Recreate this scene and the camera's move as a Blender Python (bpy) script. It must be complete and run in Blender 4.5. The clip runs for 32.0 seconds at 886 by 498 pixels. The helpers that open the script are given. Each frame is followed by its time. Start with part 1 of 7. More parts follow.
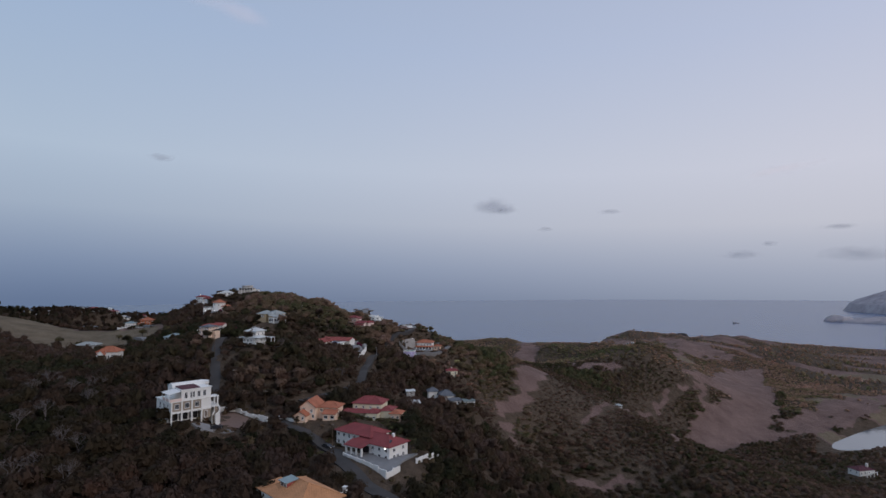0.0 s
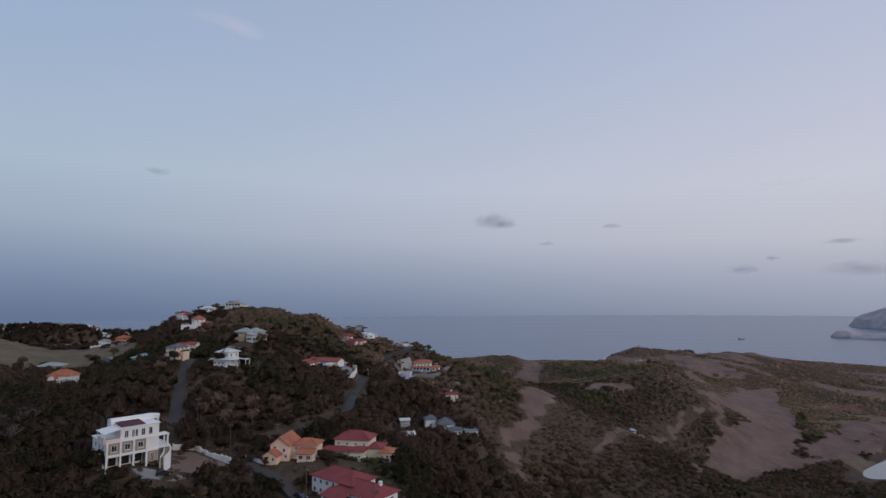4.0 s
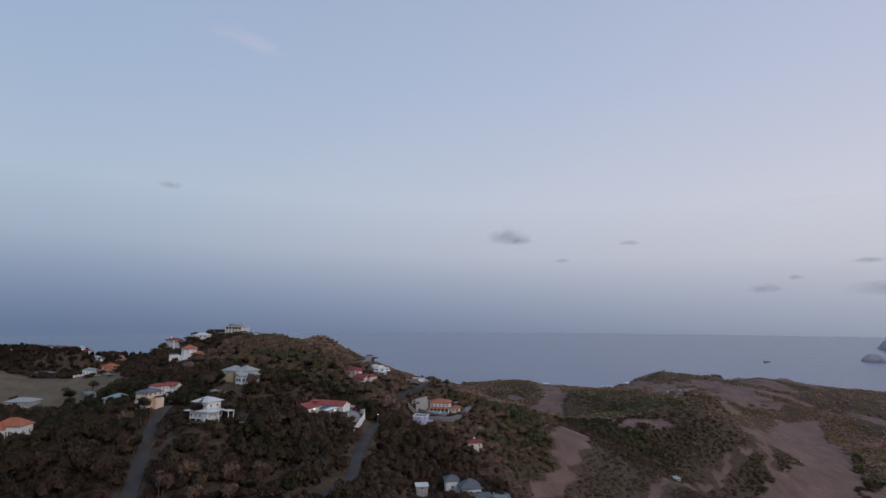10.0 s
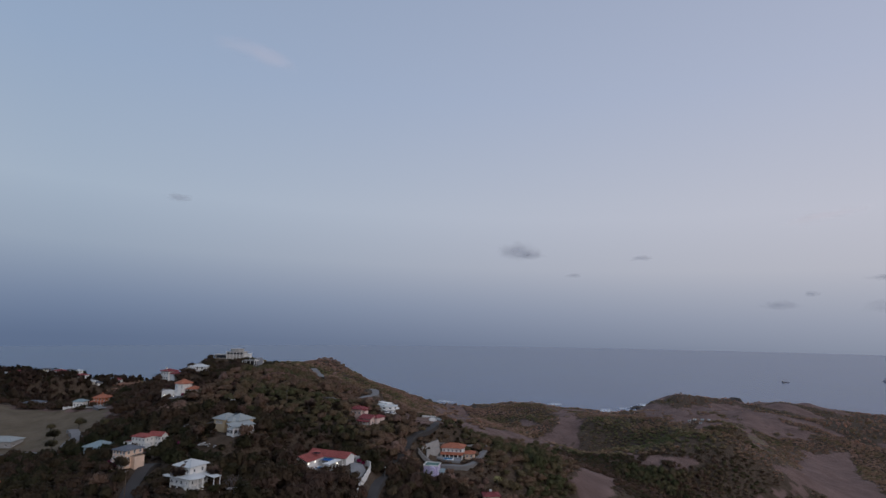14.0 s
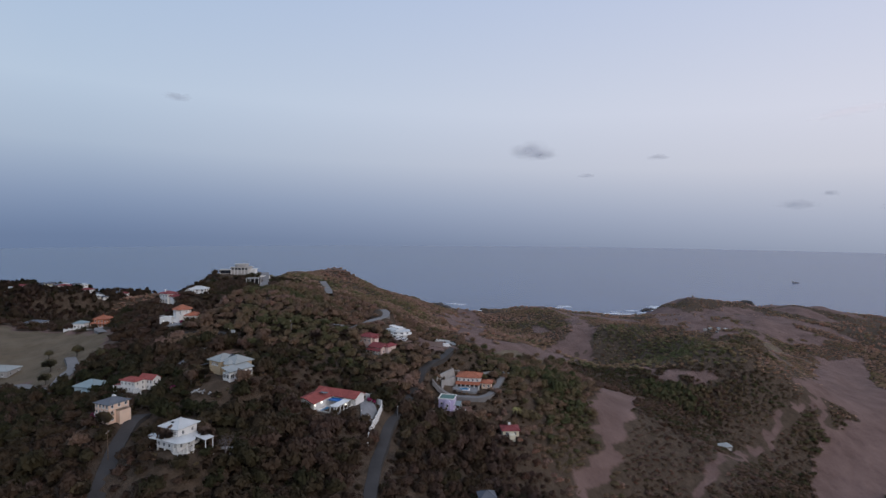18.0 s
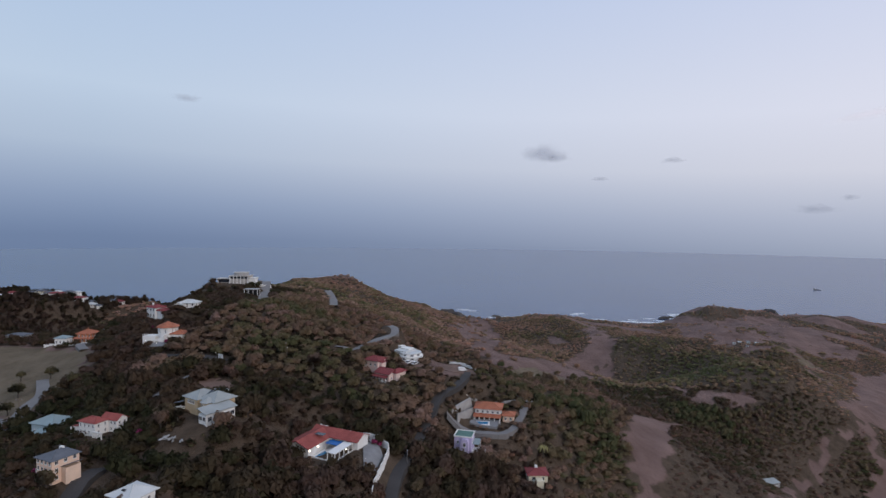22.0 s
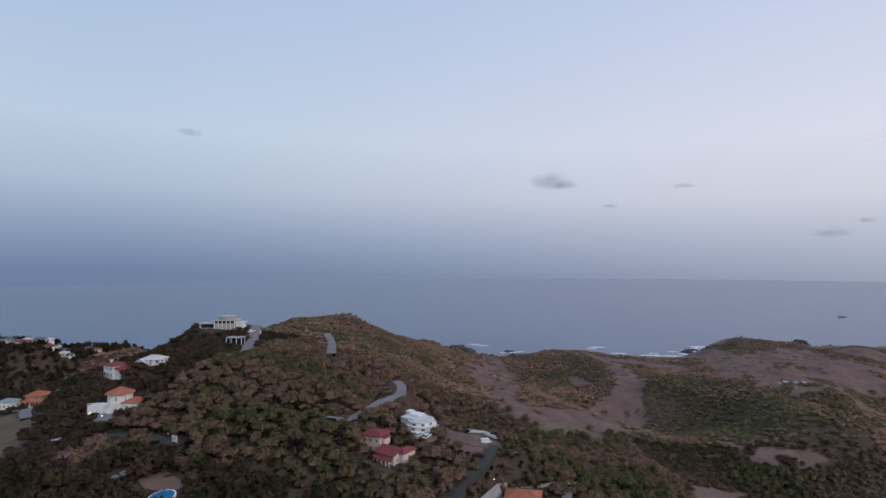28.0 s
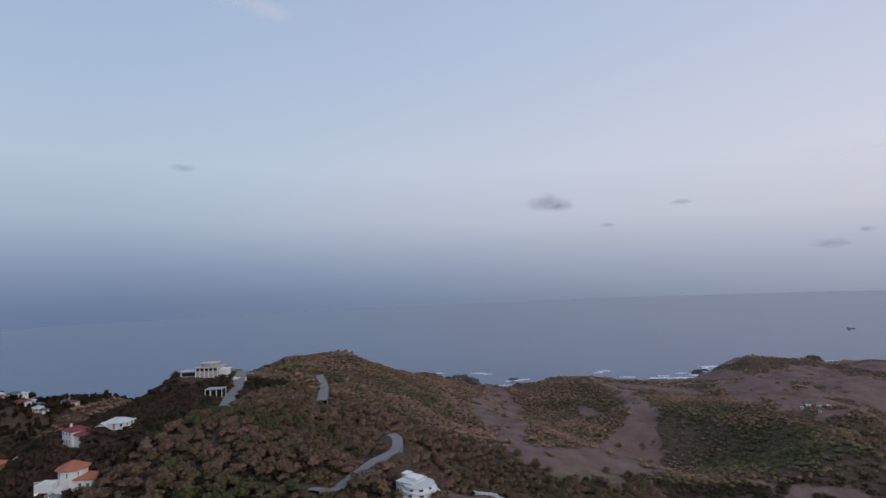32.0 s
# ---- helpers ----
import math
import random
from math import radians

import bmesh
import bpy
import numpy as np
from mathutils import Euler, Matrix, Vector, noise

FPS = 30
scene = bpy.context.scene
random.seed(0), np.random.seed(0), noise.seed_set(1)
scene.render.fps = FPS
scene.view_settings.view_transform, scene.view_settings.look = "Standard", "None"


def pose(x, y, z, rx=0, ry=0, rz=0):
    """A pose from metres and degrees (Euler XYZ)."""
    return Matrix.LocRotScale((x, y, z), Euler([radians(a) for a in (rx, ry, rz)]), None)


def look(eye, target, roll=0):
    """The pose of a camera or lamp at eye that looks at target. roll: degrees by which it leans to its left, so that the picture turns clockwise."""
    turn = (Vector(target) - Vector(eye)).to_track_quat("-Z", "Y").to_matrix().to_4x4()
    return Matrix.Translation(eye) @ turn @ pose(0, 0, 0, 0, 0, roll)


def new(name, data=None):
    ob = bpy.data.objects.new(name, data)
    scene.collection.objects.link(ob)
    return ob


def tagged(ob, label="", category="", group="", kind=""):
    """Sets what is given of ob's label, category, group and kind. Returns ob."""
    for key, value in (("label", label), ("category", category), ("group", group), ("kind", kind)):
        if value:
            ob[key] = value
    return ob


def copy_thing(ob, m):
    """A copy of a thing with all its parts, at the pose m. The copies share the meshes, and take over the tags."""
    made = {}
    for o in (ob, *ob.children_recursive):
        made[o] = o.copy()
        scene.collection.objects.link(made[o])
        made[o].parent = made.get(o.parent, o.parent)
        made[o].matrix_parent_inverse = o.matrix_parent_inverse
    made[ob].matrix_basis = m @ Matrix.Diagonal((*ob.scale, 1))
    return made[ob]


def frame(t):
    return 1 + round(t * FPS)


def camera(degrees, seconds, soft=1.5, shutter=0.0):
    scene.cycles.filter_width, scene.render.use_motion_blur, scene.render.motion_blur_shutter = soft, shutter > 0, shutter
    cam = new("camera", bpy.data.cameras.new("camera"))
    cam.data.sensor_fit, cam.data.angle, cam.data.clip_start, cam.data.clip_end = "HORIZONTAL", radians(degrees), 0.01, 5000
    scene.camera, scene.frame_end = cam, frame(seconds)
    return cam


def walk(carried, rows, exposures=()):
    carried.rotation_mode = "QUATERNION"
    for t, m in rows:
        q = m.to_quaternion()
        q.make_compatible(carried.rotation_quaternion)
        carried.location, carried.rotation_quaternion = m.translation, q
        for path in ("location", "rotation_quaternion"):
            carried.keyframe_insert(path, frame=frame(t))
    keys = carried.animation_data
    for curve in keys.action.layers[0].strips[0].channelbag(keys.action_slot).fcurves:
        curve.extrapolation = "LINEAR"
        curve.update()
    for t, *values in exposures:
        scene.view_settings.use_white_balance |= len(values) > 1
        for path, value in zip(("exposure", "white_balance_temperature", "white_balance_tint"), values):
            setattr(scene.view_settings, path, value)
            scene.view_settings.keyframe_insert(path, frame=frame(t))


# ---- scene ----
PATH = [
    (0.0, pose(2.52, 1.52, 142.76, 93.831, 0.457, 0.648)),
    (0.5, pose(2.91, 5.07, 142.26, 94.202, 0.432, 0.465)),
    (1.0, pose(3.22, 8.63, 141.82, 94.521, 0.522, 0.288)),
    (1.5, pose(3.36, 12.33, 141.47, 94.757, 0.674, 0.195)),
    (2.0, pose(3.35, 16.18, 141.25, 94.943, 0.664, 0.195)),
    (2.5, pose(3.28, 20.13, 141.18, 95.158, 0.673, 0.255)),
    (3.0, pose(3.11, 24.09, 141.36, 95.268, 0.639, 0.358)),
    (3.5, pose(2.89, 28.01, 141.76, 95.370, 0.569, 0.486)),
    (5.5, pose(1.29, 43.65, 143.82, 95.721, 0.215, 1.037)),
    (6.0, pose(0.85, 47.26, 144.14, 95.900, 0.103, 1.213)),
    (6.5, pose(0.46, 50.61, 144.43, 96.192, 0.022, 1.363)),
    (7.0, pose(0.06, 53.84, 144.62, 96.510, 0.012, 1.476)),
    (7.5, pose(-0.39, 57.00, 144.88, 96.832, -0.036, 1.528)),
    (8.0, pose(-0.91, 60.13, 145.43, 97.016, 0.003, 1.531)),
    (8.5, pose(-1.45, 63.34, 146.44, 96.986, 0.014, 1.563)),
    (9.0, pose(-2.00, 66.52, 147.70, 96.827, 0.008, 1.651)),
    (9.5, pose(-2.54, 69.57, 149.24, 96.871, -0.009, 1.747)),
    (10.0, pose(-3.03, 72.49, 150.78, 97.064, -0.067, 1.872)),
    (10.5, pose(-3.42, 75.26, 152.30, 97.282, -0.122, 1.977)),
    (11.0, pose(-3.72, 77.96, 153.78, 97.488, -0.169, 2.094)),
    (11.5, pose(-3.96, 80.56, 155.19, 97.587, -0.200, 2.193)),
    (12.0, pose(-4.26, 83.08, 156.58, 97.745, -0.213, 2.314)),
    (12.5, pose(-4.64, 85.52, 157.99, 97.880, -0.303, 2.417)),
    (13.0, pose(-5.17, 88.00, 159.50, 98.293, -0.359, 2.506)),
    (13.5, pose(-5.79, 90.79, 161.17, 98.662, -0.490, 2.635)),
    (15.5, pose(-7.93, 104.00, 169.45, 94.531, -0.712, 3.185)),
    (16.0, pose(-8.31, 107.62, 171.06, 93.001, -0.686, 3.322)),
    (16.5, pose(-8.74, 111.28, 172.19, 91.430, -0.600, 3.438)),
    (17.0, pose(-9.26, 115.02, 173.16, 90.093, -0.505, 3.558)),
    (17.5, pose(-9.88, 118.86, 174.06, 88.796, -0.418, 3.663)),
    (18.0, pose(-10.47, 122.74, 174.91, 87.674, -0.344, 3.780)),
    (18.5, pose(-10.97, 126.60, 175.65, 86.761, -0.290, 3.907)),
    (19.0, pose(-11.50, 130.30, 176.21, 86.761, -0.287, 4.065)),
    (19.5, pose(-12.08, 134.12, 176.71, 86.951, -0.309, 4.208)),
    (20.0, pose(-12.68, 137.99, 177.11, 87.120, -0.353, 4.361)),
    (20.5, pose(-13.37, 141.91, 177.43, 87.303, -0.436, 4.531)),
    (21.0, pose(-14.11, 145.83, 177.73, 87.455, -0.567, 4.705)),
    (21.5, pose(-14.79, 149.73, 178.02, 87.648, -0.678, 4.856)),
    (22.0, pose(-15.47, 153.58, 178.23, 87.924, -0.642, 4.815)),
    (22.5, pose(-16.13, 157.49, 178.44, 88.160, -0.489, 4.724)),
    (23.0, pose(-16.77, 161.53, 178.62, 88.428, -0.257, 4.700)),
    (23.5, pose(-17.39, 165.62, 178.74, 88.683, -0.088, 4.735)),
    (24.0, pose(-18.01, 169.68, 178.89, 88.978, 0.020, 4.830)),
    (24.5, pose(-18.65, 173.68, 179.06, 89.228, 0.113, 4.940)),
    (25.0, pose(-19.33, 177.71, 179.30, 89.463, 0.199, 5.023)),
    (25.5, pose(-19.99, 181.72, 179.53, 89.721, 0.263, 5.115)),
    (27.5, pose(-22.46, 197.27, 180.64, 90.810, 0.367, 5.437)),
    (28.0, pose(-22.91, 200.88, 181.08, 91.090, 0.320, 5.521)),
    (28.5, pose(-23.23, 204.27, 181.68, 91.360, 0.286, 5.584)),
    (29.0, pose(-23.43, 207.46, 182.34, 91.725, 0.333, 5.623)),
    (29.5, pose(-23.48, 210.41, 183.06, 92.073, 0.514, 5.570)),
    (30.0, pose(-23.41, 213.14, 183.82, 92.432, 0.966, 5.479)),
    (30.5, pose(-23.27, 215.76, 184.58, 92.834, 1.589, 5.407)),
    (31.0, pose(-23.10, 218.38, 185.18, 93.253, 2.036, 5.359)),
    (31.5, pose(-22.95, 221.06, 185.62, 93.550, 2.305, 5.403)),
    (32.0, pose(-22.87, 223.81, 185.99, 93.712, 2.593, 5.512)),
]
cam = camera(78.47, 32.0, soft=1.5)
walk(cam, PATH, ((0.0, 0.0), (6.0, -0.08), (9.0, 0.0), (12.0, -0.12), (13.0, -0.22), (16.0, -0.2), (18.5, 0.22), (25.0, 0.28), (29.0, 0.22), (32.0, 0.1)))

world = bpy.data.worlds.new("world")
scene.world = world
world.use_nodes = True
wt = world.node_tree
wt.nodes.clear()


# dusk sky: clear air overhead, a pale band, and the dull blue haze that lies on the sea
w_geo = wt.nodes.new("ShaderNodeTexCoord")
w_sep = wt.nodes.new("ShaderNodeSeparateXYZ")
wt.links.new(w_geo.outputs["Generated"], w_sep.inputs[0])
w_ramp = wt.nodes.new("ShaderNodeValToRGB")
w_map = wt.nodes.new("ShaderNodeMapRange")
w_map.inputs["From Min"].default_value = -0.12
w_map.inputs["From Max"].default_value = 0.60
w_lean = wt.nodes.new("ShaderNodeMath")
w_lean.operation = "MULTIPLY_ADD"
w_lean.inputs[1].default_value = 0.03
wt.links.new(w_sep.outputs["X"], w_lean.inputs[0])
wt.links.new(w_sep.outputs["Z"], w_lean.inputs[2])
wt.links.new(w_lean.outputs[0], w_map.inputs["Value"])
wt.links.new(w_map.outputs["Result"], w_ramp.inputs["Fac"])


def sky_stop(i, elevation, rgb):
    pos = (elevation + 0.12) / 0.72
    e = w_ramp.color_ramp.elements[i] if i < 2 else w_ramp.color_ramp.elements.new(pos)
    e.position = pos
    e.color = (*rgb, 1)


sky_stop(0, -0.12, (0.190, 0.232, 0.318))
sky_stop(1, 0.60, (0.385, 0.455, 0.620))
sky_stop(2, -0.034, (0.232, 0.274, 0.362))
sky_stop(3, 0.030, (0.345, 0.388, 0.482))
sky_stop(4, 0.11, (0.505, 0.540, 0.622))
sky_stop(5, 0.20, (0.545, 0.588, 0.698))
sky_stop(6, 0.40, (0.448, 0.519, 0.686))
# a bluer, duller sky to the left, rosier to the right; stronger in the haze near the sea
w_mapx = wt.nodes.new("ShaderNodeMapRange")
w_mapx.inputs["From Min"].default_value = -0.6
w_mapx.inputs["From Max"].default_value = 0.6
wt.links.new(w_sep.outputs["X"], w_mapx.inputs["Value"])


def sky_tint(left, right):
    n = wt.nodes.new("ShaderNodeValToRGB")
    n.color_ramp.elements[0].color = (*left, 1)
    n.color_ramp.elements[1].color = (*right, 1)
    wt.links.new(w_mapx.outputs["Result"], n.inputs["Fac"])
    return n


w_high = sky_tint((0.75, 0.85, 0.90), (1.06, 1.01, 0.99))
w_low = sky_tint((0.57, 0.67, 0.82), (1.03, 1.00, 1.01))
w_mapz = wt.nodes.new("ShaderNodeMapRange")
w_mapz.inputs["From Min"].default_value = 0.0
w_mapz.inputs["From Max"].default_value = 0.22
wt.links.new(w_sep.outputs["Z"], w_mapz.inputs["Value"])
w_tint = wt.nodes.new("ShaderNodeMixRGB")
wt.links.new(w_mapz.outputs["Result"], w_tint.inputs["Fac"])
wt.links.new(w_low.outputs["Color"], w_tint.inputs["Color1"])
wt.links.new(w_high.outputs["Color"], w_tint.inputs["Color2"])
w_mul = wt.nodes.new("ShaderNodeMixRGB")
w_mul.blend_type = "MULTIPLY"
w_mul.inputs["Fac"].default_value = 1
wt.links.new(w_ramp.outputs["Color"], w_mul.inputs["Color1"])
wt.links.new(w_tint.outputs["Color"], w_mul.inputs["Color2"])
w_sky = wt.nodes.new("ShaderNodeTexSky")
w_sky.sky_type = "NISHITA"
w_sky.sun_disc = False
w_sky.sun_elevation = radians(-2)
w_sky.sun_rotation = radians(200)
w_skyb = wt.nodes.new("ShaderNodeBackground")
w_skyb.inputs["Strength"].default_value = 0.05
wt.links.new(w_sky.outputs["Color"], w_skyb.inputs["Color"])
w_bg = wt.nodes.new("ShaderNodeBackground")
w_bg.inputs["Strength"].default_value = 1.0
wt.links.new(w_mul.outputs["Color"], w_bg.inputs["Color"])
w_add = wt.nodes.new("ShaderNodeAddShader")
w_out = wt.nodes.new("ShaderNodeOutputWorld")
wt.links.new(w_bg.outputs[0], w_add.inputs[0])
wt.links.new(w_skyb.outputs[0], w_add.inputs[1])
wt.links.new(w_add.outputs[0], w_out.inputs["Surface"])

sun = new("sun", bpy.data.lights.new("sun", "SUN"))
sun.data.energy = 0.75
sun.data.angle = radians(25)
sun.data.color = (1.0, 0.87, 0.78)
sun.matrix_world = look((0, 0, 500), (-150, 120, 410))

# ---- materials ----


def mat(name, rgb, rough=0.8, metal=0.0, vary=0.25, scale=0.6, bump=0.0, spec=0.3, fine=6.0, rnd=0.0):
    """A worn surface: two scales of noise on its colour, fine relief, and a little change from object to object."""
    m = bpy.data.materials.new(name)
    m.use_nodes = True
    t = m.node_tree
    b = t.nodes["Principled BSDF"]
    b.inputs["Roughness"].default_value = rough
    b.inputs["Metallic"].default_value = metal
    b.inputs["Specular IOR Level"].default_value = spec
    tc = t.nodes.new("ShaderNodeTexCoord")
    n1 = t.nodes.new("ShaderNodeTexNoise")
    n1.inputs["Scale"].default_value = scale
    n1.inputs["Detail"].default_value = 4
    n2 = t.nodes.new("ShaderNodeTexNoise")
    n2.inputs["Scale"].default_value = fine
    n2.inputs["Detail"].default_value = 3
    t.links.new(tc.outputs["Object"], n1.inputs["Vector"])
    t.links.new(tc.outputs["Object"], n2.inputs["Vector"])
    add = t.nodes.new("ShaderNodeMath")
    add.operation = "MULTIPLY_ADD"
    add.inputs[1].default_value = 0.6
    t.links.new(n1.outputs["Fac"], add.inputs[0])
    mul = t.nodes.new("ShaderNodeMath")
    mul.operation = "MULTIPLY"
    mul.inputs[1].default_value = 0.4
    t.links.new(n2.outputs["Fac"], mul.inputs[0])
    t.links.new(mul.outputs[0], add.inputs[2])
    ramp = t.nodes.new("ShaderNodeValToRGB")
    lo = tuple(c * (1 - vary) for c in rgb)
    hi = tuple(min(1, c * (1 + vary * 0.7)) for c in rgb)
    ramp.color_ramp.elements[0].position, ramp.color_ramp.elements[0].color = 0.3, (*lo, 1)
    ramp.color_ramp.elements[1].position, ramp.color_ramp.elements[1].color = 0.7, (*hi, 1)
    t.links.new(add.outputs[0], ramp.inputs["Fac"])
    t.links.new(ramp.outputs["Color"], b.inputs["Base Color"])
    if rnd:
        oi = t.nodes.new("ShaderNodeObjectInfo")
        hs = t.nodes.new("ShaderNodeHueSaturation")
        mr = t.nodes.new("ShaderNodeMapRange")
        mr.inputs["To Min"].default_value, mr.inputs["To Max"].default_value = 1 - rnd, 1 + rnd
        t.links.new(oi.outputs["Random"], mr.inputs["Value"])
        t.links.new(mr.outputs["Result"], hs.inputs["Value"])
        t.links.new(ramp.outputs["Color"], hs.inputs["Color"])
        t.links.new(hs.outputs["Color"], b.inputs["Base Color"])
    if bump:
        bp = t.nodes.new("ShaderNodeBump")
        bp.inputs["Strength"].default_value = bump
        bp.inputs["Distance"].default_value = 0.05
        t.links.new(n2.outputs["Fac"], bp.inputs["Height"])
        t.links.new(bp.outputs[0], b.inputs["Normal"])
    return m


M_WHITE = mat("white_render", (0.80, 0.79, 0.76), 0.85, vary=0.10, scale=0.35, fine=4)
M_CREAM = mat("cream_render", (0.72, 0.66, 0.50), 0.85, vary=0.12, scale=0.35, fine=4)
M_YELLOW = mat("yellow_render", (0.66, 0.50, 0.31), 0.85, vary=0.12, scale=0.35)
M_PEACH = mat("peach_render", (0.80, 0.59, 0.45), 0.85, vary=0.12, scale=0.35)
M_PINK = mat("pink_render", (0.78, 0.62, 0.56), 0.85, vary=0.12, scale=0.35)
M_ORANGEW = mat("orange_render", (0.55, 0.20, 0.09), 0.85, vary=0.12, scale=0.35)
M_CHALK = mat("weathered_white_concrete", (0.37, 0.355, 0.34), 0.9, vary=0.2, scale=0.4)
M_LILAC = mat("lilac_render", (0.56, 0.50, 0.70), 0.85, vary=0.10, scale=0.35)
M_BLUEW = mat("pale_blue_render", (0.40, 0.50, 0.54), 0.85, vary=0.10, scale=0.35)
M_STONEW = mat("dull_stone_render", (0.52, 0.48, 0.44), 0.9, vary=0.2, scale=0.4)
M_BEIGE = mat("beige_stone_cladding", (0.36, 0.30, 0.24), 0.9, vary=0.3, scale=1.5, bump=0.3)
M_GREYW = mat("grey_concrete", (0.38, 0.37, 0.36), 0.9, vary=0.25, scale=0.5, bump=0.2)
M_GLASS = mat("dark_window_glass", (0.03, 0.035, 0.045), 0.08, vary=0.3, scale=0.2, spec=0.6)
M_FRAME = mat("window_frame", (0.75, 0.75, 0.74), 0.6, vary=0.08)
# Near black: painted shade in recesses; plain dark on hatch, inner wall and funnel.
M_DARK = mat("dark_paint_and_shade", (0.02, 0.02, 0.022), 0.7, vary=0.3)
M_WOOD = mat("weathered_timber", (0.16, 0.11, 0.075), 0.8, vary=0.3, scale=0.8, bump=0.3)
M_TIN = mat("pale_tin_roof", (0.60, 0.61, 0.60), 0.7, metal=0.0, vary=0.14, scale=0.3)
M_TINMID = mat("weathered_grey_tin_roof", (0.34, 0.36, 0.35), 0.7, vary=0.15, scale=0.3)
M_TINBLUE = mat("blue_grey_tin_roof", (0.27, 0.34, 0.35), 0.5, metal=0.15, vary=0.15, scale=0.3)
M_TINGREY = mat("dark_grey_shingle_roof", (0.13, 0.14, 0.16), 0.8, vary=0.25, scale=0.5, bump=0.4)
M_TINGREEN = mat("green_roof", (0.10, 0.20, 0.17), 0.6, vary=0.2, scale=0.4)
M_ASPHALT = mat("asphalt", (0.060, 0.055, 0.053), 0.9, vary=0.3, scale=0.15, bump=0.2, fine=3)
M_CONCRETE_ROAD = mat("pale_concrete_road", (0.21, 0.20, 0.195), 0.9, vary=0.22, scale=0.12, bump=0.2, fine=2)
M_DIRT = mat("dirt_track", (0.19, 0.125, 0.100), 1.0, vary=0.3, scale=0.08, bump=0.4, fine=1.5)
M_PAVING = mat("grey_paving", (0.22, 0.22, 0.225), 0.9, vary=0.2, scale=0.5, bump=0.2)
M_POOL = mat("pool_water", (0.03, 0.20, 0.38), 0.05, vary=0.2, scale=0.5, spec=0.5)
M_POOLTARP = mat("blue_pool_cover", (0.02, 0.14, 0.42), 0.5, vary=0.2, scale=0.5)
M_TRUNK = mat("bark", (0.10, 0.085, 0.07), 0.95, vary=0.35, scale=2, bump=0.5)
M_BARE = mat("bare_grey_branches", (0.13, 0.11, 0.105), 0.95, vary=0.3, scale=1)
M_ROCK = mat("dark_sea_rock", (0.075, 0.065, 0.06), 0.9, vary=0.4, scale=0.08, bump=0.5, fine=0.6)
M_FOAM = mat("sea_foam", (0.80, 0.82, 0.84), 0.8, vary=0.15, scale=0.15)
M_METAL = mat("galvanised_metal", (0.35, 0.35, 0.36), 0.5, metal=0.6, vary=0.2)
M_CARW = mat("white_car_paint", (0.75, 0.75, 0.75), 0.3, vary=0.05)
M_CARD = mat("dark_car_paint", (0.03, 0.03, 0.035), 0.3, vary=0.1)
M_TYRE = mat("tyre_rubber", (0.02, 0.02, 0.02), 0.9, vary=0.2)
M_REDCLOTH = mat("magenta_blossom", (0.24, 0.03, 0.09), 0.9, vary=0.4, scale=1)
# Hull lifted from near black to grey, painting the distance haze on it.
M_HULL = mat("haze_greyed_hull", (0.21, 0.20, 0.22), 0.6, vary=0.2, scale=0.2)


def lamp_mat():
    m = bpy.data.materials.new("lit_lamp")
    m.use_nodes = True
    b = m.node_tree.nodes["Principled BSDF"]
    b.inputs["Base Color"].default_value = (0.9, 0.85, 0.7, 1)
    b.inputs["Emission Color"].default_value = (1.0, 0.93, 0.78, 1)
    b.inputs["Emission Strength"].default_value = 3.5
    return m


M_LAMP = lamp_mat()


def tile_mat(name, rgb, vary=0.3):
    """Barrel-tiled roof: rows of tiles as fine relief, with sun-bleached and dark patches."""
    m = mat(name, rgb, 0.85, vary=vary, scale=0.35, fine=3)
    t = m.node_tree
    b = t.nodes["Principled BSDF"]
    tc = t.nodes.new("ShaderNodeTexCoord")
    wv = t.nodes.new("ShaderNodeTexWave")
    wv.inputs["Scale"].default_value = 1.1
    wv.inputs["Distortion"].default_value = 0.4
    wv.bands_direction = "DIAGONAL"
    t.links.new(tc.outputs["Object"], wv.inputs["Vector"])
    bp = t.nodes.new("ShaderNodeBump")
    bp.inputs["Strength"].default_value = 0.5
    bp.inputs["Distance"].default_value = 0.08
    t.links.new(wv.outputs["Fac"], bp.inputs["Height"])
    t.links.new(bp.outputs[0], b.inputs["Normal"])
    return m


M_REDROOF = tile_mat("dark_red_roof", (0.25, 0.058, 0.060), 0.25)
M_ORROOF = tile_mat("orange_tile_roof", (0.42, 0.150, 0.085))
M_REDTILE = tile_mat("faded_red_roof", (0.33, 0.085, 0.072))
M_PALEROOF = tile_mat("apricot_tile_roof", (0.52, 0.25, 0.12))
M_MAROON = tile_mat("maroon_roof", (0.10, 0.035, 0.045))

# ---- terrain ----
HILLS = []


def hill(x, y, h, s):
    HILLS.append((x, y, h, s))


hill(-426, 472, 82.3, 280); hill(694, 920, -58.1, 280); hill(310, 400, -41.4, 150); hill(70, 1120, -21.4, 150)
hill(-38, 412, 41.5, 85); hill(-170, 720, 21.5, 50); hill(846, 1228, -41.9, 85); hill(-170, -80, 38.4, 150)
hill(-290, 440, -13.6, 50); hill(70, 320, -22.1, 50); hill(30, 752, -19.3, 85); hill(234, 1228, -30.7, 85)
hill(642, 1296, -22.5, 85); hill(670, 400, -38.1, 150); hill(-330, 640, -8.7, 50); hill(-530, 280, -25.8, 150)
hill(-50, 1000, -2.1, 50); hill(-210, 320, -4.9, 50); hill(-290, 520, -11.0, 50); hill(230, 760, 12.9, 50)
hill(438, 752, -20.4, 85); hill(70, 200, -25.9, 50); hill(-90, 280, 22.9, 50); hill(190, 560, 24.3, 50)
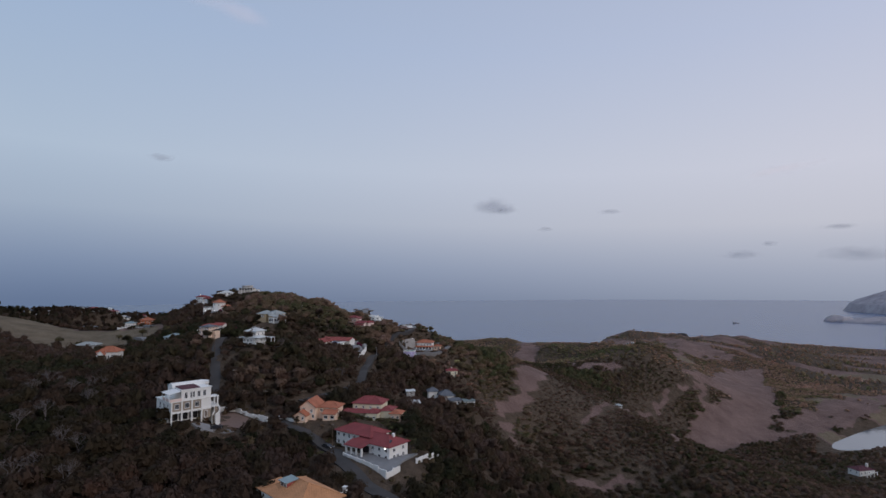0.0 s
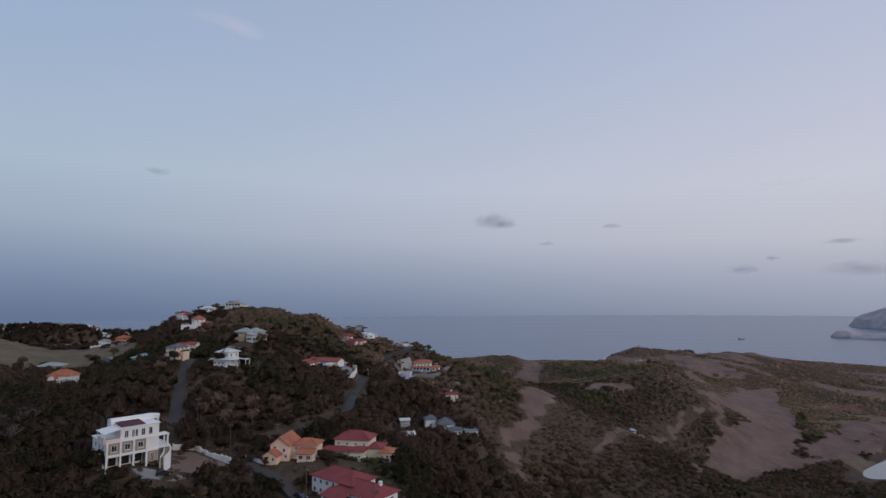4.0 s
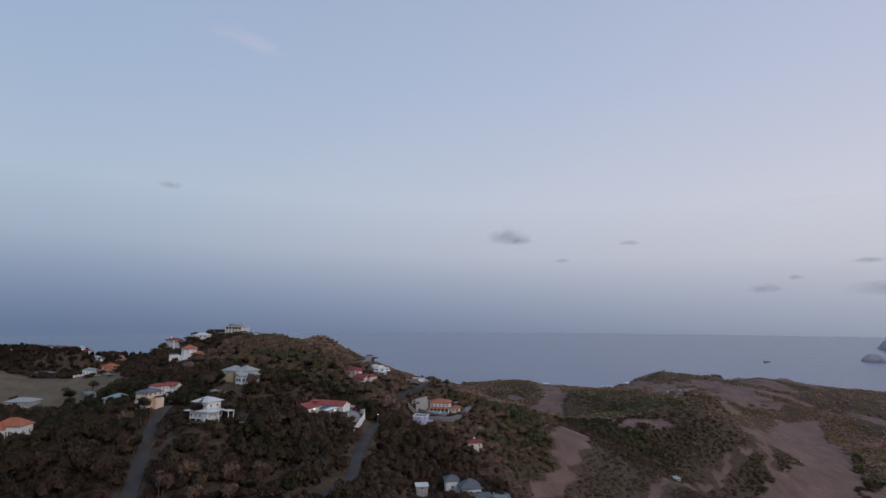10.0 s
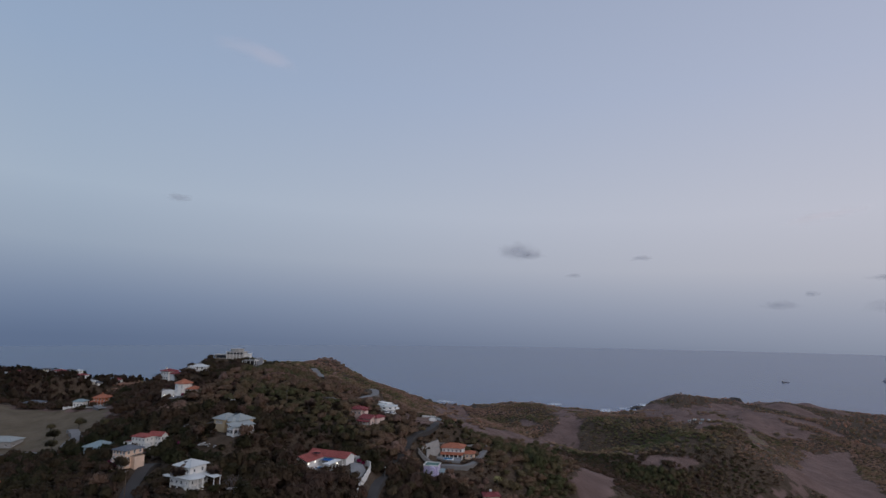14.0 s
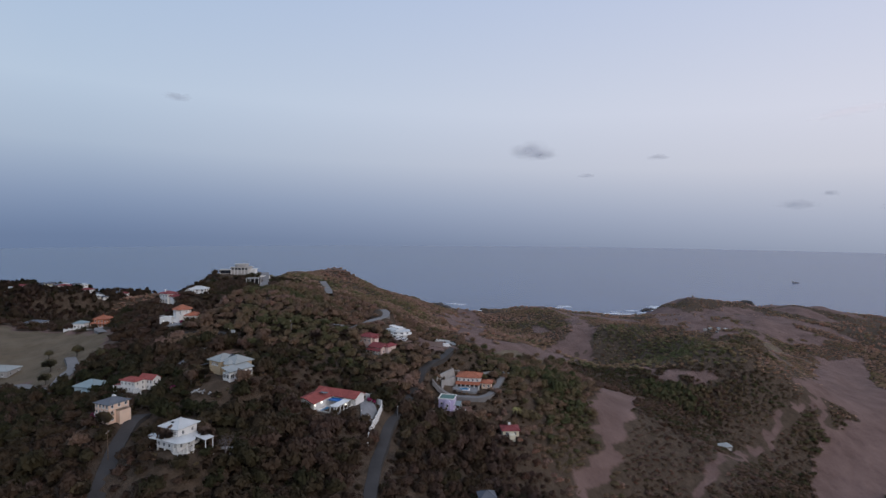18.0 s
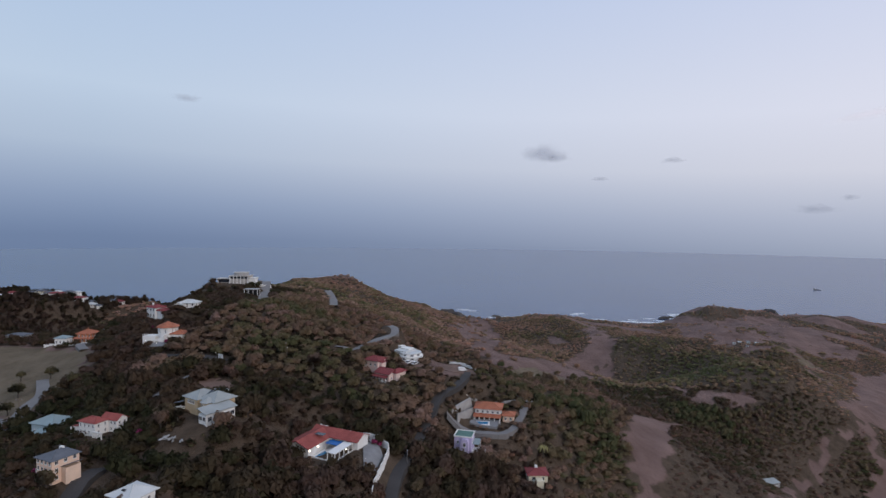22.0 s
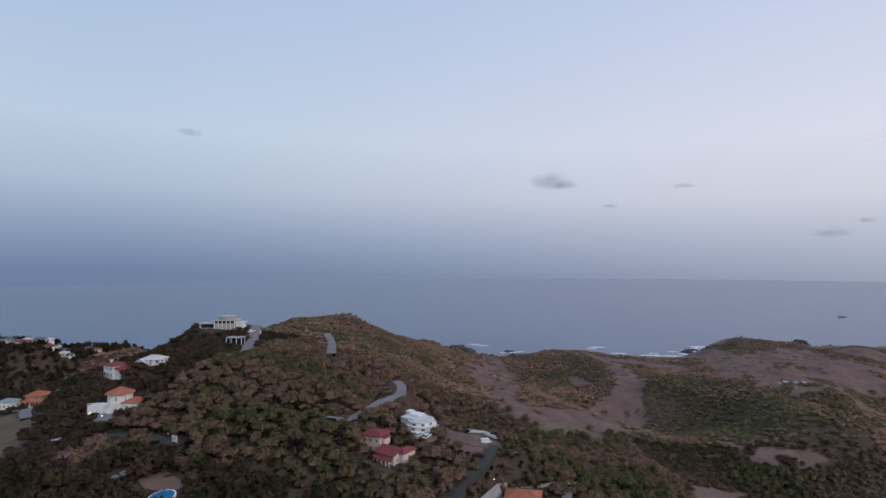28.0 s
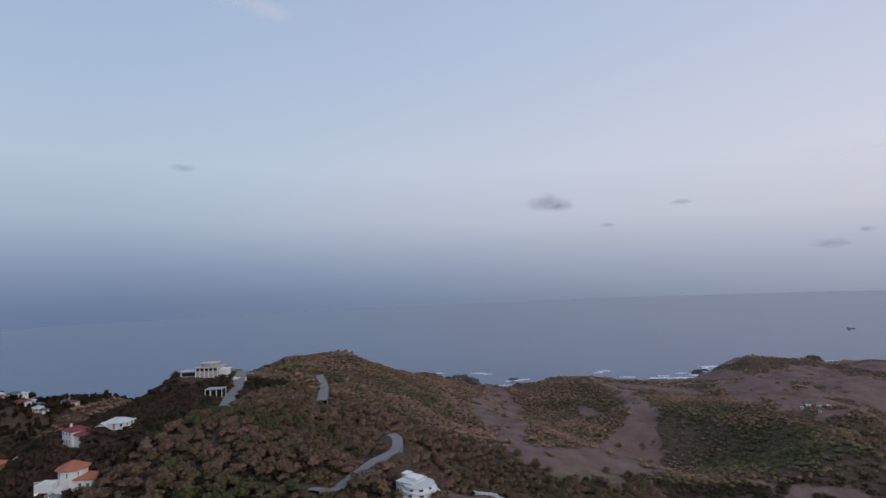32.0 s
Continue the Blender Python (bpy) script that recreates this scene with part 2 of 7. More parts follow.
hill(-210, 840, 14.4, 50); hill(-450, 600, 38.4, 50); hill(190, 480, -20.7, 50); hill(-610, 640, 31.2, 50)
hill(110, 680, -27.4, 50); hill(-106, 1160, -14.3, 85); hill(390, 1200, -3.2, 50); hill(438, 956, 17.4, 85)
hill(-10, 920, -20.3, 50); hill(-370, 520, -9.4, 50); hill(590, 960, 17.8, 50); hill(710, 1200, -6.4, 50)
hill(-530, 440, -17.6, 50); hill(30, -132, 15.3, 85); hill(150, 280, -21.8, 50); hill(310, 1280, -28.8, 50)
hill(230, 1040, -6.4, 50); hill(-130, 400, 5.9, 50); hill(110, 400, 9.2, 50); hill(-10, 1160, -27.0, 50)
hill(-250, 360, -14.6, 50); hill(30, 840, -17.7, 50); hill(302, -132, -10.7, 85); hill(430, 1120, -3.5, 50)
hill(-10, 120, 12.3, 50); hill(-170, 560, 6.7, 50); hill(870, 1200, -36.0, 50); hill(630, 1200, 6.8, 50)
hill(-90, 640, -10.5, 50); hill(-330, 800, 27.0, 50); hill(-50, 1080, -14.0, 50); hill(-170, 1040, -5.6, 50)
hill(750, 1280, -31.0, 50); hill(-50, 480, -37.2, 50); hill(310, 880, 9.1, 50); hill(-50, 320, -18.3, 50)
hill(-582, 684, 31.1, 85); hill(270, 520, -17.1, 50); hill(110, 160, -7.3, 50); hill(778, 888, 3.9, 85)
hill(190, 1240, -20.2, 50); hill(-10, 0, 6.9, 50); hill(390, 280, -14.0, 50); hill(-250, 640, 12.7, 50)
hill(-130, 480, 13.5, 50); hill(270, 160, 3.0, 50); hill(710, 280, -9.3, 50); hill(574, 616, -8.5, 85)
hill(70, 920, 8.3, 50); hill(70, 1120, 10.0, 50); hill(70, 360, -24.7, 50); hill(70, 520, -7.3, 50)
hill(-90, 1240, 21.5, 50); hill(870, 1160, -27.9, 50); hill(190, 920, -6.9, 50); hill(870, 1240, -31.0, 50)
hill(-514, 684, 26.2, 85); hill(-170, 160, 15.9, 50); hill(-10, 240, 4.7, 50); hill(-170, 240, -6.6, 50)
hill(390, 520, -12.4, 50); hill(110, 800, 7.6, 50); hill(270, 720, 6.1, 50); hill(350, 640, -7.6, 50)
hill(-310, 140, 4.8, 85); hill(-90, 840, 7.0, 50); hill(-210, 760, 13.6, 50); hill(-410, 600, 46.6, 50)
hill(-330, 560, -35.5, 50); hill(270, 360, -12.3, 50); hill(-130, 960, 3.3, 50); hill(-10, 1200, -21.7, 50)
hill(-250, 720, -7.8, 50); hill(350, 1080, -8.9, 50); hill(-570, 640, 26.8, 50); hill(550, 1280, -14.0, 50)
hill(630, 1360, -23.2, 50); hill(230, 600, 18.0, 50); hill(-330, 760, 26.6, 50); hill(670, 1080, -5.0, 50)
hill(-130, 640, 14.3, 50); hill(-450, 520, -22.1, 50); hill(-582, 616, 29.3, 85); hill(914, 1160, -28.9, 85)
hill(350, 1200, 20.5, 50); hill(430, 1240, 12.9, 50); hill(510, 1160, -4.3, 50); hill(-90, 200, -2.8, 50)
hill(230, 440, -11.1, 50); hill(-50, 80, -4.9, 50); hill(150, 1040, -3.1, 50); hill(350, 1280, -22.9, 50)
hill(270, 1200, -11.7, 50); hill(-10, 680, 7.8, 50); hill(-90, 560, 5.5, 50); hill(-250, 560, 10.3, 50)
# the crest, its shoulder and the rocky knoll of the summit
hill(-235, 705, -9, 45); hill(-292, 630, -9, 42); hill(-176, 729, 4, 17); hill(-70, 455, -5, 30); hill(-120, 740, -4, 30)

COAST_X = [-1500, -700, -400, -250, -150, -80, -20, 60, 150, 230, 300, 340, 380, 430, 520, 620, 720, 860, 1000, 1300, 2000]
COAST_Y = [700, 620, 640, 900, 1230, 1215, 1195, 1225, 1250, 1238, 1228, 1280, 1300, 1295, 1340, 1360, 1310, 1240, 1050, 850, 600]


FLATS = []


def flat(x, y, r, z):
    """Levelled building ground."""
    FLATS.append((x, y, r, z))


# building sites: origin, height, turn, breadth, depth, scale across and up
SITES = {
    "white_villa": (-84.6, 172.7, 100.4, 46, 13, 13, 1, 1),
    "red_villa": (-37.3, 185.3, 89.8, -37, 26, 11, 1, 0.95),
    "cream_villa": (-38.5, 209.8, 93.0, -11, 22, 11, 0.95, 0.85),
    "peach_house": (-51.5, 198.2, 95.1, -7, 14, 10, 0.95, 0.95),
    "near_house": (-38.2, 122.6, 93.9, -45, 15, 10, 1, 1),
    "bungalow": (-169.8, 267, 107.5, 2, 13, 9, 0.72, 1.1),
    "pink_house": (-121.9, 272.2, 117.7, -20, 8.5, 9, 0.7, 0.73),
    "court_house": (-132.2, 298.5, 118.2, -14, 13, 11, 0.7, 0.64),
    "stilt_villa": (-96.4, 257, 115.9, -20, 11, 10, 0.95, 0.95),
    "yellow_villa": (-106, 305.3, 123.2, -28, 18, 11, 0.9, 0.95),
    "blue_cottage": (-161.8, 315, 109.4, -10, 9, 8, 0.95, 1.3),
    "pool_villa": (-75.9, 319.3, 108.0, -20, 21, 14, 0.9, 0.95),
    "lilac_house": (-27.3, 355.3, 93.6, -9, 10, 8, 0.88, 1.0),
    "loggia_villa": (-20.3, 377.3, 98.4, -7, 16, 10, 1, 0.9),
    "round_villa": (-61.1, 409.6, 115.9, -30, 12, 10, 1, 0.56),
    "crimson_upper": (-69.6, 387.6, 117.3, -21, 8, 7, 0.9, 0.85),
    "crimson_lower": (-63.4, 379.2, 113.8, -30, 10, 10, 0.9, 0.8),
    "tower_villa": (-167.8, 386.5, 125.3, 6, 13, 10, 1, 1),
    "dusky_house": (-196.4, 427.0, 129.8, -26, 13, 7, 0.95, 0.95),
    "grey_house": (-176, 423, 136.0, 4, 9, 6, 1, 1),
    "orange_house": (-249.5, 441, 111.3, 5, 11, 10, 0.88, 0.95),
    "verdigris_house": (-258.5, 438, 110.8, 5, 7, 6, 0.9, 0.95),
    "shed": (-185, 380.3, 112.5, -15, 8, 6, 1, 0.9),
    "hilltop_house": (-216.8, 540.7, 136.1, 6, 24, 11, 1.15, 1.1),
}


def site_spot(key, u, v):
    """The plan place of a point of a site's own frame."""
    x, y, z, rz, w, d, s, sz = SITES[key]
    c, n = math.cos(radians(rz)), math.sin(radians(rz))
    return x + (c * u - n * v) * s, y + (n * u + c * v) * s


for site_key, site_row in SITES.items():
    flat(*site_spot(site_key, site_row[4] / 2, site_row[5] / 2), 0.55 * max(site_row[4], site_row[5]) * site_row[6] + 0.5, site_row[2] - 0.15)

flat(-66, 190, 7, 95.6); flat(0, 296, 12, 81.2); flat(-15, 262, 5, 85.0); flat(5, 355, 5, 85.3); flat(-166, 491, 6, 134.2); flat(300, 400, 9, 6.5); flat(265, 724, 18, 62.0); flat(141, 460, 6, 40.0)
# the crest that carries the hill lane
flat(-77.5, 402, 4, 120.6); flat(-75, 416, 4, 120.2); flat(-71.5, 428, 4, 120.4); flat(-67, 440, 5, 121.2); flat(-70, 456, 6, 122.6); flat(-44, 410, 6, 115.5); flat(-30, 411, 7, 112.2); flat(-20, 410, 5, 110.5)
# the far ridge over the sea
flat(-405, 582, 22, 117); flat(-372, 576, 18, 118); flat(-440, 590, 24, 115); flat(-346, 594, 13, 109)


def lagoon_reach(x, y):
    """Below 1 on the lagoon, whose long axis runs to the right and away."""
    return (((x - 412) * 0.86 + (y - 520) * 0.51) / 112) ** 2 + ((-(x - 412) * 0.51 + (y - 520) * 0.86) / 23) ** 2


def ground(x, y):
    """The height of the land over the sea, for arrays too."""
    x, y = np.asarray(x, float), np.asarray(y, float)
    z = 60.0 + 0 * x
    for cx, cy, h, s in HILLS:
        z = z + h * np.exp(-((x - cx) ** 2 + (y - cy) ** 2) / (2 * s * s))
    c = np.interp(x, COAST_X, COAST_Y) + 9 * np.sin(x * 0.05) + 6 * np.sin(x * 0.13 + 1)
    m = np.clip((c - y) / 260, 0, 1)
    z = np.maximum(z, 2.0) * (1 - (1 - m) ** 3)
    lag = lagoon_reach(x, y)
    z = np.where(lag < 1.5, z * np.clip(lag - 0.5, 0, 1) + 1.5 * np.clip(1.5 - lag, 0, 1), z)
    # gullies and spurs of the open hills
    far = np.clip((y - 520) / 90, 0, 1) * np.clip(z / 20, 0, 1)
    z = z + far * (2.4 * np.sin(x * 0.062 + 1.9 * np.sin(y * 0.019)) * np.sin(y * 0.031 + 1.3 * np.sin(x * 0.023)) + 1.1 * np.sin(x * 0.13 + 2 * np.sin(y * 0.05)))
    for fx, fy, r, fz in FLATS:
        k = np.clip((np.hypot(x - fx, y - fy) - r) / (0.9 * r + 4), 0, 1)
        k = 1 - k * k * (3 - 2 * k)
        z = z * (1 - k) + fz * k
    # the brown headland and its hummocks
    for bx, by, bh, sx, sy in ((418, 1215, 5, 48, 34), (375, 1225, 4, 20, 26), (470, 1205, 4, 20, 26), (560, 1190, 5, 30, 40), (655, 1190, 14, 80, 55)):
        z = z + bh * np.exp(-((x - bx) / sx) ** 2 / 2 - ((y - by) / sy) ** 2 / 2) * np.clip((c - y) / 40, 0, 1)
    return np.where(y > c, -np.minimum((y - c) * 0.06, 6), z)


def gz(x, y):
    return float(ground(x, y))


def inside(poly, x, y):
    """Whether points lie in a polygon, for arrays."""
    hit = np.zeros(np.shape(x), bool)
    n = len(poly)
    for i in range(n):
        (x0, y0), (x1, y1) = poly[i], poly[(i + 1) % n]
        if y0 != y1:
            hit ^= ((y0 > y) != (y1 > y)) & (x < (x1 - x0) * (y - y0) / (y1 - y0) + x0)
    return hit


def near_line(line, x, y):
    """The distance from points to a polyline, for arrays."""
    best = np.full(np.shape(x), 1e9)
    for (x0, y0), (x1, y1) in zip(line[:-1], line[1:]):
        dx, dy = x1 - x0, y1 - y0
        u = np.clip(((x - x0) * dx + (y - y0) * dy) / (dx * dx + dy * dy), 0, 1)
        best = np.minimum(best, np.hypot(x - x0 - u * dx, y - y0 - u * dy))
    return best


LAND_SLIP = [(58, 446), (70, 470), (86, 494), (104, 502), (82, 446), (74, 425), (68, 408), (58, 390), (48, 374), (41, 363), (43, 380), (50, 402), (54, 425)]
FIELD = [(240, 575), (268, 590), (330, 690), (405, 812), (476, 835), (414, 723), (365, 612), (321, 545), (300, 516), (328, 508), (292, 497), (243, 478), (190, 420), (160, 385), (146, 374), (158, 395), (192, 455), (222, 509), (263, 544), (285, 570), (262, 570)]
SHORE_FIELD = [(321, 541), (345, 553), (406, 600), (487, 649), (544, 682), (520, 620), (459, 585), (424, 562), (380, 530), (341, 510), (314, 513)]
VALLEY_A = [(-16, 563), (5, 583), (22, 595), (50, 650), (64, 734), (89, 764), (106, 805), (116, 899), (130, 901), (132, 795), (117, 757), (105, 730), (90, 640), (78, 579), (45, 556), (16, 549), (-8, 545), (-25, 553)]
VALLEY_B = [(-40, 1010), (-11, 959), (8, 870), (2, 790), (-8, 700), (-20, 720), (-28, 794), (-45, 950)]
VALLEY_C = [(282, 1047), (349, 1095), (455, 1166), (505, 1159), (470, 1000), (440, 910), (470, 880), (442, 862), (400, 850), (368, 862), (330, 872), (243, 740), (212, 731), (215, 811), (245, 920)]
VALLEY_D = [(-60, 760), (-44, 900), (-25, 800), (-9, 707), (-1, 657), (-10, 600), (-2, 562), (19, 545), (2, 539), (-18, 547), (-30, 590), (-42, 650)]
SUMMIT = [(-206, 712), (-180, 714), (-160, 722), (-162, 738), (-190, 740), (-208, 730)]
PATCH_A = [(4, 546), (28, 556), (47, 547), (46, 529), (25, 523), (3, 528)]
PATCH_B = [(119, 564), (143, 558), (170, 545), (175, 538), (150, 537), (120, 546)]
TOP_YARD = [(-46, 416), (-34, 419), (-24, 415), (-24, 406), (-28, 393), (-34, 390), (-40, 402)]
LEFT_FIELD = [(-182, 335), (-192, 376), (-216, 416), (-252, 436), (-330, 452), (-378, 520), (-420, 505), (-385, 405), (-330, 384), (-280, 372), (-215, 348)]
HUT_YARD = [(232, 712), (250, 730), (300, 742), (310, 728), (280, 712)]
BARE = [(LAND_SLIP, "soil"), (FIELD, "soil"), (SHORE_FIELD, "soil"), (VALLEY_A, "soil"), (VALLEY_B, "soil"), (VALLEY_C, "soil"), (VALLEY_D, "soil"), (PATCH_A, "grass"), (PATCH_B, "soil"), (SUMMIT, "soil"), (TOP_YARD, "soil"), (LEFT_FIELD, "grass"), (HUT_YARD, "soil")]

ROAD_MAIN = [(-113, 282), (-111, 270), (-109, 262), (-104, 250), (-99, 238), (-95, 229), (-91, 218)]
ROAD_BANK = [(-61, 202), (-53, 193), (-43, 187), (-35, 180)]
ROAD_GATE = [(-35, 180), (-31, 170), (-25, 161), (-19, 153), (-8, 141), (8, 124), (30, 105)]
ROAD_MID = [(-57, 221), (-51, 230), (-46, 238), (-41.5, 252), (-40, 262), (-41, 275), (-42.5, 290), (-43, 305), (-43, 318), (-42, 328)]
ROAD_CREST = [(-42, 328), (-39, 345), (-37, 358), (-35, 372), (-29, 387), (-25, 400), (-25, 407)]
ROAD_TOP = [(-80.5, 386), (-77.5, 402), (-75, 418), (-71.5, 429), (-67, 436), (-66, 446), (-69, 456), (-80, 467)]
ROAD_BEND = [(-123, 524), (-132, 555), (-143, 590), (-154, 614)]
ROAD_HILL = [(-146, 455), (-149, 466), (-160, 492), (-169, 515), (-190, 569), (-205, 610)]
ROAD_LEFT = [(-275, 350), (-220, 350), (-197, 337), (-182, 328), (-190, 345), (-196, 358), (-215, 380)]
ROAD_SIDE = [(-165, 245), (-172, 265), (-178, 295), (-182, 328)]
ROAD_YARD = [(-127, 328), (-126, 338), (-123, 347), (-118, 352)]
ROAD_FAR = [(-225, 418), (-238, 432), (-243, 448), (-250, 470)]
ROAD_TAN = [(74, 428), (66, 408), (55, 390), (43, 373), (38, 359), (37, 341), (39, 323), (46, 312), (59, 318), (80, 326), (105, 337)]
TRACK_A = [(85, 600), (112, 735), (119, 757), (127, 796), (122, 850), (123, 900)]
TRACK_B = [(262, 578), (240, 551), (218, 531), (199, 517), (176, 494), (150, 458), (131, 426), (110, 400), (92, 388)]
TRACK_C = [(246, 534), (290, 640), (310, 740), (340, 820), (420, 950)]
ROAD_UP = [(-150, 368), (-135, 364), (-127, 360), (-118, 357)]
ROADS = [(ROAD_MAIN, 4.6), (ROAD_BANK, 1.6), (ROAD_GATE, 4.6), (ROAD_MID, 4.2), (ROAD_CREST, 1.0), (ROAD_TOP, 5.4), (ROAD_BEND, 6.0), (ROAD_HILL, 6.0), (ROAD_LEFT, 4.6), (ROAD_SIDE, 3.0), (ROAD_YARD, 4.4), (ROAD_FAR, 4.4), (ROAD_UP, 4.6)]
TRACKS = [(ROAD_TAN, 5.4), (TRACK_A, 6.0), (TRACK_B, 3.6), (TRACK_C, 6.0)]
PADS = []


def bareness(x, y):
    """0 in scrub, 1 on cleared soil, 2 on dry grass."""
    b = np.zeros(np.shape(x))
    wx = x + 2.5 * np.sin(y * 0.11) + 2 * np.sin(y * 0.31 + x * 0.07) + 1.2 * np.sin(y * 0.9 + 2 * np.sin(x * 0.5))
    wy = y + 2.5 * np.sin(x * 0.13 + 2) + 2 * np.sin(x * 0.29) + 1.2 * np.sin(x * 0.8 + 2 * np.sin(y * 0.6))
    for poly, kind in BARE:
        b = np.where(inside(poly, wx, wy), 1.0 if kind == "soil" else 2.0, b)
    tufts = np.sin(x * 0.19 + 2 * np.sin(y * 0.083)) * np.sin(y * 0.17 + 1.7 * np.sin(x * 0.061)) + 0.6 * np.sin(x * 0.047 + 1) * np.sin(y * 0.039)
    b = np.where((b == 1) & (tufts > 0.85) & (y > 500) & ~inside(FIELD, x, y), 0.0, b)
    for line, wide in TRACKS:
        b = np.where(near_line(line, wx, wy) < wide * 0.6, 1.0, b)
    patchy = np.sin(x * 0.021 + 1.3) * np.sin(y * 0.017 + 0.4) + 0.5 * np.sin(x * 0.05 + y * 0.043)
    b = np.where((y > 820) & (x > 60) & (patchy > 0.5) & (b == 0), 1.0, b)
    b = np.where((y > 1180) & (x > 250) & (patchy > -0.1) & (b == 0), 1.0, b)
    b = np.where((x > 330) & (y > 350) & (patchy > 0.55) & (b == 0), 2.0, b)
    return b


def sheet(name, xs, ys, zf, material):
    gx, gy = np.meshgrid(xs, ys)
    z = zf(gx, gy)
    nx, ny = len(xs), len(ys)
    co = np.stack([gx.ravel(), gy.ravel(), z.ravel()], 1)
    i = (np.arange(ny - 1)[:, None] * nx + np.arange(nx - 1)[None]).ravel()
    quads = np.stack([i, i + 1, i + nx + 1, i + nx], 1)
    me = bpy.data.meshes.new(name)
    me.vertices.add(len(co))
    me.vertices.foreach_set("co", co.ravel())
    me.loops.add(quads.size)
    me.loops.foreach_set("vertex_index", quads.ravel())
    me.polygons.add(len(quads))
    me.polygons.foreach_set("loop_start", np.arange(len(quads)) * 4)
    me.polygons.foreach_set("use_smooth", np.ones(len(quads), bool))
    me.update(calc_edges=True)
    me.materials.append(material)
    return new(name, me), gx, gy


def ground_mat():
    """Dry litter under scrub, pinkish bare soil and straw-coloured grass, by the 'bare' attribute of the land."""
    m = bpy.data.materials.new("land_surface")
    m.use_nodes = True
    t = m.node_tree
    b = t.nodes["Principled BSDF"]
    b.inputs["Roughness"].default_value = 0.95
    b.inputs["Specular IOR Level"].default_value = 0.1
    tc = t.nodes.new("ShaderNodeTexCoord")

    def noise_ramp(scale, lo, hi, detail=5):
        n = t.nodes.new("ShaderNodeTexNoise")
        n.inputs["Scale"].default_value = scale
        n.inputs["Detail"].default_value = detail
        n.inputs["Roughness"].default_value = 0.65
        t.links.new(tc.outputs["Object"], n.inputs["Vector"])
        r = t.nodes.new("ShaderNodeValToRGB")
        r.color_ramp.elements[0].position, r.color_ramp.elements[0].color = 0.32, (*lo, 1)
        r.color_ramp.elements[1].position, r.color_ramp.elements[1].color = 0.68, (*hi, 1)
        t.links.new(n.outputs["Fac"], r.inputs["Fac"])
        return r.outputs["Color"], n

    scrub, n0 = noise_ramp(0.25, (0.062, 0.046, 0.033), (0.116, 0.084, 0.061), 8)
    soil, n3 = noise_ramp(0.05, (0.132, 0.086, 0.074), (0.226, 0.151, 0.132), 10)
    grass, _ = noise_ramp(0.07, (0.120, 0.094, 0.062), (0.205, 0.160, 0.112), 8)
    at = t.nodes.new("ShaderNodeAttribute")
    at.attribute_name = "bare"
    nz = t.nodes.new("ShaderNodeTexNoise")
    nz.inputs["Scale"].default_value = 0.3
    nz.inputs["Detail"].default_value = 4
    t.links.new(tc.outputs["Object"], nz.inputs["Vector"])
    off = t.nodes.new("ShaderNodeMath")
    off.operation = "MULTIPLY_ADD"
    off.inputs[1].default_value = 0.8
    t.links.new(nz.outputs["Fac"], off.inputs[0])
    sh = t.nodes.new("ShaderNodeMath")
    sh.inputs[1].default_value = -0.4
    t.links.new(at.outputs["Fac"], sh.inputs[0])
    t.links.new(sh.outputs[0], off.inputs[2])

    def step(lo, hi):
        r = t.nodes.new("ShaderNodeMapRange")
        r.inputs["From Min"].default_value, r.inputs["From Max"].default_value = lo, hi
        t.links.new(off.outputs[0], r.inputs["Value"])
        return r.outputs["Result"]

    m1 = t.nodes.new("ShaderNodeMixRGB")
    t.links.new(step(0.35, 0.7), m1.inputs["Fac"])
    t.links.new(scrub, m1.inputs["Color1"])
    t.links.new(soil, m1.inputs["Color2"])
    m2 = t.nodes.new("ShaderNodeMixRGB")
    t.links.new(step(1.35, 1.7), m2.inputs["Fac"])
    t.links.new(m1.outputs["Color"], m2.inputs["Color1"])
    t.links.new(grass, m2.inputs["Color2"])
    t.links.new(m2.outputs["Color"], b.inputs["Base Color"])
    bp = t.nodes.new("ShaderNodeBump")
    bp.inputs["Strength"].default_value = 0.6
    bp.inputs["Distance"].default_value = 0.6
    t.links.new(n0.outputs["Fac"], bp.inputs["Height"])
    bw = t.nodes.new("ShaderNodeBump")
    bw.inputs["Strength"].default_value = 0.8
    bw.inputs["Distance"].default_value = 5.0
    t.links.new(n3.outputs["Fac"], bw.inputs["Height"])
    t.links.new(bw.outputs[0], bp.inputs["Normal"])
    t.links.new(bp.outputs[0], b.inputs["Normal"])
    return m


M_LAND = ground_mat()


def rough_ground(x, y):
    z = ground(x, y)
    small = 0.5 * np.sin(x * 0.23 + 2 * np.sin(y * 0.11)) * np.sin(y * 0.19 + 1.5 * np.sin(x * 0.07))
    return z + np.where(z > 3, small, 0)


xs = np.concatenate([np.arange(-1500, -700, 25), np.arange(-700, 1000, 5.0), np.arange(1000, 2001, 25)])
ys = np.concatenate([np.arange(-400, 60, 20), np.arange(60, 1000, 5.0), np.arange(1000, 1800, 10.0)])
land, gx, gy = sheet("ground", xs, ys, rough_ground, M_LAND)
tagged(land, "hilly land of dry scrub, bare soil and straw grass", "ground", kind="structure")
att = land.data.attributes.new("bare", "FLOAT", "POINT")
att.data.foreach_set("value", bareness(gx.ravel(), gy.ravel()).astype(np.float32))


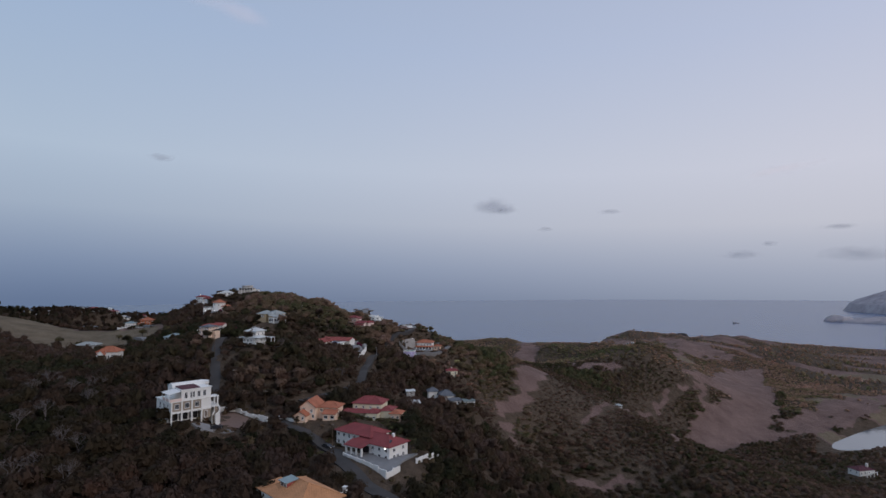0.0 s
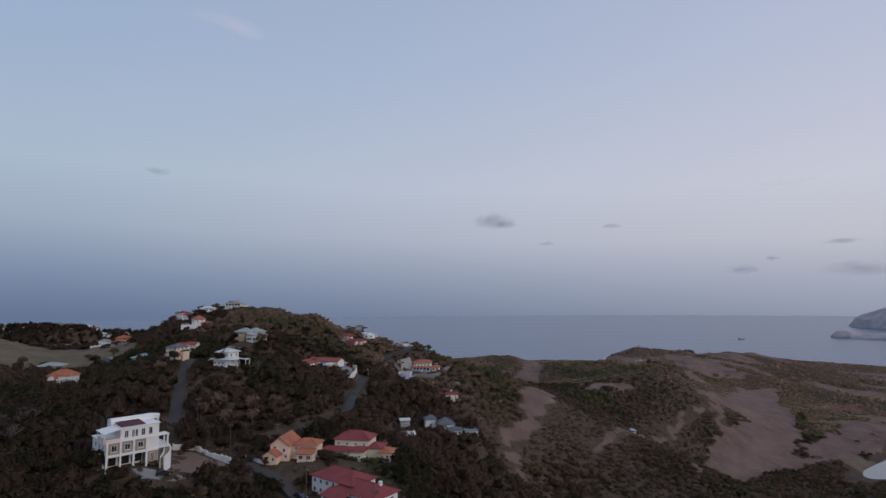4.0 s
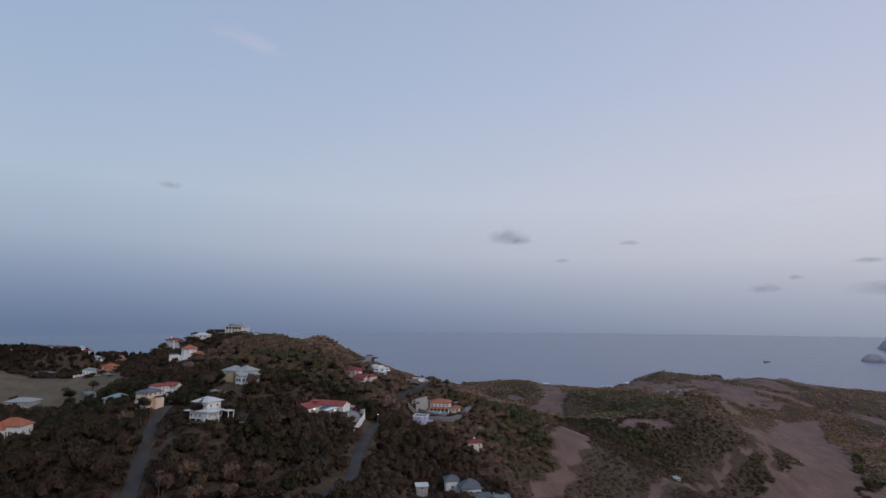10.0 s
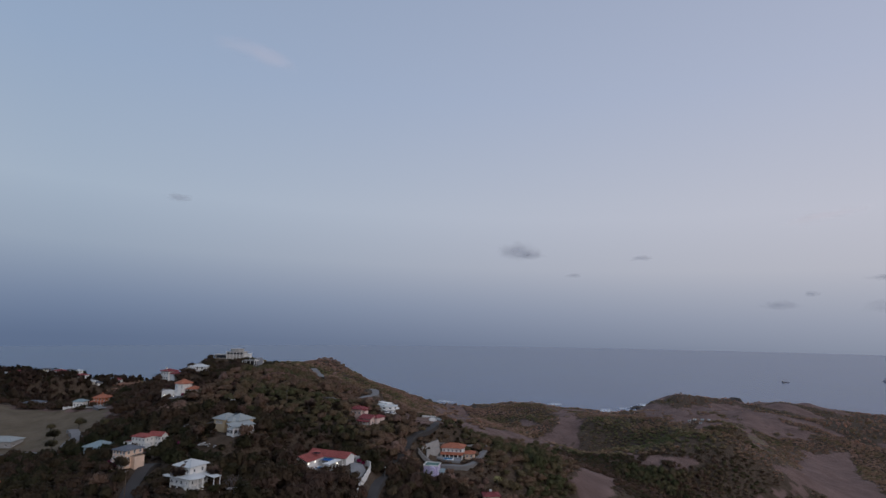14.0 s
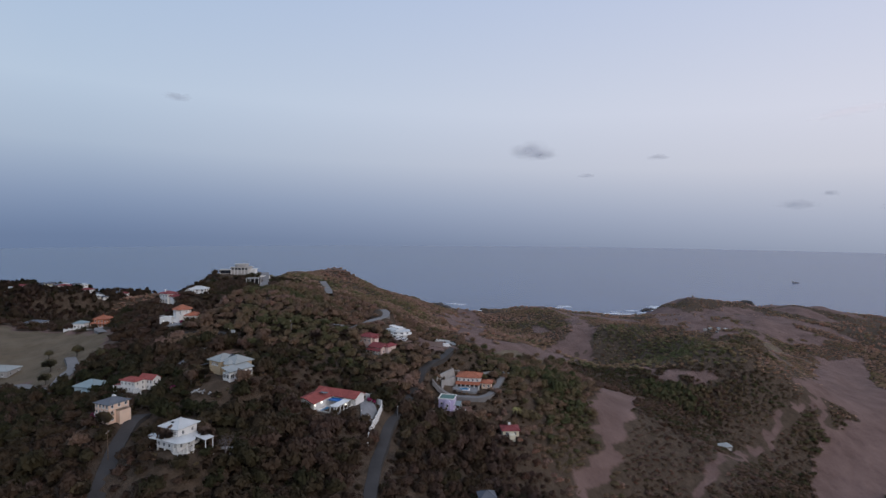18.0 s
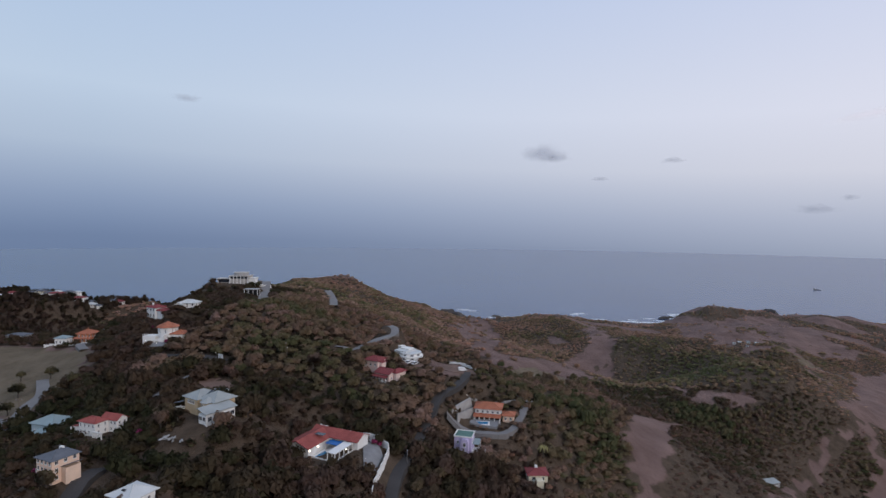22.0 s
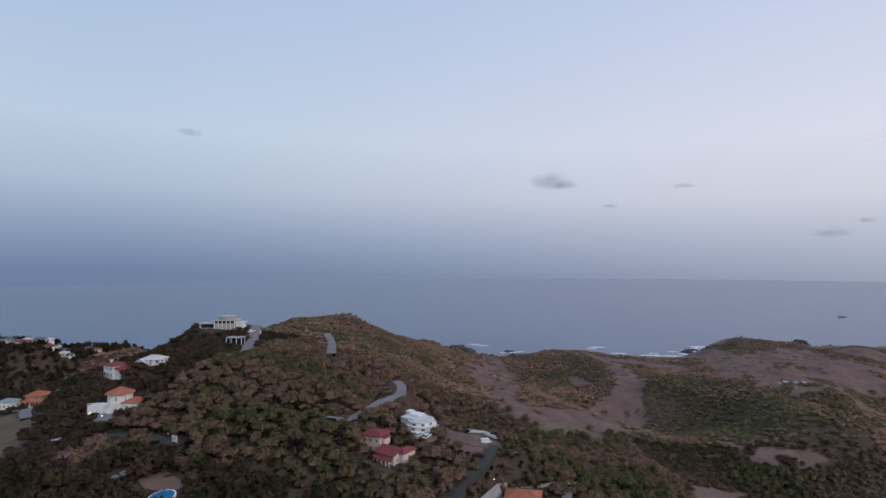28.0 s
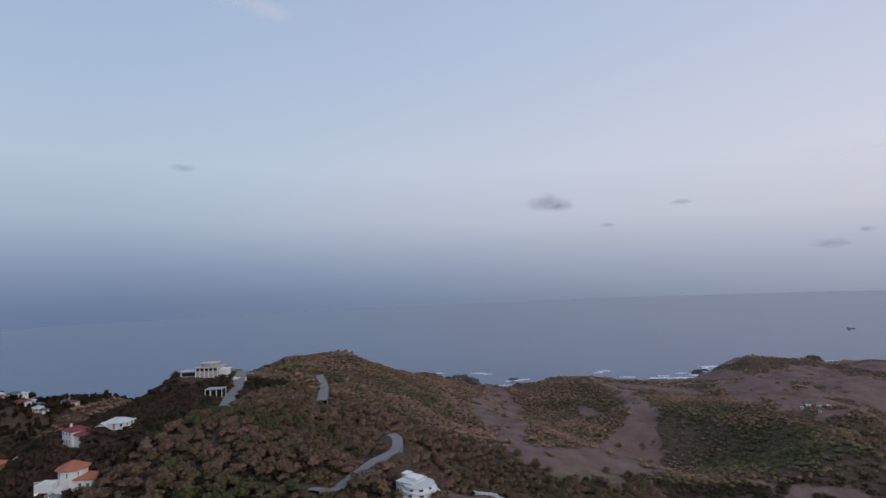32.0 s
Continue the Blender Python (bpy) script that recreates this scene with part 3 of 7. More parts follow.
def sea_mat():
    m = bpy.data.materials.new("sea_water")
    m.use_nodes = True
    t = m.node_tree
    b = t.nodes["Principled BSDF"]
    b.inputs["Base Color"].default_value = (0.030, 0.060, 0.105, 1)
    b.inputs["Roughness"].default_value = 0.26
    b.inputs["Specular IOR Level"].default_value = 0.45
    b.inputs["IOR"].default_value = 1.33
    tc = t.nodes.new("ShaderNodeTexCoord")
    n = t.nodes.new("ShaderNodeTexNoise")
    n.inputs["Scale"].default_value = 0.06
    n.inputs["Detail"].default_value = 6
    n.inputs["Roughness"].default_value = 0.6
    t.links.new(tc.outputs["Object"], n.inputs["Vector"])
    bp = t.nodes.new("ShaderNodeBump")
    bp.inputs["Strength"].default_value = 0.16
    bp.inputs["Distance"].default_value = 1.2
    t.links.new(n.outputs["Fac"], bp.inputs["Height"])
    t.links.new(bp.outputs[0], b.inputs["Normal"])
    n2 = t.nodes.new("ShaderNodeTexNoise")
    n2.inputs["Scale"].default_value = 0.004
    n2.inputs["Detail"].default_value = 3
    t.links.new(tc.outputs["Object"], n2.inputs["Vector"])
    r = t.nodes.new("ShaderNodeValToRGB")
    r.color_ramp.elements[0].position, r.color_ramp.elements[0].color = 0.35, (0.023, 0.066, 0.156, 1)
    r.color_ramp.elements[1].position, r.color_ramp.elements[1].color = 0.65, (0.032, 0.082, 0.184, 1)
    t.links.new(n2.outputs["Fac"], r.inputs["Fac"])
    t.links.new(r.outputs["Color"], b.inputs["Base Color"])
    return m


M_SEA = sea_mat()


def disc(bm, cx, cy, z, rx, ry, n=64, wob=0.0):
    vs = [bm.verts.new((cx + rx * math.cos(a) * (1 + wob * math.sin(3 * a + 1)), cy + ry * math.sin(a) * (1 + wob * math.sin(2 * a)), z)) for a in (2 * math.pi * i / n for i in range(n))]
    bm.faces.new(vs)


def mesh_of(name, bm, material):
    me = bpy.data.meshes.new(name)
    bm.normal_update()
    bm.to_mesh(me)
    bm.free()
    me.materials.append(material)
    return me


def part(name, bm, material, parent=None, label=""):
    ob = new(name, mesh_of(name, bm, material))
    if parent is not None:
        ob.parent = parent
    if label:
        ob["label"] = label
    return ob


bm = bmesh.new()
disc(bm, 0, 0, 0, 5200, 5200, 128)
sea = tagged(part("sea", bm, M_SEA), "dull blue-grey open sea with a light chop", "water", kind="structure")
bm = bmesh.new()
disc(bm, 0, 0, 2.4, 118, 17, 64, 0.04)
bmesh.ops.rotate(bm, verts=bm.verts, cent=(0, 0, 0), matrix=Matrix.Rotation(radians(30.7), 3, "Z"))
bmesh.ops.translate(bm, verts=bm.verts, vec=(412, 520, 0))
M_LAGOON = mat("still_lagoon_water", (0.16, 0.17, 0.18), 0.12, vary=0.15, scale=0.02, spec=0.6)
lagoon = tagged(part("lagoon", bm, M_LAGOON), "pale still lagoon behind the bare field", "water", kind="structure")


def strip(name, line, wide, material, lift, label, category="road"):
    """A carriageway laid on the land, with its own thickness."""
    pts = [Vector((*p, 0)) for p in line]
    fine = []
    for a, b, c, d in zip([pts[0]] + pts[:-2], pts[:-1], pts[1:], pts[2:] + [pts[-1]]):
        n = max(2, int((c - b).length / 3))
        for i in range(n):
            u = i / n
            fine.append(0.5 * ((2 * b) + (c - a) * u + (2 * a - 5 * b + 4 * c - d) * u * u + (3 * b - a - 3 * c + d) * u ** 3))
    fine.append(pts[-1])
    bm = bmesh.new()
    rows = []
    for i, p in enumerate(fine):
        w = (fine[min(i + 1, len(fine) - 1)] - fine[max(i - 1, 0)]).normalized()
        side = Vector((-w.y, w.x, 0)) * wide / 2
        z = float(np.max(rough_ground(np.array([p.x - side.x, p.x, p.x + side.x]), np.array([p.y - side.y, p.y, p.y + side.y])))) + lift
        z = max(z, 0.5)
        row = []
        for k, dz in ((-1.05, -2.2), (-1, 0), (0, 0.06), (1, 0), (1.05, -2.2)):
            row.append(bm.verts.new((p.x + side.x * k, p.y + side.y * k, z + dz)))
        rows.append(row)
    for i in range(1, len(rows) - 1):
        for j in range(5):
            rows[i][j].co.z = (rows[i - 1][j].co.z + rows[i][j].co.z * 2 + rows[i + 1][j].co.z) / 4
    for a, b in zip(rows[:-1], rows[1:]):
        for j in range(4):
            bm.faces.new((a[j], a[j + 1], b[j + 1], b[j]))
    return tagged(part(name, bm, material), label, category, kind="structure")


strip("road", ROAD_MAIN, 4.0, M_ASPHALT, 0.2, "narrow dark asphalt lane climbing through woods")
strip("road", ROAD_BANK, 3.8, M_ASPHALT, 0.08, "asphalt lane along the wooded bank")
strip("road", ROAD_GATE, 4.6, M_ASPHALT, 0.2, "dark asphalt lane past the white gates")
strip("road", ROAD_MID, 3.8, M_ASPHALT, 0.2, "narrow dark asphalt lane between walled villas")
strip("road", ROAD_CREST, 3.6, M_ASPHALT, 0.1, "asphalt lane under trees to the hill crest")
strip("road", ROAD_TOP, 4.3, M_CONCRETE_ROAD, 0.2, "pale concrete lane winding over the hill")
strip("road", ROAD_BEND, 5.6, M_CONCRETE_ROAD, 0.2, "short pale stretch of lane on the hill's flank")
strip("road", ROAD_HILL, 6.0, M_CONCRETE_ROAD, 0.2, "pale concrete lane to the hilltop house")
strip("road", ROAD_LEFT, 4.6, M_CONCRETE_ROAD, 0.2, "pale concrete lane beside a dry field")
strip("road", ROAD_SIDE, 3.6, M_ASPHALT, 0.1, "narrow asphalt side lane under trees")
strip("road", ROAD_YARD, 4.4, M_CONCRETE_ROAD, 0.2, "worn concrete lane behind the yellow villa")
strip("road", ROAD_UP, 4.4, M_ASPHALT, 0.2, "asphalt lane past the notice board")
strip("road", ROAD_FAR, 4.4, M_CONCRETE_ROAD, 0.2, "grey lane beside the orange house")

# ---- building kit ----


def thing(name, x, y, z, rz, label, category, group="", size=1.0, tall=1.0):
    ob = new(name)
    ob.matrix_world = pose(x, y, z, 0, 0, rz) @ Matrix.Diagonal((size, size, tall, 1))
    return tagged(ob, label, category, group)


def house_on(key, name, label, group=""):
    """A house on its site, with the trees kept off its plot and its outlook."""
    x, y, z, rz, w, d, s, sz = SITES[key]
    cx, cy = site_spot(key, w / 2, d / 2)
    r = 0.56 * max(w, d) * s
    pad(cx, cy, r + 0.2)
    pad(cx + (cx < -60) * 1.5, cy - r * 0.7, r * 0.7)
    return thing(name, x, y, z, rz, label, "house", group, s, sz)


def box(bm, x0, x1, y0, y1, z0, z1):
    v = [bm.verts.new(p) for p in ((x0, y0, z0), (x1, y0, z0), (x1, y1, z0), (x0, y1, z0), (x0, y0, z1), (x1, y0, z1), (x1, y1, z1), (x0, y1, z1))]
    for f in ((0, 3, 2, 1), (4, 5, 6, 7), (0, 1, 5, 4), (1, 2, 6, 5), (2, 3, 7, 6), (3, 0, 4, 7)):
        bm.faces.new([v[i] for i in f])


def prism(bm, ring0, ring1):
    """A solid between two rings of as many corners."""
    a = [bm.verts.new(p) for p in ring0]
    b = [bm.verts.new(p) for p in ring1]
    n = len(a)
    bm.faces.new(a[::-1])
    bm.faces.new(b)
    for i in range(n):
        bm.faces.new((a[i], a[(i + 1) % n], b[(i + 1) % n], b[i]))


def ngon(cx, cy, z, r, n, turn=0.0, sy=1.0):
    return [(cx + r * math.cos(turn + 2 * math.pi * i / n), cy + sy * r * math.sin(turn + 2 * math.pi * i / n), z) for i in range(n)]


def boxes(*rows):
    bm = bmesh.new()
    for r in rows:
        box(bm, *r)
    return bm


def walls(th, x0, x1, y0, y1, z0, z1, material, name="wall", label="", sink=3.0):
    return part(name, boxes((x0, x1, y0, y1, z0 - sink if z0 < 0.5 else z0, z1)), material, th, label)


def hip_roof(th, x0, x1, y0, y1, z, h, material, over=0.6, name="roof", label=""):
    """A hipped roof with a fascia, and raised caps on ridge and hips."""
    x0, x1, y0, y1 = x0 - over, x1 + over, y0 - over, y1 + over
    w, d = x1 - x0, y1 - y0
    k = min(w, d) / 2 * 0.98
    if w >= d:
        r = [(x0 + k, (y0 + y1) / 2), (x1 - k, (y0 + y1) / 2)]
    else:
        r = [((x0 + x1) / 2, y0 + k), ((x0 + x1) / 2, y1 - k)]
    bm = bmesh.new()
    box(bm, x0, x1, y0, y1, z, z + 0.16)
    lo = [bm.verts.new((x, y, z + 0.165)) for x, y in ((x0, y0), (x1, y0), (x1, y1), (x0, y1))]
    hi = [bm.verts.new((x, y, z + h)) for x, y in r]
    if w >= d:
        fs = ((0, 1, 5, 4), (1, 2, 5), (2, 3, 4, 5), (3, 0, 4))
    else:
        fs = ((0, 1, 4), (1, 2, 5, 4), (2, 3, 5), (3, 0, 4, 5))
    vs = lo + hi
    for f in fs:
        bm.faces.new([vs[i] for i in f])
    roof = part(name, bm, material, th, label)
    ends = [((x0, y0, z + 0.16), 0), ((x1, y0, z + 0.16), 1 if w >= d else 0), ((x1, y1, z + 0.16), 1), ((x0, y1, z + 0.16), 0 if w >= d else 1)]
    lines = [(e, (*r[i], z + h)) for e, i in ends] + [((*r[0], z + h), (*r[1], z + h))]
    for a, b in lines:
        bm = bmesh.new()
        bar(bm, Vector(a), Vector(b), 0.13, 4)
        part("ridge_cap", bm, material, roof)
    return roof


def bar(bm, a, b, r, n=5, r1=None):
    """A round bar from a to b."""
    d = b - a
    if d.length < 1e-4:
        return
    q = d.to_track_quat("Z", "Y")
    r1 = r if r1 is None else r1
    ra = [a + q @ Vector((r * math.cos(2 * math.pi * i / n), r * math.sin(2 * math.pi * i / n), 0)) for i in range(n)]
    rb = [b + q @ Vector((r1 * math.cos(2 * math.pi * i / n), r1 * math.sin(2 * math.pi * i / n), 0)) for i in range(n)]
    prism(bm, ra, rb)


def gable_roof(th, x0, x1, y0, y1, z, h, material, wall_material, along="x", over=0.5, name="roof", label=""):
    """Two thick slopes and the gable triangles under them."""
    bm = bmesh.new()
    t = 0.2
    if along == "x":
        m = (y0 + y1) / 2
        k = h * over / (m - y0)
        for s, e in ((y0 - over, y0), (y1 + over, y1)):
            prism(bm, [(x0 - over, s, z - k), (x0 - over, m, z + h), (x0 - over, m, z + h + t), (x0 - over, s, z - k + t)],
                  [(x1 + over, s, z - k), (x1 + over, m, z + h), (x1 + over, m, z + h + t), (x1 + over, s, z - k + t)])
        tri = [((x, y0, z), (x, y1, z), (x, m, z + h - 0.02)) for x in (x0, x1 - 0.2)]
        off = (0.2, 0, 0)
    else:
        m = (x0 + x1) / 2
        k = h * over / (m - x0)
        for s in (x0 - over, x1 + over):
            prism(bm, [(s, y0 - over, z - k), (m, y0 - over, z + h), (m, y0 - over, z + h + t), (s, y0 - over, z - k + t)],
                  [(s, y1 + over, z - k), (m, y1 + over, z + h), (m, y1 + over, z + h + t), (s, y1 + over, z - k + t)])
        tri = [((x0, y, z), (x1, y, z), (m, y, z + h - 0.02)) for y in (y0, y1 - 0.2)]
        off = (0, 0.2, 0)
    roof = part(name, bm, material, th, label)
    for t3 in tri:
        bm = bmesh.new()
        prism(bm, t3, [tuple(c + o for c, o in zip(p, off)) for p in t3])
        part("gable", bm, wall_material, th)
    return roof


def cone_roof(th, cx, cy, z, r, h, n, material, name="roof"):
    bm = bmesh.new()
    prism(bm, ngon(cx, cy, z, r, n), ngon(cx, cy, z + 0.15, r, n))
    prism(bm, ngon(cx, cy, z + 0.155, r, n), ngon(cx, cy, z + h, 0.12, n))
    return part(name, bm, material, th)


def slab_roof(th, x0, x1, y0, y1, z, material, parapet=0.35, name="roof", label=""):
    bm = boxes((x0, x1, y0, y1, z, z + 0.2))
    if parapet:
        t = 0.18
        for b in ((x0, x1, y0, y0 + t), (x0, x1, y1 - t, y1), (x0, x0 + t, y0 + t, y1 - t), (x1 - t, x1, y0 + t, y1 - t)):
            box(bm, *b, z + 0.2, z + 0.2 + parapet)
    return part(name, bm, material, th, label)


def lean_roof(th, x0, x1, y0, y1, z0, z1, material, name="roof", label="", axis="y"):
    """A single slope: z0 at the first edge, z1 at the other."""
    bm = bmesh.new()
    if axis == "y":
        prism(bm, [(x0, y0, z0), (x1, y0, z0), (x1, y1, z1), (x0, y1, z1)], [(x0, y0, z0 + 0.15), (x1, y0, z0 + 0.15), (x1, y1, z1 + 0.15), (x0, y1, z1 + 0.15)])
    else:
        prism(bm, [(x0, y0, z0), (x1, y0, z1), (x1, y1, z1), (x0, y1, z0)], [(x0, y0, z0 + 0.15), (x1, y0, z1 + 0.15), (x1, y1, z1 + 0.15), (x0, y1, z0 + 0.15)])
    return part(name, bm, material, th, label)


WINDOWS = {}


def window(th, side, u, off, z, w=1.1, h=1.3, name="window", glass=None):
    """A framed window on a face of a block: side f, b, l or r; u along it, off the face's place, z the sill's height."""
    key = (round(w, 2), round(h, 2), name)
    if key not in WINDOWS:
        bm = bmesh.new()
        outer = [(-w / 2, 0), (w / 2, 0), (w / 2, h), (-w / 2, h)]
        inner = [(-w / 2 + 0.09, 0.1), (w / 2 - 0.09, 0.1), (w / 2 - 0.09, h - 0.1), (-w / 2 + 0.09, h - 0.1)]
        rings = [[bm.verts.new((x, y, z)) for x, z in ring] for ring, y in ((outer, 0.04), (outer, -0.08), (inner, -0.08), (inner, 0.04))]
        for p, q in zip(rings, rings[1:] + rings[:1]):
            for k in range(4):
                bm.faces.new((p[k], p[(k + 1) % 4], q[(k + 1) % 4], q[k]))
        f = mesh_of(name, bm, M_FRAME)
        g = mesh_of("pane", boxes((-w / 2 + 0.09, w / 2 - 0.09, -0.03, 0.02, 0.1, h - 0.1)), glass or M_GLASS)
        m = mesh_of("mullion", boxes((-0.03, 0.03, -0.07, -0.031, 0.1, h - 0.1)), M_FRAME)
        s = mesh_of("sill", boxes((-w / 2 - 0.12, w / 2 + 0.12, -0.2, 0.02, -0.1, -0.003)), M_FRAME)
        WINDOWS[key] = (f, [("pane", g), ("mullion", m)] + ([("sill", s)] if name == "window" else []))
    f, pieces = WINDOWS[key]
    ob = new(name, f)
    ob.parent = th
    rz = {"f": 0, "r": 90, "b": 180, "l": 270}[side]
    x, y = (u, off) if side in "fb" else (off, u)
    ob.matrix_basis = pose(x, y, z, 0, 0, rz)
    for piece, data in pieces:
        new(piece, data).parent = ob
    return ob


def window_row(th, side, a, b, off, z, n, w=1.1, h=1.3, name="window"):
    for i in range(n):
        window(th, side, a + (b - a) * (i + 0.5) / n, off, z, w, h, name)


def storey_windows(th, x0, x1, y0, y1, floors, n_f=3, n_s=2, sides="flr", w=1.1, h=1.3):
    for z in floors:
        for s in sides:
            if s == "f":
                window_row(th, "f", x0, x1, y0, z, n_f, w, h)
            elif s == "b":
                window_row(th, "b", x0, x1, y1, z, n_f, w, h)
            elif s == "l":
                window_row(th, "l", y0, y1, x0, z, n_s, w, h)
            else:
                window_row(th, "r", y0, y1, x1, z, n_s, w, h)


def posts(th, spots, z0, z1, r=0.15, material=None, name="post"):
    for x, y in spots:
        part(name, boxes((x - r, x + r, y - r, y + r, z0, z1)), material or M_WHITE, th)


def rail(th, pts, z, h=0.95, material=None, step=1.2):
    """A balustrade along points at height z: top rail and balusters."""
    bm = bmesh.new()
    for (x0, y0), (x1, y1) in zip(pts[:-1], pts[1:]):
        bar(bm, Vector((x0, y0, z + h)), Vector((x1, y1, z + h)), 0.07, 4)
        n = max(1, int(math.hypot(x1 - x0, y1 - y0) / 0.45))
        for i in range(n + 1):
            x, y = x0 + (x1 - x0) * i / n, y0 + (y1 - y0) * i / n
            box(bm, x - 0.05, x + 0.05, y - 0.05, y + 0.05, z, z + h - 0.02)
    return part("balustrade", bm, material or M_WHITE, th)


def free_wall(line, h, material, label, lift=0.0, thick=0.3, name="garden_wall", stepped=True):
    """A free-standing wall along ground points, in stepped panels with pillars."""
    x0, y0 = line[0]
    th = thing(name, x0, y0, gz(x0, y0), 0, label, "wall")
    zb = gz(x0, y0)
    for (ax, ay), (bx, by) in zip(line[:-1], line[1:]):
        n = max(1, round(math.hypot(bx - ax, by - ay) / 3.0))
        for i in range(n):
            px, py = ax + (bx - ax) * i / n, ay + (by - ay) * i / n
            qx, qy = ax + (bx - ax) * (i + 1) / n, ay + (by - ay) * (i + 1) / n
            top = max(gz(px, py), gz(qx, qy)) + h + lift - zb
            low = min(gz(px, py), gz(qx, qy)) - 1.5 - zb
            d = Vector((qx - px, qy - py, 0))
            s = Vector((-d.y, d.x, 0)).normalized() * thick / 2
            bm = bmesh.new()
            a, b = Vector((px - x0, py - y0, 0)), Vector((qx - x0, qy - y0, 0))
            ring = [a - s, b - s, b + s, a + s]
            prism(bm, [(p.x, p.y, low) for p in ring], [(p.x, p.y, top) for p in ring])
            part("panel", bm, material, th)
            part("pillar", boxes((a.x - thick * 0.7, a.x + thick * 0.7, a.y - thick * 0.7, a.y + thick * 0.7, low, top + 0.2)), material, th)
    return th


def pad(x, y, r):
    PADS.append((x, y, r))


def apron(name, poly, material, label, lift=0.25, category="yard"):
    """A paved or cleared yard that follows the land, with its own thickness."""
    cx, cy = sum(p[0] for p in poly) / len(poly), sum(p[1] for p in poly) / len(poly)
    z = gz(cx, cy) + lift
    bm = bmesh.new()
    rings = []
    for k in (1.0, 0.8, 0.6, 0.4, 0.2):
        ring = []
        for (x0, y0), (x1, y1) in zip(poly, poly[1:] + poly[:1]):
            for u in (0, 0.25, 0.5, 0.75):
                x, y = cx + (x0 + (x1 - x0) * u - cx) * k, cy + (y0 + (y1 - y0) * u - cy) * k
                ring.append(bm.verts.new((x, y, float(rough_ground(x, y)) + lift + 0.12)))
        rings.append(ring)
    base = [bm.verts.new((v.co.x, v.co.y, v.co.z - 1.2)) for v in rings[0]]
    rings.insert(0, base)
    n = len(base)
    for p, q in zip(rings[:-1], rings[1:]):
        for i in range(n):
            bm.faces.new((p[i], p[(i + 1) % n], q[(i + 1) % n], q[i]))
    bm.faces.new(rings[-1])
    pad(cx, cy, max(math.hypot(p[0] - cx, p[1] - cy) for p in poly) * 0.85)
    return tagged(part(name, bm, material), label, category, kind="structure"), z

# ---- houses ----


def simple_house(x, y, z, rz, w, d, h, wall_m, roof_m, label, roof="hip", rise=1.8, floors=1, nf=3, ns=2, name="house", group="", padr=None, door=True, key=None):
    """A plain block with its roof, door and windows; the origin is its front left corner."""
    th = house_on(key, name, label, group) if key else thing(name, x, y, z, rz, label, "house", group)
    walls(th, 0, w, 0, d, 0, h, wall_m)
    if roof == "hip":
        hip_roof(th, 0, w, 0, d, h, rise, roof_m)
    elif roof == "gable":
        gable_roof(th, 0, w, 0, d, h, rise, roof_m, wall_m)
    elif roof == "lean":
        lean_roof(th, -0.4, w + 0.4, -0.4, d + 0.4, h, h + rise, roof_m)
    else:
        slab_roof(th, -0.2, w + 0.2, -0.2, d + 0.2, h, roof_m)
    fh = h / floors
    for i in range(floors):
        storey_windows(th, 0, w, 0, d, [i * fh + 0.95], nf, ns)
    if door:
        window(th, "f", w * 0.5, 0, 0.05, 0.95, 2.1, "door", M_WOOD)
    if not key:
        plot(x, y, rz, w, d, padr)
    return th


def plot(x, y, rz, w, d, r=None):
    a = radians(rz)
    pad(x + math.cos(a) * w / 2 - math.sin(a) * d / 2, y + math.sin(a) * w / 2 + math.cos(a) * d / 2, r or max(w, d) * 0.6)


def arc(cx, cy, r, a0, a1, n=12):
    return [(cx + r * math.cos(radians(a0 + (a1 - a0) * i / n)), cy + r * math.sin(radians(a0 + (a1 - a0) * i / n))) for i in range(n + 1)]


def curved_wall(th, pts, z0, z1, thick, material, name="curved_wall", z2=None):
    """A wall along plan points; its top may slope to z2 at the end."""
    bm = bmesh.new()
    n = len(pts)
    rows = []
    for i, (x, y) in enumerate(pts):
        (ax, ay), (bx, by) = pts[max(i - 1, 0)], pts[min(i + 1, n - 1)]
        d = Vector((bx - ax, by - ay, 0)).normalized()
        s = Vector((-d.y, d.x, 0)) * thick / 2
        top = z1 if z2 is None else z1 + (z2 - z1) * i / (n - 1)
        rows.append([bm.verts.new(p) for p in ((x - s.x, y - s.y, z0), (x - s.x, y - s.y, top), (x + s.x, y + s.y, top), (x + s.x, y + s.y, z0))])
    for a, b in zip(rows[:-1], rows[1:]):
        for j in range(4):
            bm.faces.new((a[j], a[(j + 1) % 4], b[(j + 1) % 4], b[j]))
    bm.faces.new(rows[0])
    bm.faces.new(rows[-1][::-1])
    return part(name, bm, material, th)


def solar(th, x, y, z, rx, n=2, rz=0):
    """Dark solar collectors lying on a roof."""
    for i in range(n):
        p = part("solar_panel", boxes((-0.55, 0.55, -1.0, 1.0, 0.0, 0.09)), M_GLASS, th, "dark solar collector")
        p.matrix_basis = pose(x + i * 1.25, y, z, rx, 0, rz)


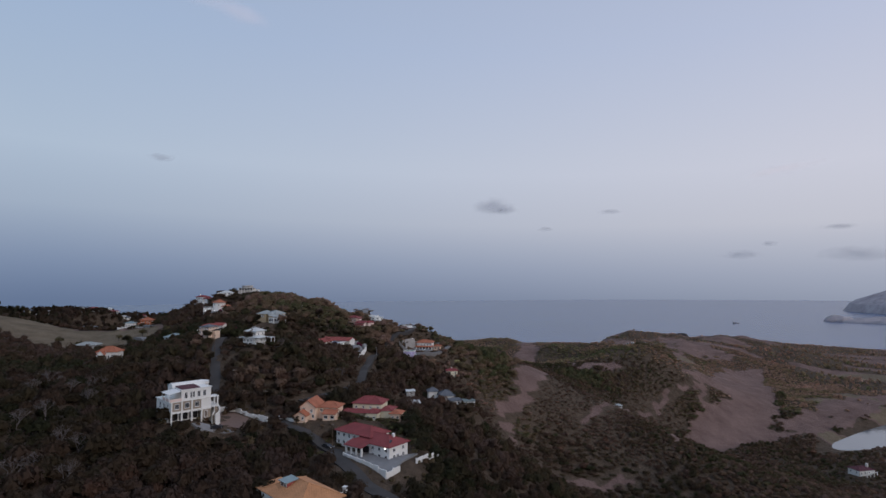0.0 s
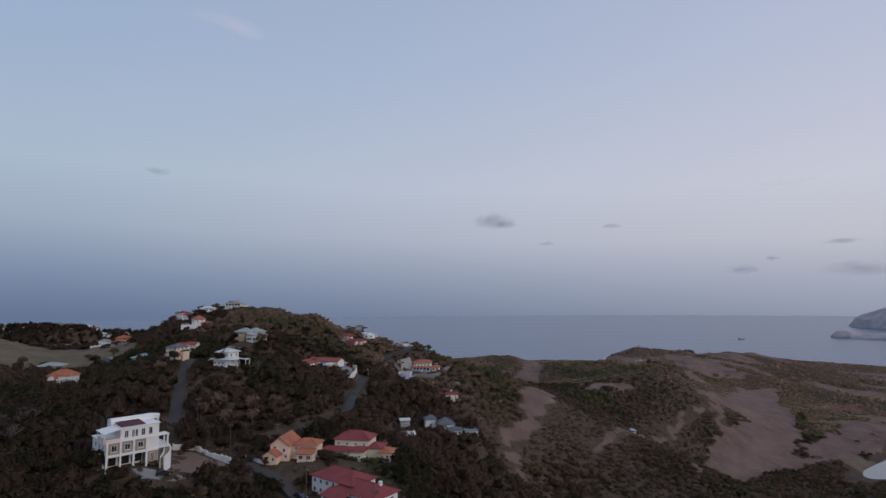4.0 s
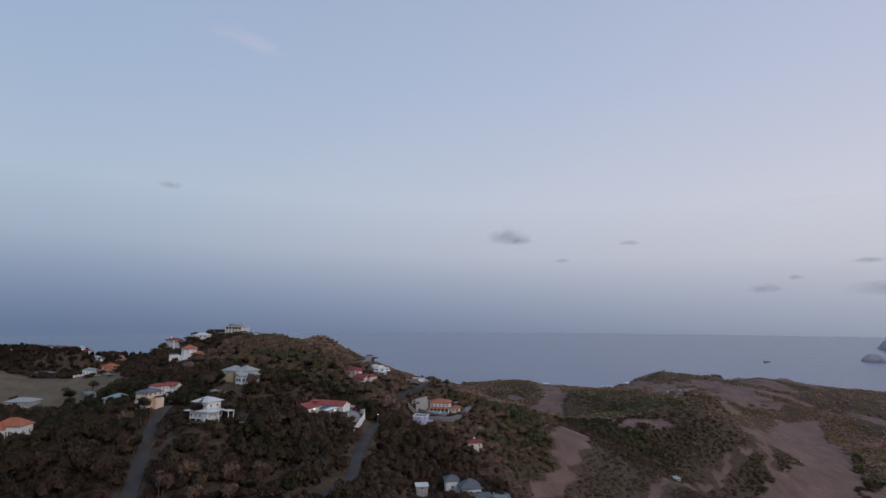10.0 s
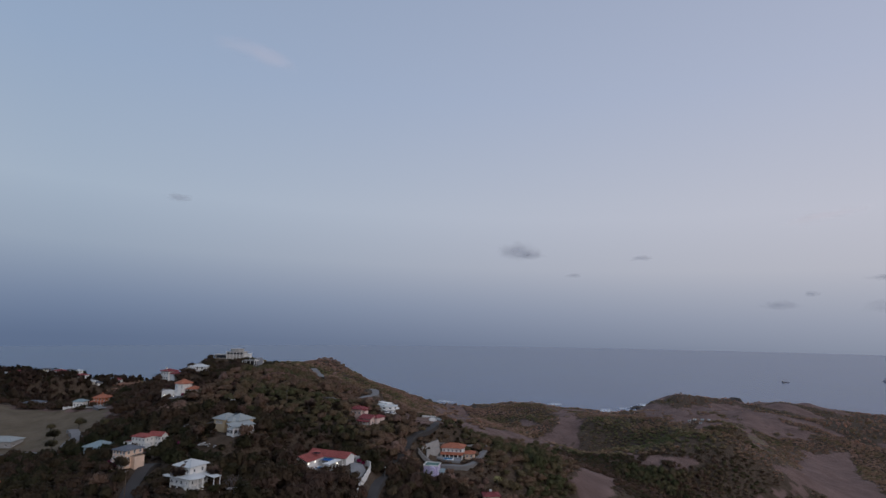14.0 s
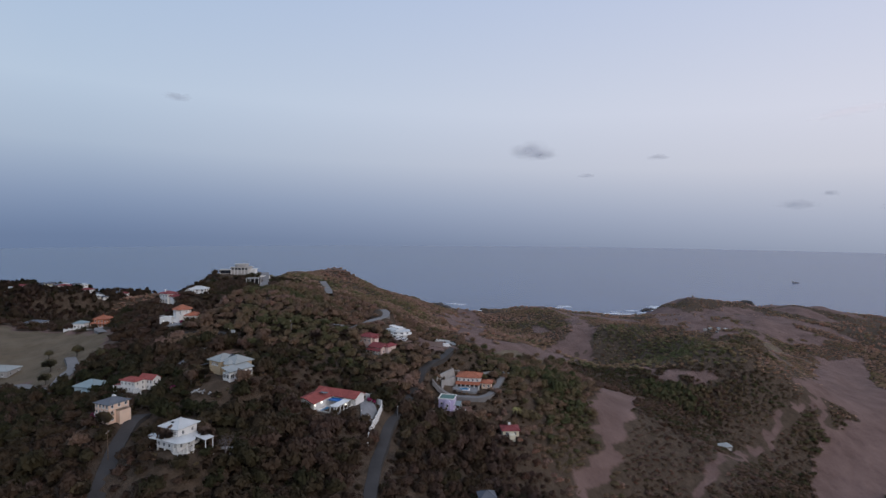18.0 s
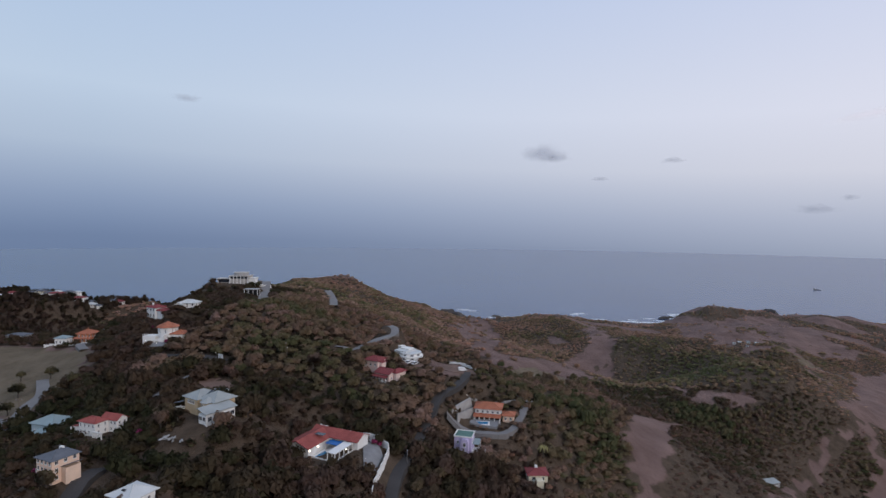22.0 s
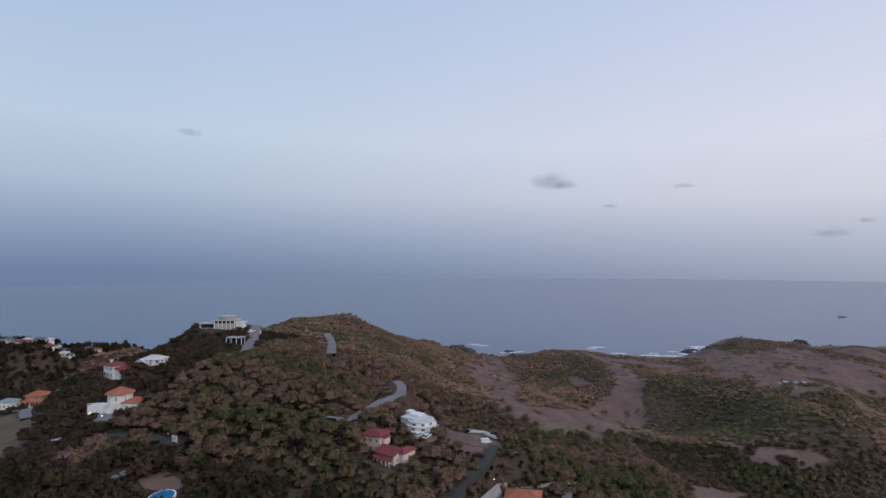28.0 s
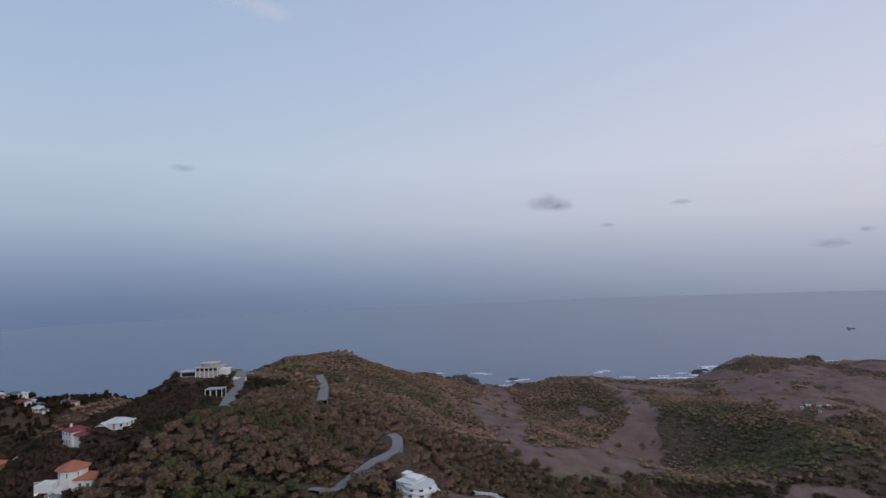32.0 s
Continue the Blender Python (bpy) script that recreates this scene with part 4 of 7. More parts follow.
# white three-storey villa with arcade, barrel vault and curved stair
v = house_on("white_villa", "villa", "white three-storey villa with beige cladding and a barrel-vaulted roof")
part("wall", boxes((0, 12.5, 3.0, 13, -4, 3.3)), M_WHITE, v)
part("wall", boxes((0, 12.5, 0.25, 13, 3.304, 6.5)), M_WHITE, v)
part("wall", boxes((3.2, 12.5, 0.3, 12.5, 6.504, 9.6)), M_WHITE, v)
part("terrace_floor", boxes((-0.3, 12.8, -0.1, 13.2, 6.3, 6.52)), M_WHITE, v)
for i in range(4):
    part("pier", boxes((i * 3.1, i * 3.1 + 0.45, -0.05, 0.5, -4, 6.3)), M_WHITE, v)
for i in range(3):
    part("cladding_panel", boxes((i * 3.1 + 0.45, i * 3.1 + 3.1, 0.18, 0.245, 3.4, 6.25)), M_BEIGE, v, "beige stone cladding")
    window(v, "f", i * 3.1 + 1.8, 0.1, 4.1, 1.3, 1.6)
    # Carport shade painted as a dark sheet on the back wall.
    part("garage_opening", boxes((i * 3.1 + 0.5, i * 3.1 + 3.05, 2.94, 2.99, 0, 2.7)), M_DARK, v, "dark sheet painted as the carport's shade")
part("arcade_beam", boxes((0, 12.5, 0.0, 0.4, 2.75, 3.3)), M_WHITE, v)
part("cladding_panel", boxes((9.4, 12.4, 0.1, 2.99, 0, 3.29)), M_BEIGE, v, "beige stone cladding")
window(v, "f", 10.9, 0.08, 0.2, 1.0, 2.1, "door", M_WOOD)
for u in (4.6, 6.2, 7.0, 8.6, 10.4):
    window(v, "f", u, 0.3, 7.1, 0.7 if u in (6.2, 7.0) else 0.95, 1.9)
for u in (2.5, 6, 9.5):
    window(v, "l", u, 0, 4.2, 1.1, 1.4)
    window(v, "l", u, 0, 0.9, 1.0, 1.0)
    window(v, "r", u + 1, 12.5, 4.2, 1.1, 1.4)
part("sloping_roof", boxes((3.0, 12.8, 0.1, 6.6, 9.6, 9.85)), M_WHITE, v)
lean_roof(v, 3.4, 9.2, 0.6, 6.4, 9.87, 10.25, M_MAROON, "roof", "maroon sheet roof")
lean_roof(v, -0.9, 3.1, -0.4, 6.5, 8.9, 9.5, M_WHITE, "canopy", "white terrace canopy", "x")
posts(v, ((-0.6, -0.1), (-0.6, 3.0), (-0.6, 6.0)), 6.52, 8.9, 0.09)
part("terrace_parapet", boxes((-0.3, 3.1, -0.1, 0.05, 6.52, 7.4), (-0.3, -0.15, 0.05, 6.5, 6.52, 7.4)), M_PINK, v, "dusky pink terrace parapet")
bm = bmesh.new()
ring0 = [(2.6, 8.4 + 1.9 * math.cos(a), 9.6 + 1.5 * math.sin(a)) for a in (math.pi * i / 12 for i in range(13))]
prism(bm, ring0, [(12.9, y, z) for _, y, z in ring0])
part("barrel_vault", bm, M_WHITE, v, "white barrel-vaulted roof")
part("vault_window", boxes((12.905, 12.95, 7.2, 9.6, 7.2, 10.3)), M_GLASS, v)
slab_roof(v, 3.2, 12.5, 10.3, 13.0, 9.602, M_TINBLUE, 0.5)
for z0, z1 in ((3.2, 3.5), (6.4, 6.7), (9.5, 10.3)):
    bm = bmesh.new()
    prism(bm, ngon(13.2, 10.6, z0, 2.6, 20), ngon(13.2, 10.6, z1, 2.6, 20))
    part("round_balcony", bm, M_WHITE, v)
for a in range(-80, 81, 32):
    part("column", boxes((13.2 + 2.3 * math.cos(radians(a)) - 0.12, 13.2 + 2.3 * math.cos(radians(a)) + 0.12, 10.6 + 2.3 * math.sin(radians(a)) - 0.12, 10.6 + 2.3 * math.sin(radians(a)) + 0.12, -3, 9.5)), M_WHITE, v)
part("porch_roof", boxes((12.5, 15.2, 0.4, 3.6, 6.2, 6.5)), M_WHITE, v)
posts(v, ((14.9, 0.7), (14.9, 3.3)), 3.3, 6.2, 0.2)
part("porch_floor", boxes((12.5, 15.2, 0.4, 7.6, 3.0, 3.3)), M_WHITE, v)
curved_wall(v, arc(12.2, 3.2, 4.2, 60, -70), -3, 4.1, 0.35, M_WHITE, "stair_wall", 0.8)
curved_wall(v, arc(12.2, 3.2, 2.6, 50, -70), -3, 3.9, 0.3, M_WHITE, "stair_wall", 0.7)
for i in range(14):
    a = radians(55 - i * 8.5)
    part("stair_tread", boxes((12.2 + 3.4 * math.cos(a) - 0.75, 12.2 + 3.4 * math.cos(a) + 0.75, 3.2 + 3.4 * math.sin(a) - 0.5, 3.2 + 3.4 * math.sin(a) + 0.5, -2, 3.1 - i * 0.22)), M_BEIGE, v)
apron("courtyard", [(-74, 186), (-66, 183), (-60, 190), (-64, 196), (-77, 203), (-84, 200)], M_DIRT, "bare brown earth yard inside the villa wall", 0.15)
apron("forecourt", [(-79, 174.5), (-76, 173.8), (-68, 181), (-71, 182.5)], M_PAVING, "grey paved forecourt of the white villa", 0.05)
free_wall([(-86, 203), (-77, 205), (-66, 199), (-62, 196)], 1.3, M_WHITE, "white rendered boundary wall stepping down the slope")
free_wall([(-104, 184), (-102, 192), (-96, 198)], 2.2, M_GREYW, "grey concrete retaining wall behind the villa")
free_wall([(-60, 203), (-56, 199), (-52, 196)], 1.2, M_WHITE, "white rendered wall across the lane from the villa")

# white villa with two dark red hipped wings
v = house_on("red_villa", "villa", "white two-storey villa with dark red hipped roofs")
walls(v, 0, 16, 2.5, 11, 0, 5.0, M_WHITE)
hip_roof(v, 0, 16, 2.5, 11, 5.0, 2.4, M_REDROOF)
walls(v, 11, 25.5, 1.2, 9.6, -1, 3.7, M_WHITE)
hip_roof(v, 10.5, 25.5, 1.0, 9.8, 3.7, 2.5, M_REDROOF)
storey_windows(v, 0, 10, 2.5, 11, [0.9, 3.3], 4, 2, "fl", 1.0, 1.2)
storey_windows(v, 17, 25.5, 1.2, 9.6, [-0.2, 1.9], 3, 2, "fr", 1.1, 1.1)
for i in range(4):
    part("veranda_column", boxes((9.9 + i * 2.3, 10.4 + i * 2.3, -2.6, -2.1, -3, 2.9)), M_WHITE, v)
lean_roof(v, 9.4, 17.6, -3.0, 1.2, 2.9, 4.0, M_REDROOF, "veranda_roof")
part("veranda_floor", boxes((9.8, 17.4, -2.6, 1.19, -3, 0.1)), M_PAVING, v)
# Dark sheet over the wall paints the veranda's shade.
part("veranda_recess", boxes((11.2, 16.8, 1.12, 1.19, 0.3, 2.6)), M_DARK, v, "veranda doors painted dark as shade")
rail(v, ((10.2, -2.4), (16.9, -2.4)), 0.1)
part("chimney", boxes((22, 22.8, 6, 6.8, 4.5, 6.6)), M_WHITE, v)
solar(v, 21.5, 2.8, 4.75, 26, 3)
part("lamp", boxes((23.6, 23.9, 0.9, 1.18, 2.9, 3.2)), M_LAMP, v, "lit wall lamp")
apron("driveway", [(-31, 177), (-21, 168), (-16, 162), (-12, 170), (-8, 178), (-14, 176)], M_PAVING, "grey paved drive in front of the red-roofed villa", 0.2)
free_wall([(-31, 175), (-26, 170), (-21, 165), (-16, 161), (-12.5, 166)], 1.0, M_WHITE, "low white roadside wall with pillars")
free_wall([(-8, 172), (-3, 181), (0, 186)], 1.0, M_WHITE, "low white gate wall")

# cream villa with lower red-roofed wings
v = house_on("cream_villa", "villa", "cream villa with a maroon hipped roof and stepped wings")
walls(v, 3.5, 15.5, 3, 11, 0, 6.0, M_CREAM)
hip_roof(v, 3.5, 15.5, 3, 11, 6.0, 2.6, M_REDROOF)
walls(v, 0, 10, -1.5, 2.9, 0, 3.0, M_CREAM)
hip_roof(v, 0, 10.5, -1.5, 3.2, 3.0, 1.3, M_REDROOF)
walls(v, 10.6, 15.4, -2.2, 2.9, 0, 3.3, M_CREAM)
hip_roof(v, 10.6, 15.4, -2.2, 3.4, 3.3, 1.2, M_REDROOF)
walls(v, 15.6, 20, 1.5, 8, 0, 3.6, M_CREAM)
hip_roof(v, 15.6, 20, 1.5, 8, 3.6, 1.3, M_REDROOF)
walls(v, 20.1, 24, 0, 5, 0, 2.8, M_PEACH)
hip_roof(v, 20.1, 24, 0, 5, 2.8, 1.2, M_ORROOF)
storey_windows(v, 3.5, 15.5, 3, 11, [4.0], 4, 2, "fl", 0.9, 1.0)
storey_windows(v, 0, 10, -1.5, 2.9, [1.0], 3, 1, "fl", 0.9, 1.0)
storey_windows(v, 10.6, 15.4, -2.2, 2.9, [1.0], 2, 1, "fr", 0.9, 1.0)
storey_windows(v, 20.1, 24, 0, 5, [0.9], 2, 1, "fr", 0.9, 1.0)
free_wall([(-46, 214), (-42, 216), (-38, 213)], 1.5, M_WHITE, "white curved gate wall")

# peach house with gable and orange roofs
v = house_on("peach_house", "house", "peach gabled house with orange tiles and solar collectors")
walls(v, 0, 6, 1, 10, 0, 4.8, M_PEACH)
gable_roof(v, 0, 6, 1, 10, 4.8, 2.4, M_ORROOF, M_PEACH, "y")
walls(v, 6.1, 14, 3.5, 9.5, 0, 4.2, M_PEACH)
hip_roof(v, 6.1, 14, 3.5, 9.5, 4.2, 1.7, M_ORROOF)
walls(v, -0.8, 3.6, -2.6, 0.9, 0, 2.4, M_PEACH)
gable_roof(v, -0.8, 3.6, -2.6, 0.9, 2.4, 1.5, M_ORROOF, M_PEACH, "y")
walls(v, 9, 14, 0.5, 3.4, 0, 2.4, M_PEACH)
lean_roof(v, 8.7, 14.3, 0.0, 3.6, 2.4, 3.5, M_ORROOF, "porch_roof")
window(v, "f", 1.5, 1.0, 3.2, 0.9, 1.3)
window(v, "f", 4.5, 1.0, 2.6, 0.9, 1.3)
window(v, "f", 5.1, 1.0, 0.8, 0.9, 1.3)
window_row(v, "f", -0.8, 3.6, -2.6, 0.8, 2, 0.8, 1.2)
window_row(v, "f", 6.2, 14, 3.5, 2.8, 3, 1.0, 1.0)
window_row(v, "f", 9, 14, 0.5, 0.7, 2, 1.4, 1.3)
for i, (y, z) in enumerate(((3.5, 5.95), (6.6, 5.95))):
    p = part("solar_panel", boxes((-1.0, 1.0, -0.9, 0.9, 0, 0.1)), M_GLASS, v, "dark solar collector")
    p.matrix_basis = pose(4.55, y, z + 0.05, 0, 38.6, 0)

# near house with apricot tiles and a red dormer
v = house_on("near_house", "house", "white house with apricot tiled hip roof and a glazed dormer")
walls(v, 0, 15, 0, 10, 0, 4.6, M_WHITE)
hip_roof(v, 0, 15, 0, 10, 4.6, 2.7, M_PALEROOF, 0.7)
storey_windows(v, 0, 15, 0, 10, [1.0], 5, 3, "flr")
part("dormer_wall", boxes((3.2, 6.0, 2.2, 4.4, 5.2, 7.0)), M_REDTILE, v, "dusky red dormer")
window_row(v, "f", 3.3, 5.9, 2.2, 5.75, 2, 1.1, 1.1)
lean_roof(v, 2.9, 6.3, 1.7, 4.9, 7.0, 7.3, M_TINBLUE, "dormer_roof", "blue-grey dormer roof")
walls(v, -8, -1, 2, 8, 0, 2.8, M_WHITE)
lean_roof(v, -8.4, -0.6, 1.6, 8.4, 2.8, 3.3, M_PALEROOF, "annex_roof")
free_wall([(-60, 121), (-52, 127), (-46, 129)], 2.4, M_WHITE, "tall white garden wall beside the near house")
free_wall([(-36, 131), (-30, 139), (-24, 142)], 1.4, M_WHITE, "white garden wall with square pillars")
for x, y in ((-28, 141.5), (-24.5, 143.5), (-21, 145), (-13, 139), (-9.5, 142.5), (-5.5, 139.5), (-2.5, 136.5)):
    g = thing("gate_pillar", x, y, gz(x, y), -20, "tall white square gate pillar", "pillar", "gate pillars by the lane")
    part("shaft", boxes((-0.45, 0.45, -0.45, 0.45, -1, 2.6)), M_WHITE, g)
    part("cap", boxes((-0.6, 0.6, -0.6, 0.6, 2.6, 2.85)), M_WHITE, g)
free_wall([(-13, 139), (-17, 134), (-14, 128)], 1.0, M_WHITE, "white rendered terrace wall")
apron("terrace", [(-24, 141), (-15, 139), (-17, 131), (-26, 132)], M_PAVING, "grey paved terrace by the near house", 0.3)

# orange-roofed bungalow beside the dry field
v = simple_house(-169, 271, 106.8, 4, 13, 9, 3.6, M_WHITE, M_ORROOF, "white bungalow with orange hipped roof among trees", rise=2.4, nf=4, key="bungalow")
walls(v, 2, 6, -2.5, -0.01, 0, 3.0, M_WHITE)
gable_roof(v, 2, 6, -2.5, 1.0, 3.0, 1.5, M_ORROOF, M_WHITE, "y")
window(v, "f", 4, -2.5, 0.9, 1.4, 1.4)
simple_house(-248, 364, gz(-242, 367), 6, 13, 9, 3.2, M_GREYW, M_TINMID, "grey house with weathered hip roof at the field's edge", rise=2.0)

# peach three-storey house with dark hip roof
v = simple_house(-126, 278, 115.4, 8, 8.5, 9, 7.2, M_PEACH, M_TINGREY, "peach three-storey house with dark grey hip roof", rise=1.8, floors=3, nf=4, ns=3, door=False, padr=6, key="pink_house")
part("balcony", boxes((-1.6, -0.01, 0.5, 4, 1.9, 2.15)), M_WHITE, v)
rail(v, ((-1.5, 0.6), (-1.5, 3.9)), 2.15)
part("chimney", boxes((0.4, 1.9, 7, 8, 6.5, 8.6)), M_WHITE, v)
walls(v, 8.51, 11, 3, 8, 0, 4.5, M_PEACH)
lean_roof(v, 8.3, 11.4, 2.6, 8.4, 4.5, 5.6, M_TINGREY, "side_roof", "", "x")

# white house with faded red tiles and columned court
v = house_on("court_house", "house", "white L-shaped house with faded red tiled roofs")
walls(v, 0, 9, 0, 6, 0, 5.8, M_WHITE)
hip_roof(v, 0, 9, 0, 6, 5.8, 1.7, M_REDTILE)
walls(v, 5, 13.5, 6.1, 11, 0, 5.8, M_WHITE)
gable_roof(v, 5, 13.5, 6.1, 11, 5.8, 1.8, M_REDTILE, M_WHITE)
storey_windows(v, 0, 9, 0, 6, [0.9, 3.7], 4, 2, "fr", 0.8, 1.4)
storey_windows(v, 9.5, 13.5, 6.1, 11, [0.9, 3.7], 2, 2, "fr", 0.9, 1.3)
walls(v, -4.5, -0.1, 1, 5.5, 0, 2.6, M_WHITE)
lean_roof(v, -4.9, 0.0, 0.6, 5.9, 2.5, 3.2, M_REDTILE, "garage_roof", "", "x")
for i in range(5):
    part("court_column", boxes((9.6 + i * 1.1, 10.0 + i * 1.1, -1.8, -1.4, -1, 2.8)), M_WHITE, v)
part("court_beam", boxes((9.4, 14.4, -1.9, -1.3, 2.8, 3.1)), M_WHITE, v)
for i in range(3):
    part("court_column", boxes((-5.6, -5.2, 0.5 + i * 1.5, 0.9 + i * 1.5, -1, 2.2)), M_WHITE, v)

# white villa on stilts with tin roofs and a bow-fronted veranda
v = house_on("stilt_villa", "house", "white villa on stilts with pale tin roofs and a bowed veranda")
walls(v, 1, 9, 2, 9.5, 0.6, 3.4, M_WHITE)
walls(v, 1.8, 8.2, 3, 9.3, 3.8, 6.2, M_WHITE)
hip_roof(v, 1.8, 8.2, 3, 9.3, 6.2, 1.7, M_TIN, 0.7)
hip_roof(v, 0.4, 9.4, 1.2, 9.6, 3.35, 1.1, M_TIN, 0.6, "skirt_roof", "pale tin skirt roof")
storey_windows(v, 1, 9, 2, 9.5, [1.3], 4, 3, "fr", 0.8, 1.1)
storey_windows(v, 1.8, 8.2, 3, 9.3, [4.4], 3, 2, "flr", 0.8, 1.1)
cone_roof(v, 9.2, 3.8, 3.3, 3.2, 1.2, 12, M_TIN, "veranda_roof")
bm = bmesh.new()
prism(bm, ngon(9.2, 3.8, 0.1, 2.9, 16), ngon(9.2, 3.8, 0.5, 2.9, 16))
part("veranda_floor", bm, M_WHITE, v)
rail(v, [(9.2 + 2.75 * math.cos(a), 3.8 + 2.75 * math.sin(a)) for a in (radians(-150 + 25 * i) for i in range(10))], 0.5)
posts(v, [(9.2 + 2.7 * math.cos(a), 3.8 + 2.7 * math.sin(a)) for a in (radians(-140 + 40 * i) for i in range(6))], -3.5, 3.3, 0.12)
posts(v, ((1.2, 2.2), (4.0, 2.2), (6.5, 2.2), (1.2, 5.5)), -3.5, 0.7, 0.18, name="stilt")
# Solid dark block fills the space under the floor as painted shade.
part("undercroft", boxes((1.2, 8.8, 4, 9.3, -3.5, 0.6)), M_DARK, v, "dark block painted as the undercroft's shade")
lean_roof(v, -3.6, 0.8, 3, 8, 2.7, 3.3, M_TIN, "carport_roof", "pale tin carport roof", "x")
posts(v, ((-3.3, 3.3), (-3.3, 7.6)), -2.5, 2.7, 0.1)
lean_roof(v, 9.5, 14.5, 6.5, 9.6, 3.6, 3.0, M_TIN, "side_roof", "", "x")
posts(v, ((14.2, 6.8), (14.2, 9.3)), -2, 3.0, 0.1)
part("roof_hatch", boxes((4.0, 5.0, 4.2, 5.0, 6.7, 7.35)), M_DARK, v)
t2 = thing("garden_table", -80, 265, gz(-80, 265), 5, "long pale concrete slab table on the lawn", "table")
part("slab", boxes((-2.6, 2.6, -0.9, 0.9, 0.75, 0.95)), M_GREYW, t2)
for x in (-2, 2):
    part("leg", boxes((x - 0.15, x + 0.15, -0.6, 0.6, -1.0, 0.75)), M_GREYW, t2)

# yellow villa with hipped tin roofs and a white veranda
v = house_on("yellow_villa", "villa", "yellow villa with grey-blue tin hip roofs and white veranda")
walls(v, 0, 7, 2, 10, 0, 4.6, M_YELLOW)
hip_roof(v, 0, 7, 2, 10, 4.6, 2.0, M_TINMID)
walls(v, 7.1, 14, 3.5, 11, 0, 4.6, M_YELLOW)
hip_roof(v, 6.4, 14, 3.5, 11, 4.6, 2.2, M_TINMID, 0.7)
bm = bmesh.new()
prism(bm, ngon(10.8, 3.2, -2, 2.0, 8), ngon(10.8, 3.2, 4.4, 2.0, 8))
part("bay", bm, M_YELLOW, v)
cone_roof(v, 10.8, 3.2, 4.4, 2.5, 1.6, 8, M_TINMID, "bay_roof")
walls(v, 14.1, 18, -2.2, 8, 0, 2.8, M_WHITE)
lean_roof(v, 13.9, 18.6, -2.8, 8.6, 4.4, 3.2, M_TINMID, "veranda_roof", "", "x")
window_row(v, "f", 14.2, 17.9, -2.2, 0.9, 2, 1.5, 1.4)
window_row(v, "r", -2, 8, 18, 0.8, 5, 1.5, 1.5)
window_row(v, "f", 1.5, 5.5, 2, 3.0, 4, 0.7, 1.0)
window_row(v, "l", 2.4, 9.6, 0, 3.0, 3, 0.8, 1.0)
window_row(v, "f", 10.1, 11.5, 1.35, 2.6, 2, 0.6, 1.4)
lean_roof(v, -3.2, 0.2, 0.0, 5, 2.4, 3.2, M_TINGREY, "porch_roof", "", "x")
part("porch_wall", boxes((-3.0, -0.1, 0.3, 4.8, -2, 1.2)), M_WHITE, v)
solar(v, 7.6, 6.2, 6.1, 25, 2)
pad(-106, 327, 4)
pad(-107, 331, 5)
v = thing("swimming_pool", -107.3, 331.6, gz(-107.3, 331.6) + 0.9, 10, "round-ended turquoise garden pool with a blue rim", "pool")
bm = bmesh.new()
prism(bm, ngon(0, 0, -2, 3.2, 28, 0, 1.35), ngon(0, 0, 0.1, 3.2, 28, 0, 1.35))
part("rim", bm, M_WHITE, v)
bm = bmesh.new()
prism(bm, ngon(0, 0, 0.08, 2.8, 28, 0, 1.37), ngon(0, 0, 0.16, 2.8, 28, 0, 1.37))
part("water", bm, M_POOL, v)
apron("lawn", [(-120, 340), (-115, 345), (-105, 339), (-107, 335), (-114, 335)], M_DIRT, "brown bare lawn behind the yellow villa", 0.05)
v = thing("rubble_heap", -99, 291, gz(-99, 291), 12, "heap of pale building rubble and boards", "rubble")
for i in range(9):
    p = part("board", boxes((-1.6, 1.6, -0.25, 0.25, 0, 0.2)), M_GREYW, v)
    p.matrix_basis = pose(random.uniform(-2.5, 2.5), random.uniform(-1.2, 1.2), 0.1 + 0.12 * i, random.uniform(-12, 12), random.uniform(-12, 12), random.uniform(0, 180))
pad(-99, 291, 4.5)

# pale blue cottage
pad(-158, 309, 6)
v = simple_house(-166, 316, 110, 8, 9, 8, 3.6, M_BLUEW, M_TINBLUE, "pale blue cottage with blue-grey tin hip roof", rise=1.6, nf=3, padr=6, key="blue_cottage")
walls(v, 5, 10, -3, -0.01, 0, 2.4, M_BLUEW)
lean_roof(v, 4.6, 10.4, -3.4, 0.3, 2.4, 3.2, M_TINBLUE, "porch_roof")
part("lamp", boxes((8.9, 9.1, -3.2, -3.05, 2.1, 2.3)), M_LAMP, v, "lit porch lamp")

# walled villa with red roof, pool court and blue canopy
v = house_on("pool_villa", "villa", "single-storey villa with faded red roof round a pool court")
walls(v, 2, 21, 8, 14.5, 0, 3.2, M_WHITE)
walls(v, 0, 9, -4, 7.9, 0, 3.2, M_WHITE)
gable_roof(v, 1.0, 21, 7.5, 15, 3.2, 1.6, M_REDTILE, M_WHITE)
gable_roof(v, -0.5, 9.2, -4.4, 9.5, 3.0, 1.7, M_REDTILE, M_WHITE, "y")
solar(v, 6.4, 4.5, 4.75, 0, 3)
part("court_floor", boxes((9.1, 19.4, -3.4, 7.9, -5, -0.1)), M_WHITE, v)
part("court_wall", boxes((9.1, 19.6, -3.75, -3.45, -6, 0.5), (19.42, 19.75, -3.45, 8, -6, 0.5)), M_WHITE, v)
part("pool_water", boxes((10.5, 14.6, -2.6, 2.8, -0.09, 0.0)), M_POOL, v, "dark blue pool")
part("canopy", boxes((10.2, 15.2, 3.6, 7.4, 2.3, 2.4)), M_POOLTARP, v, "bright blue canopy")
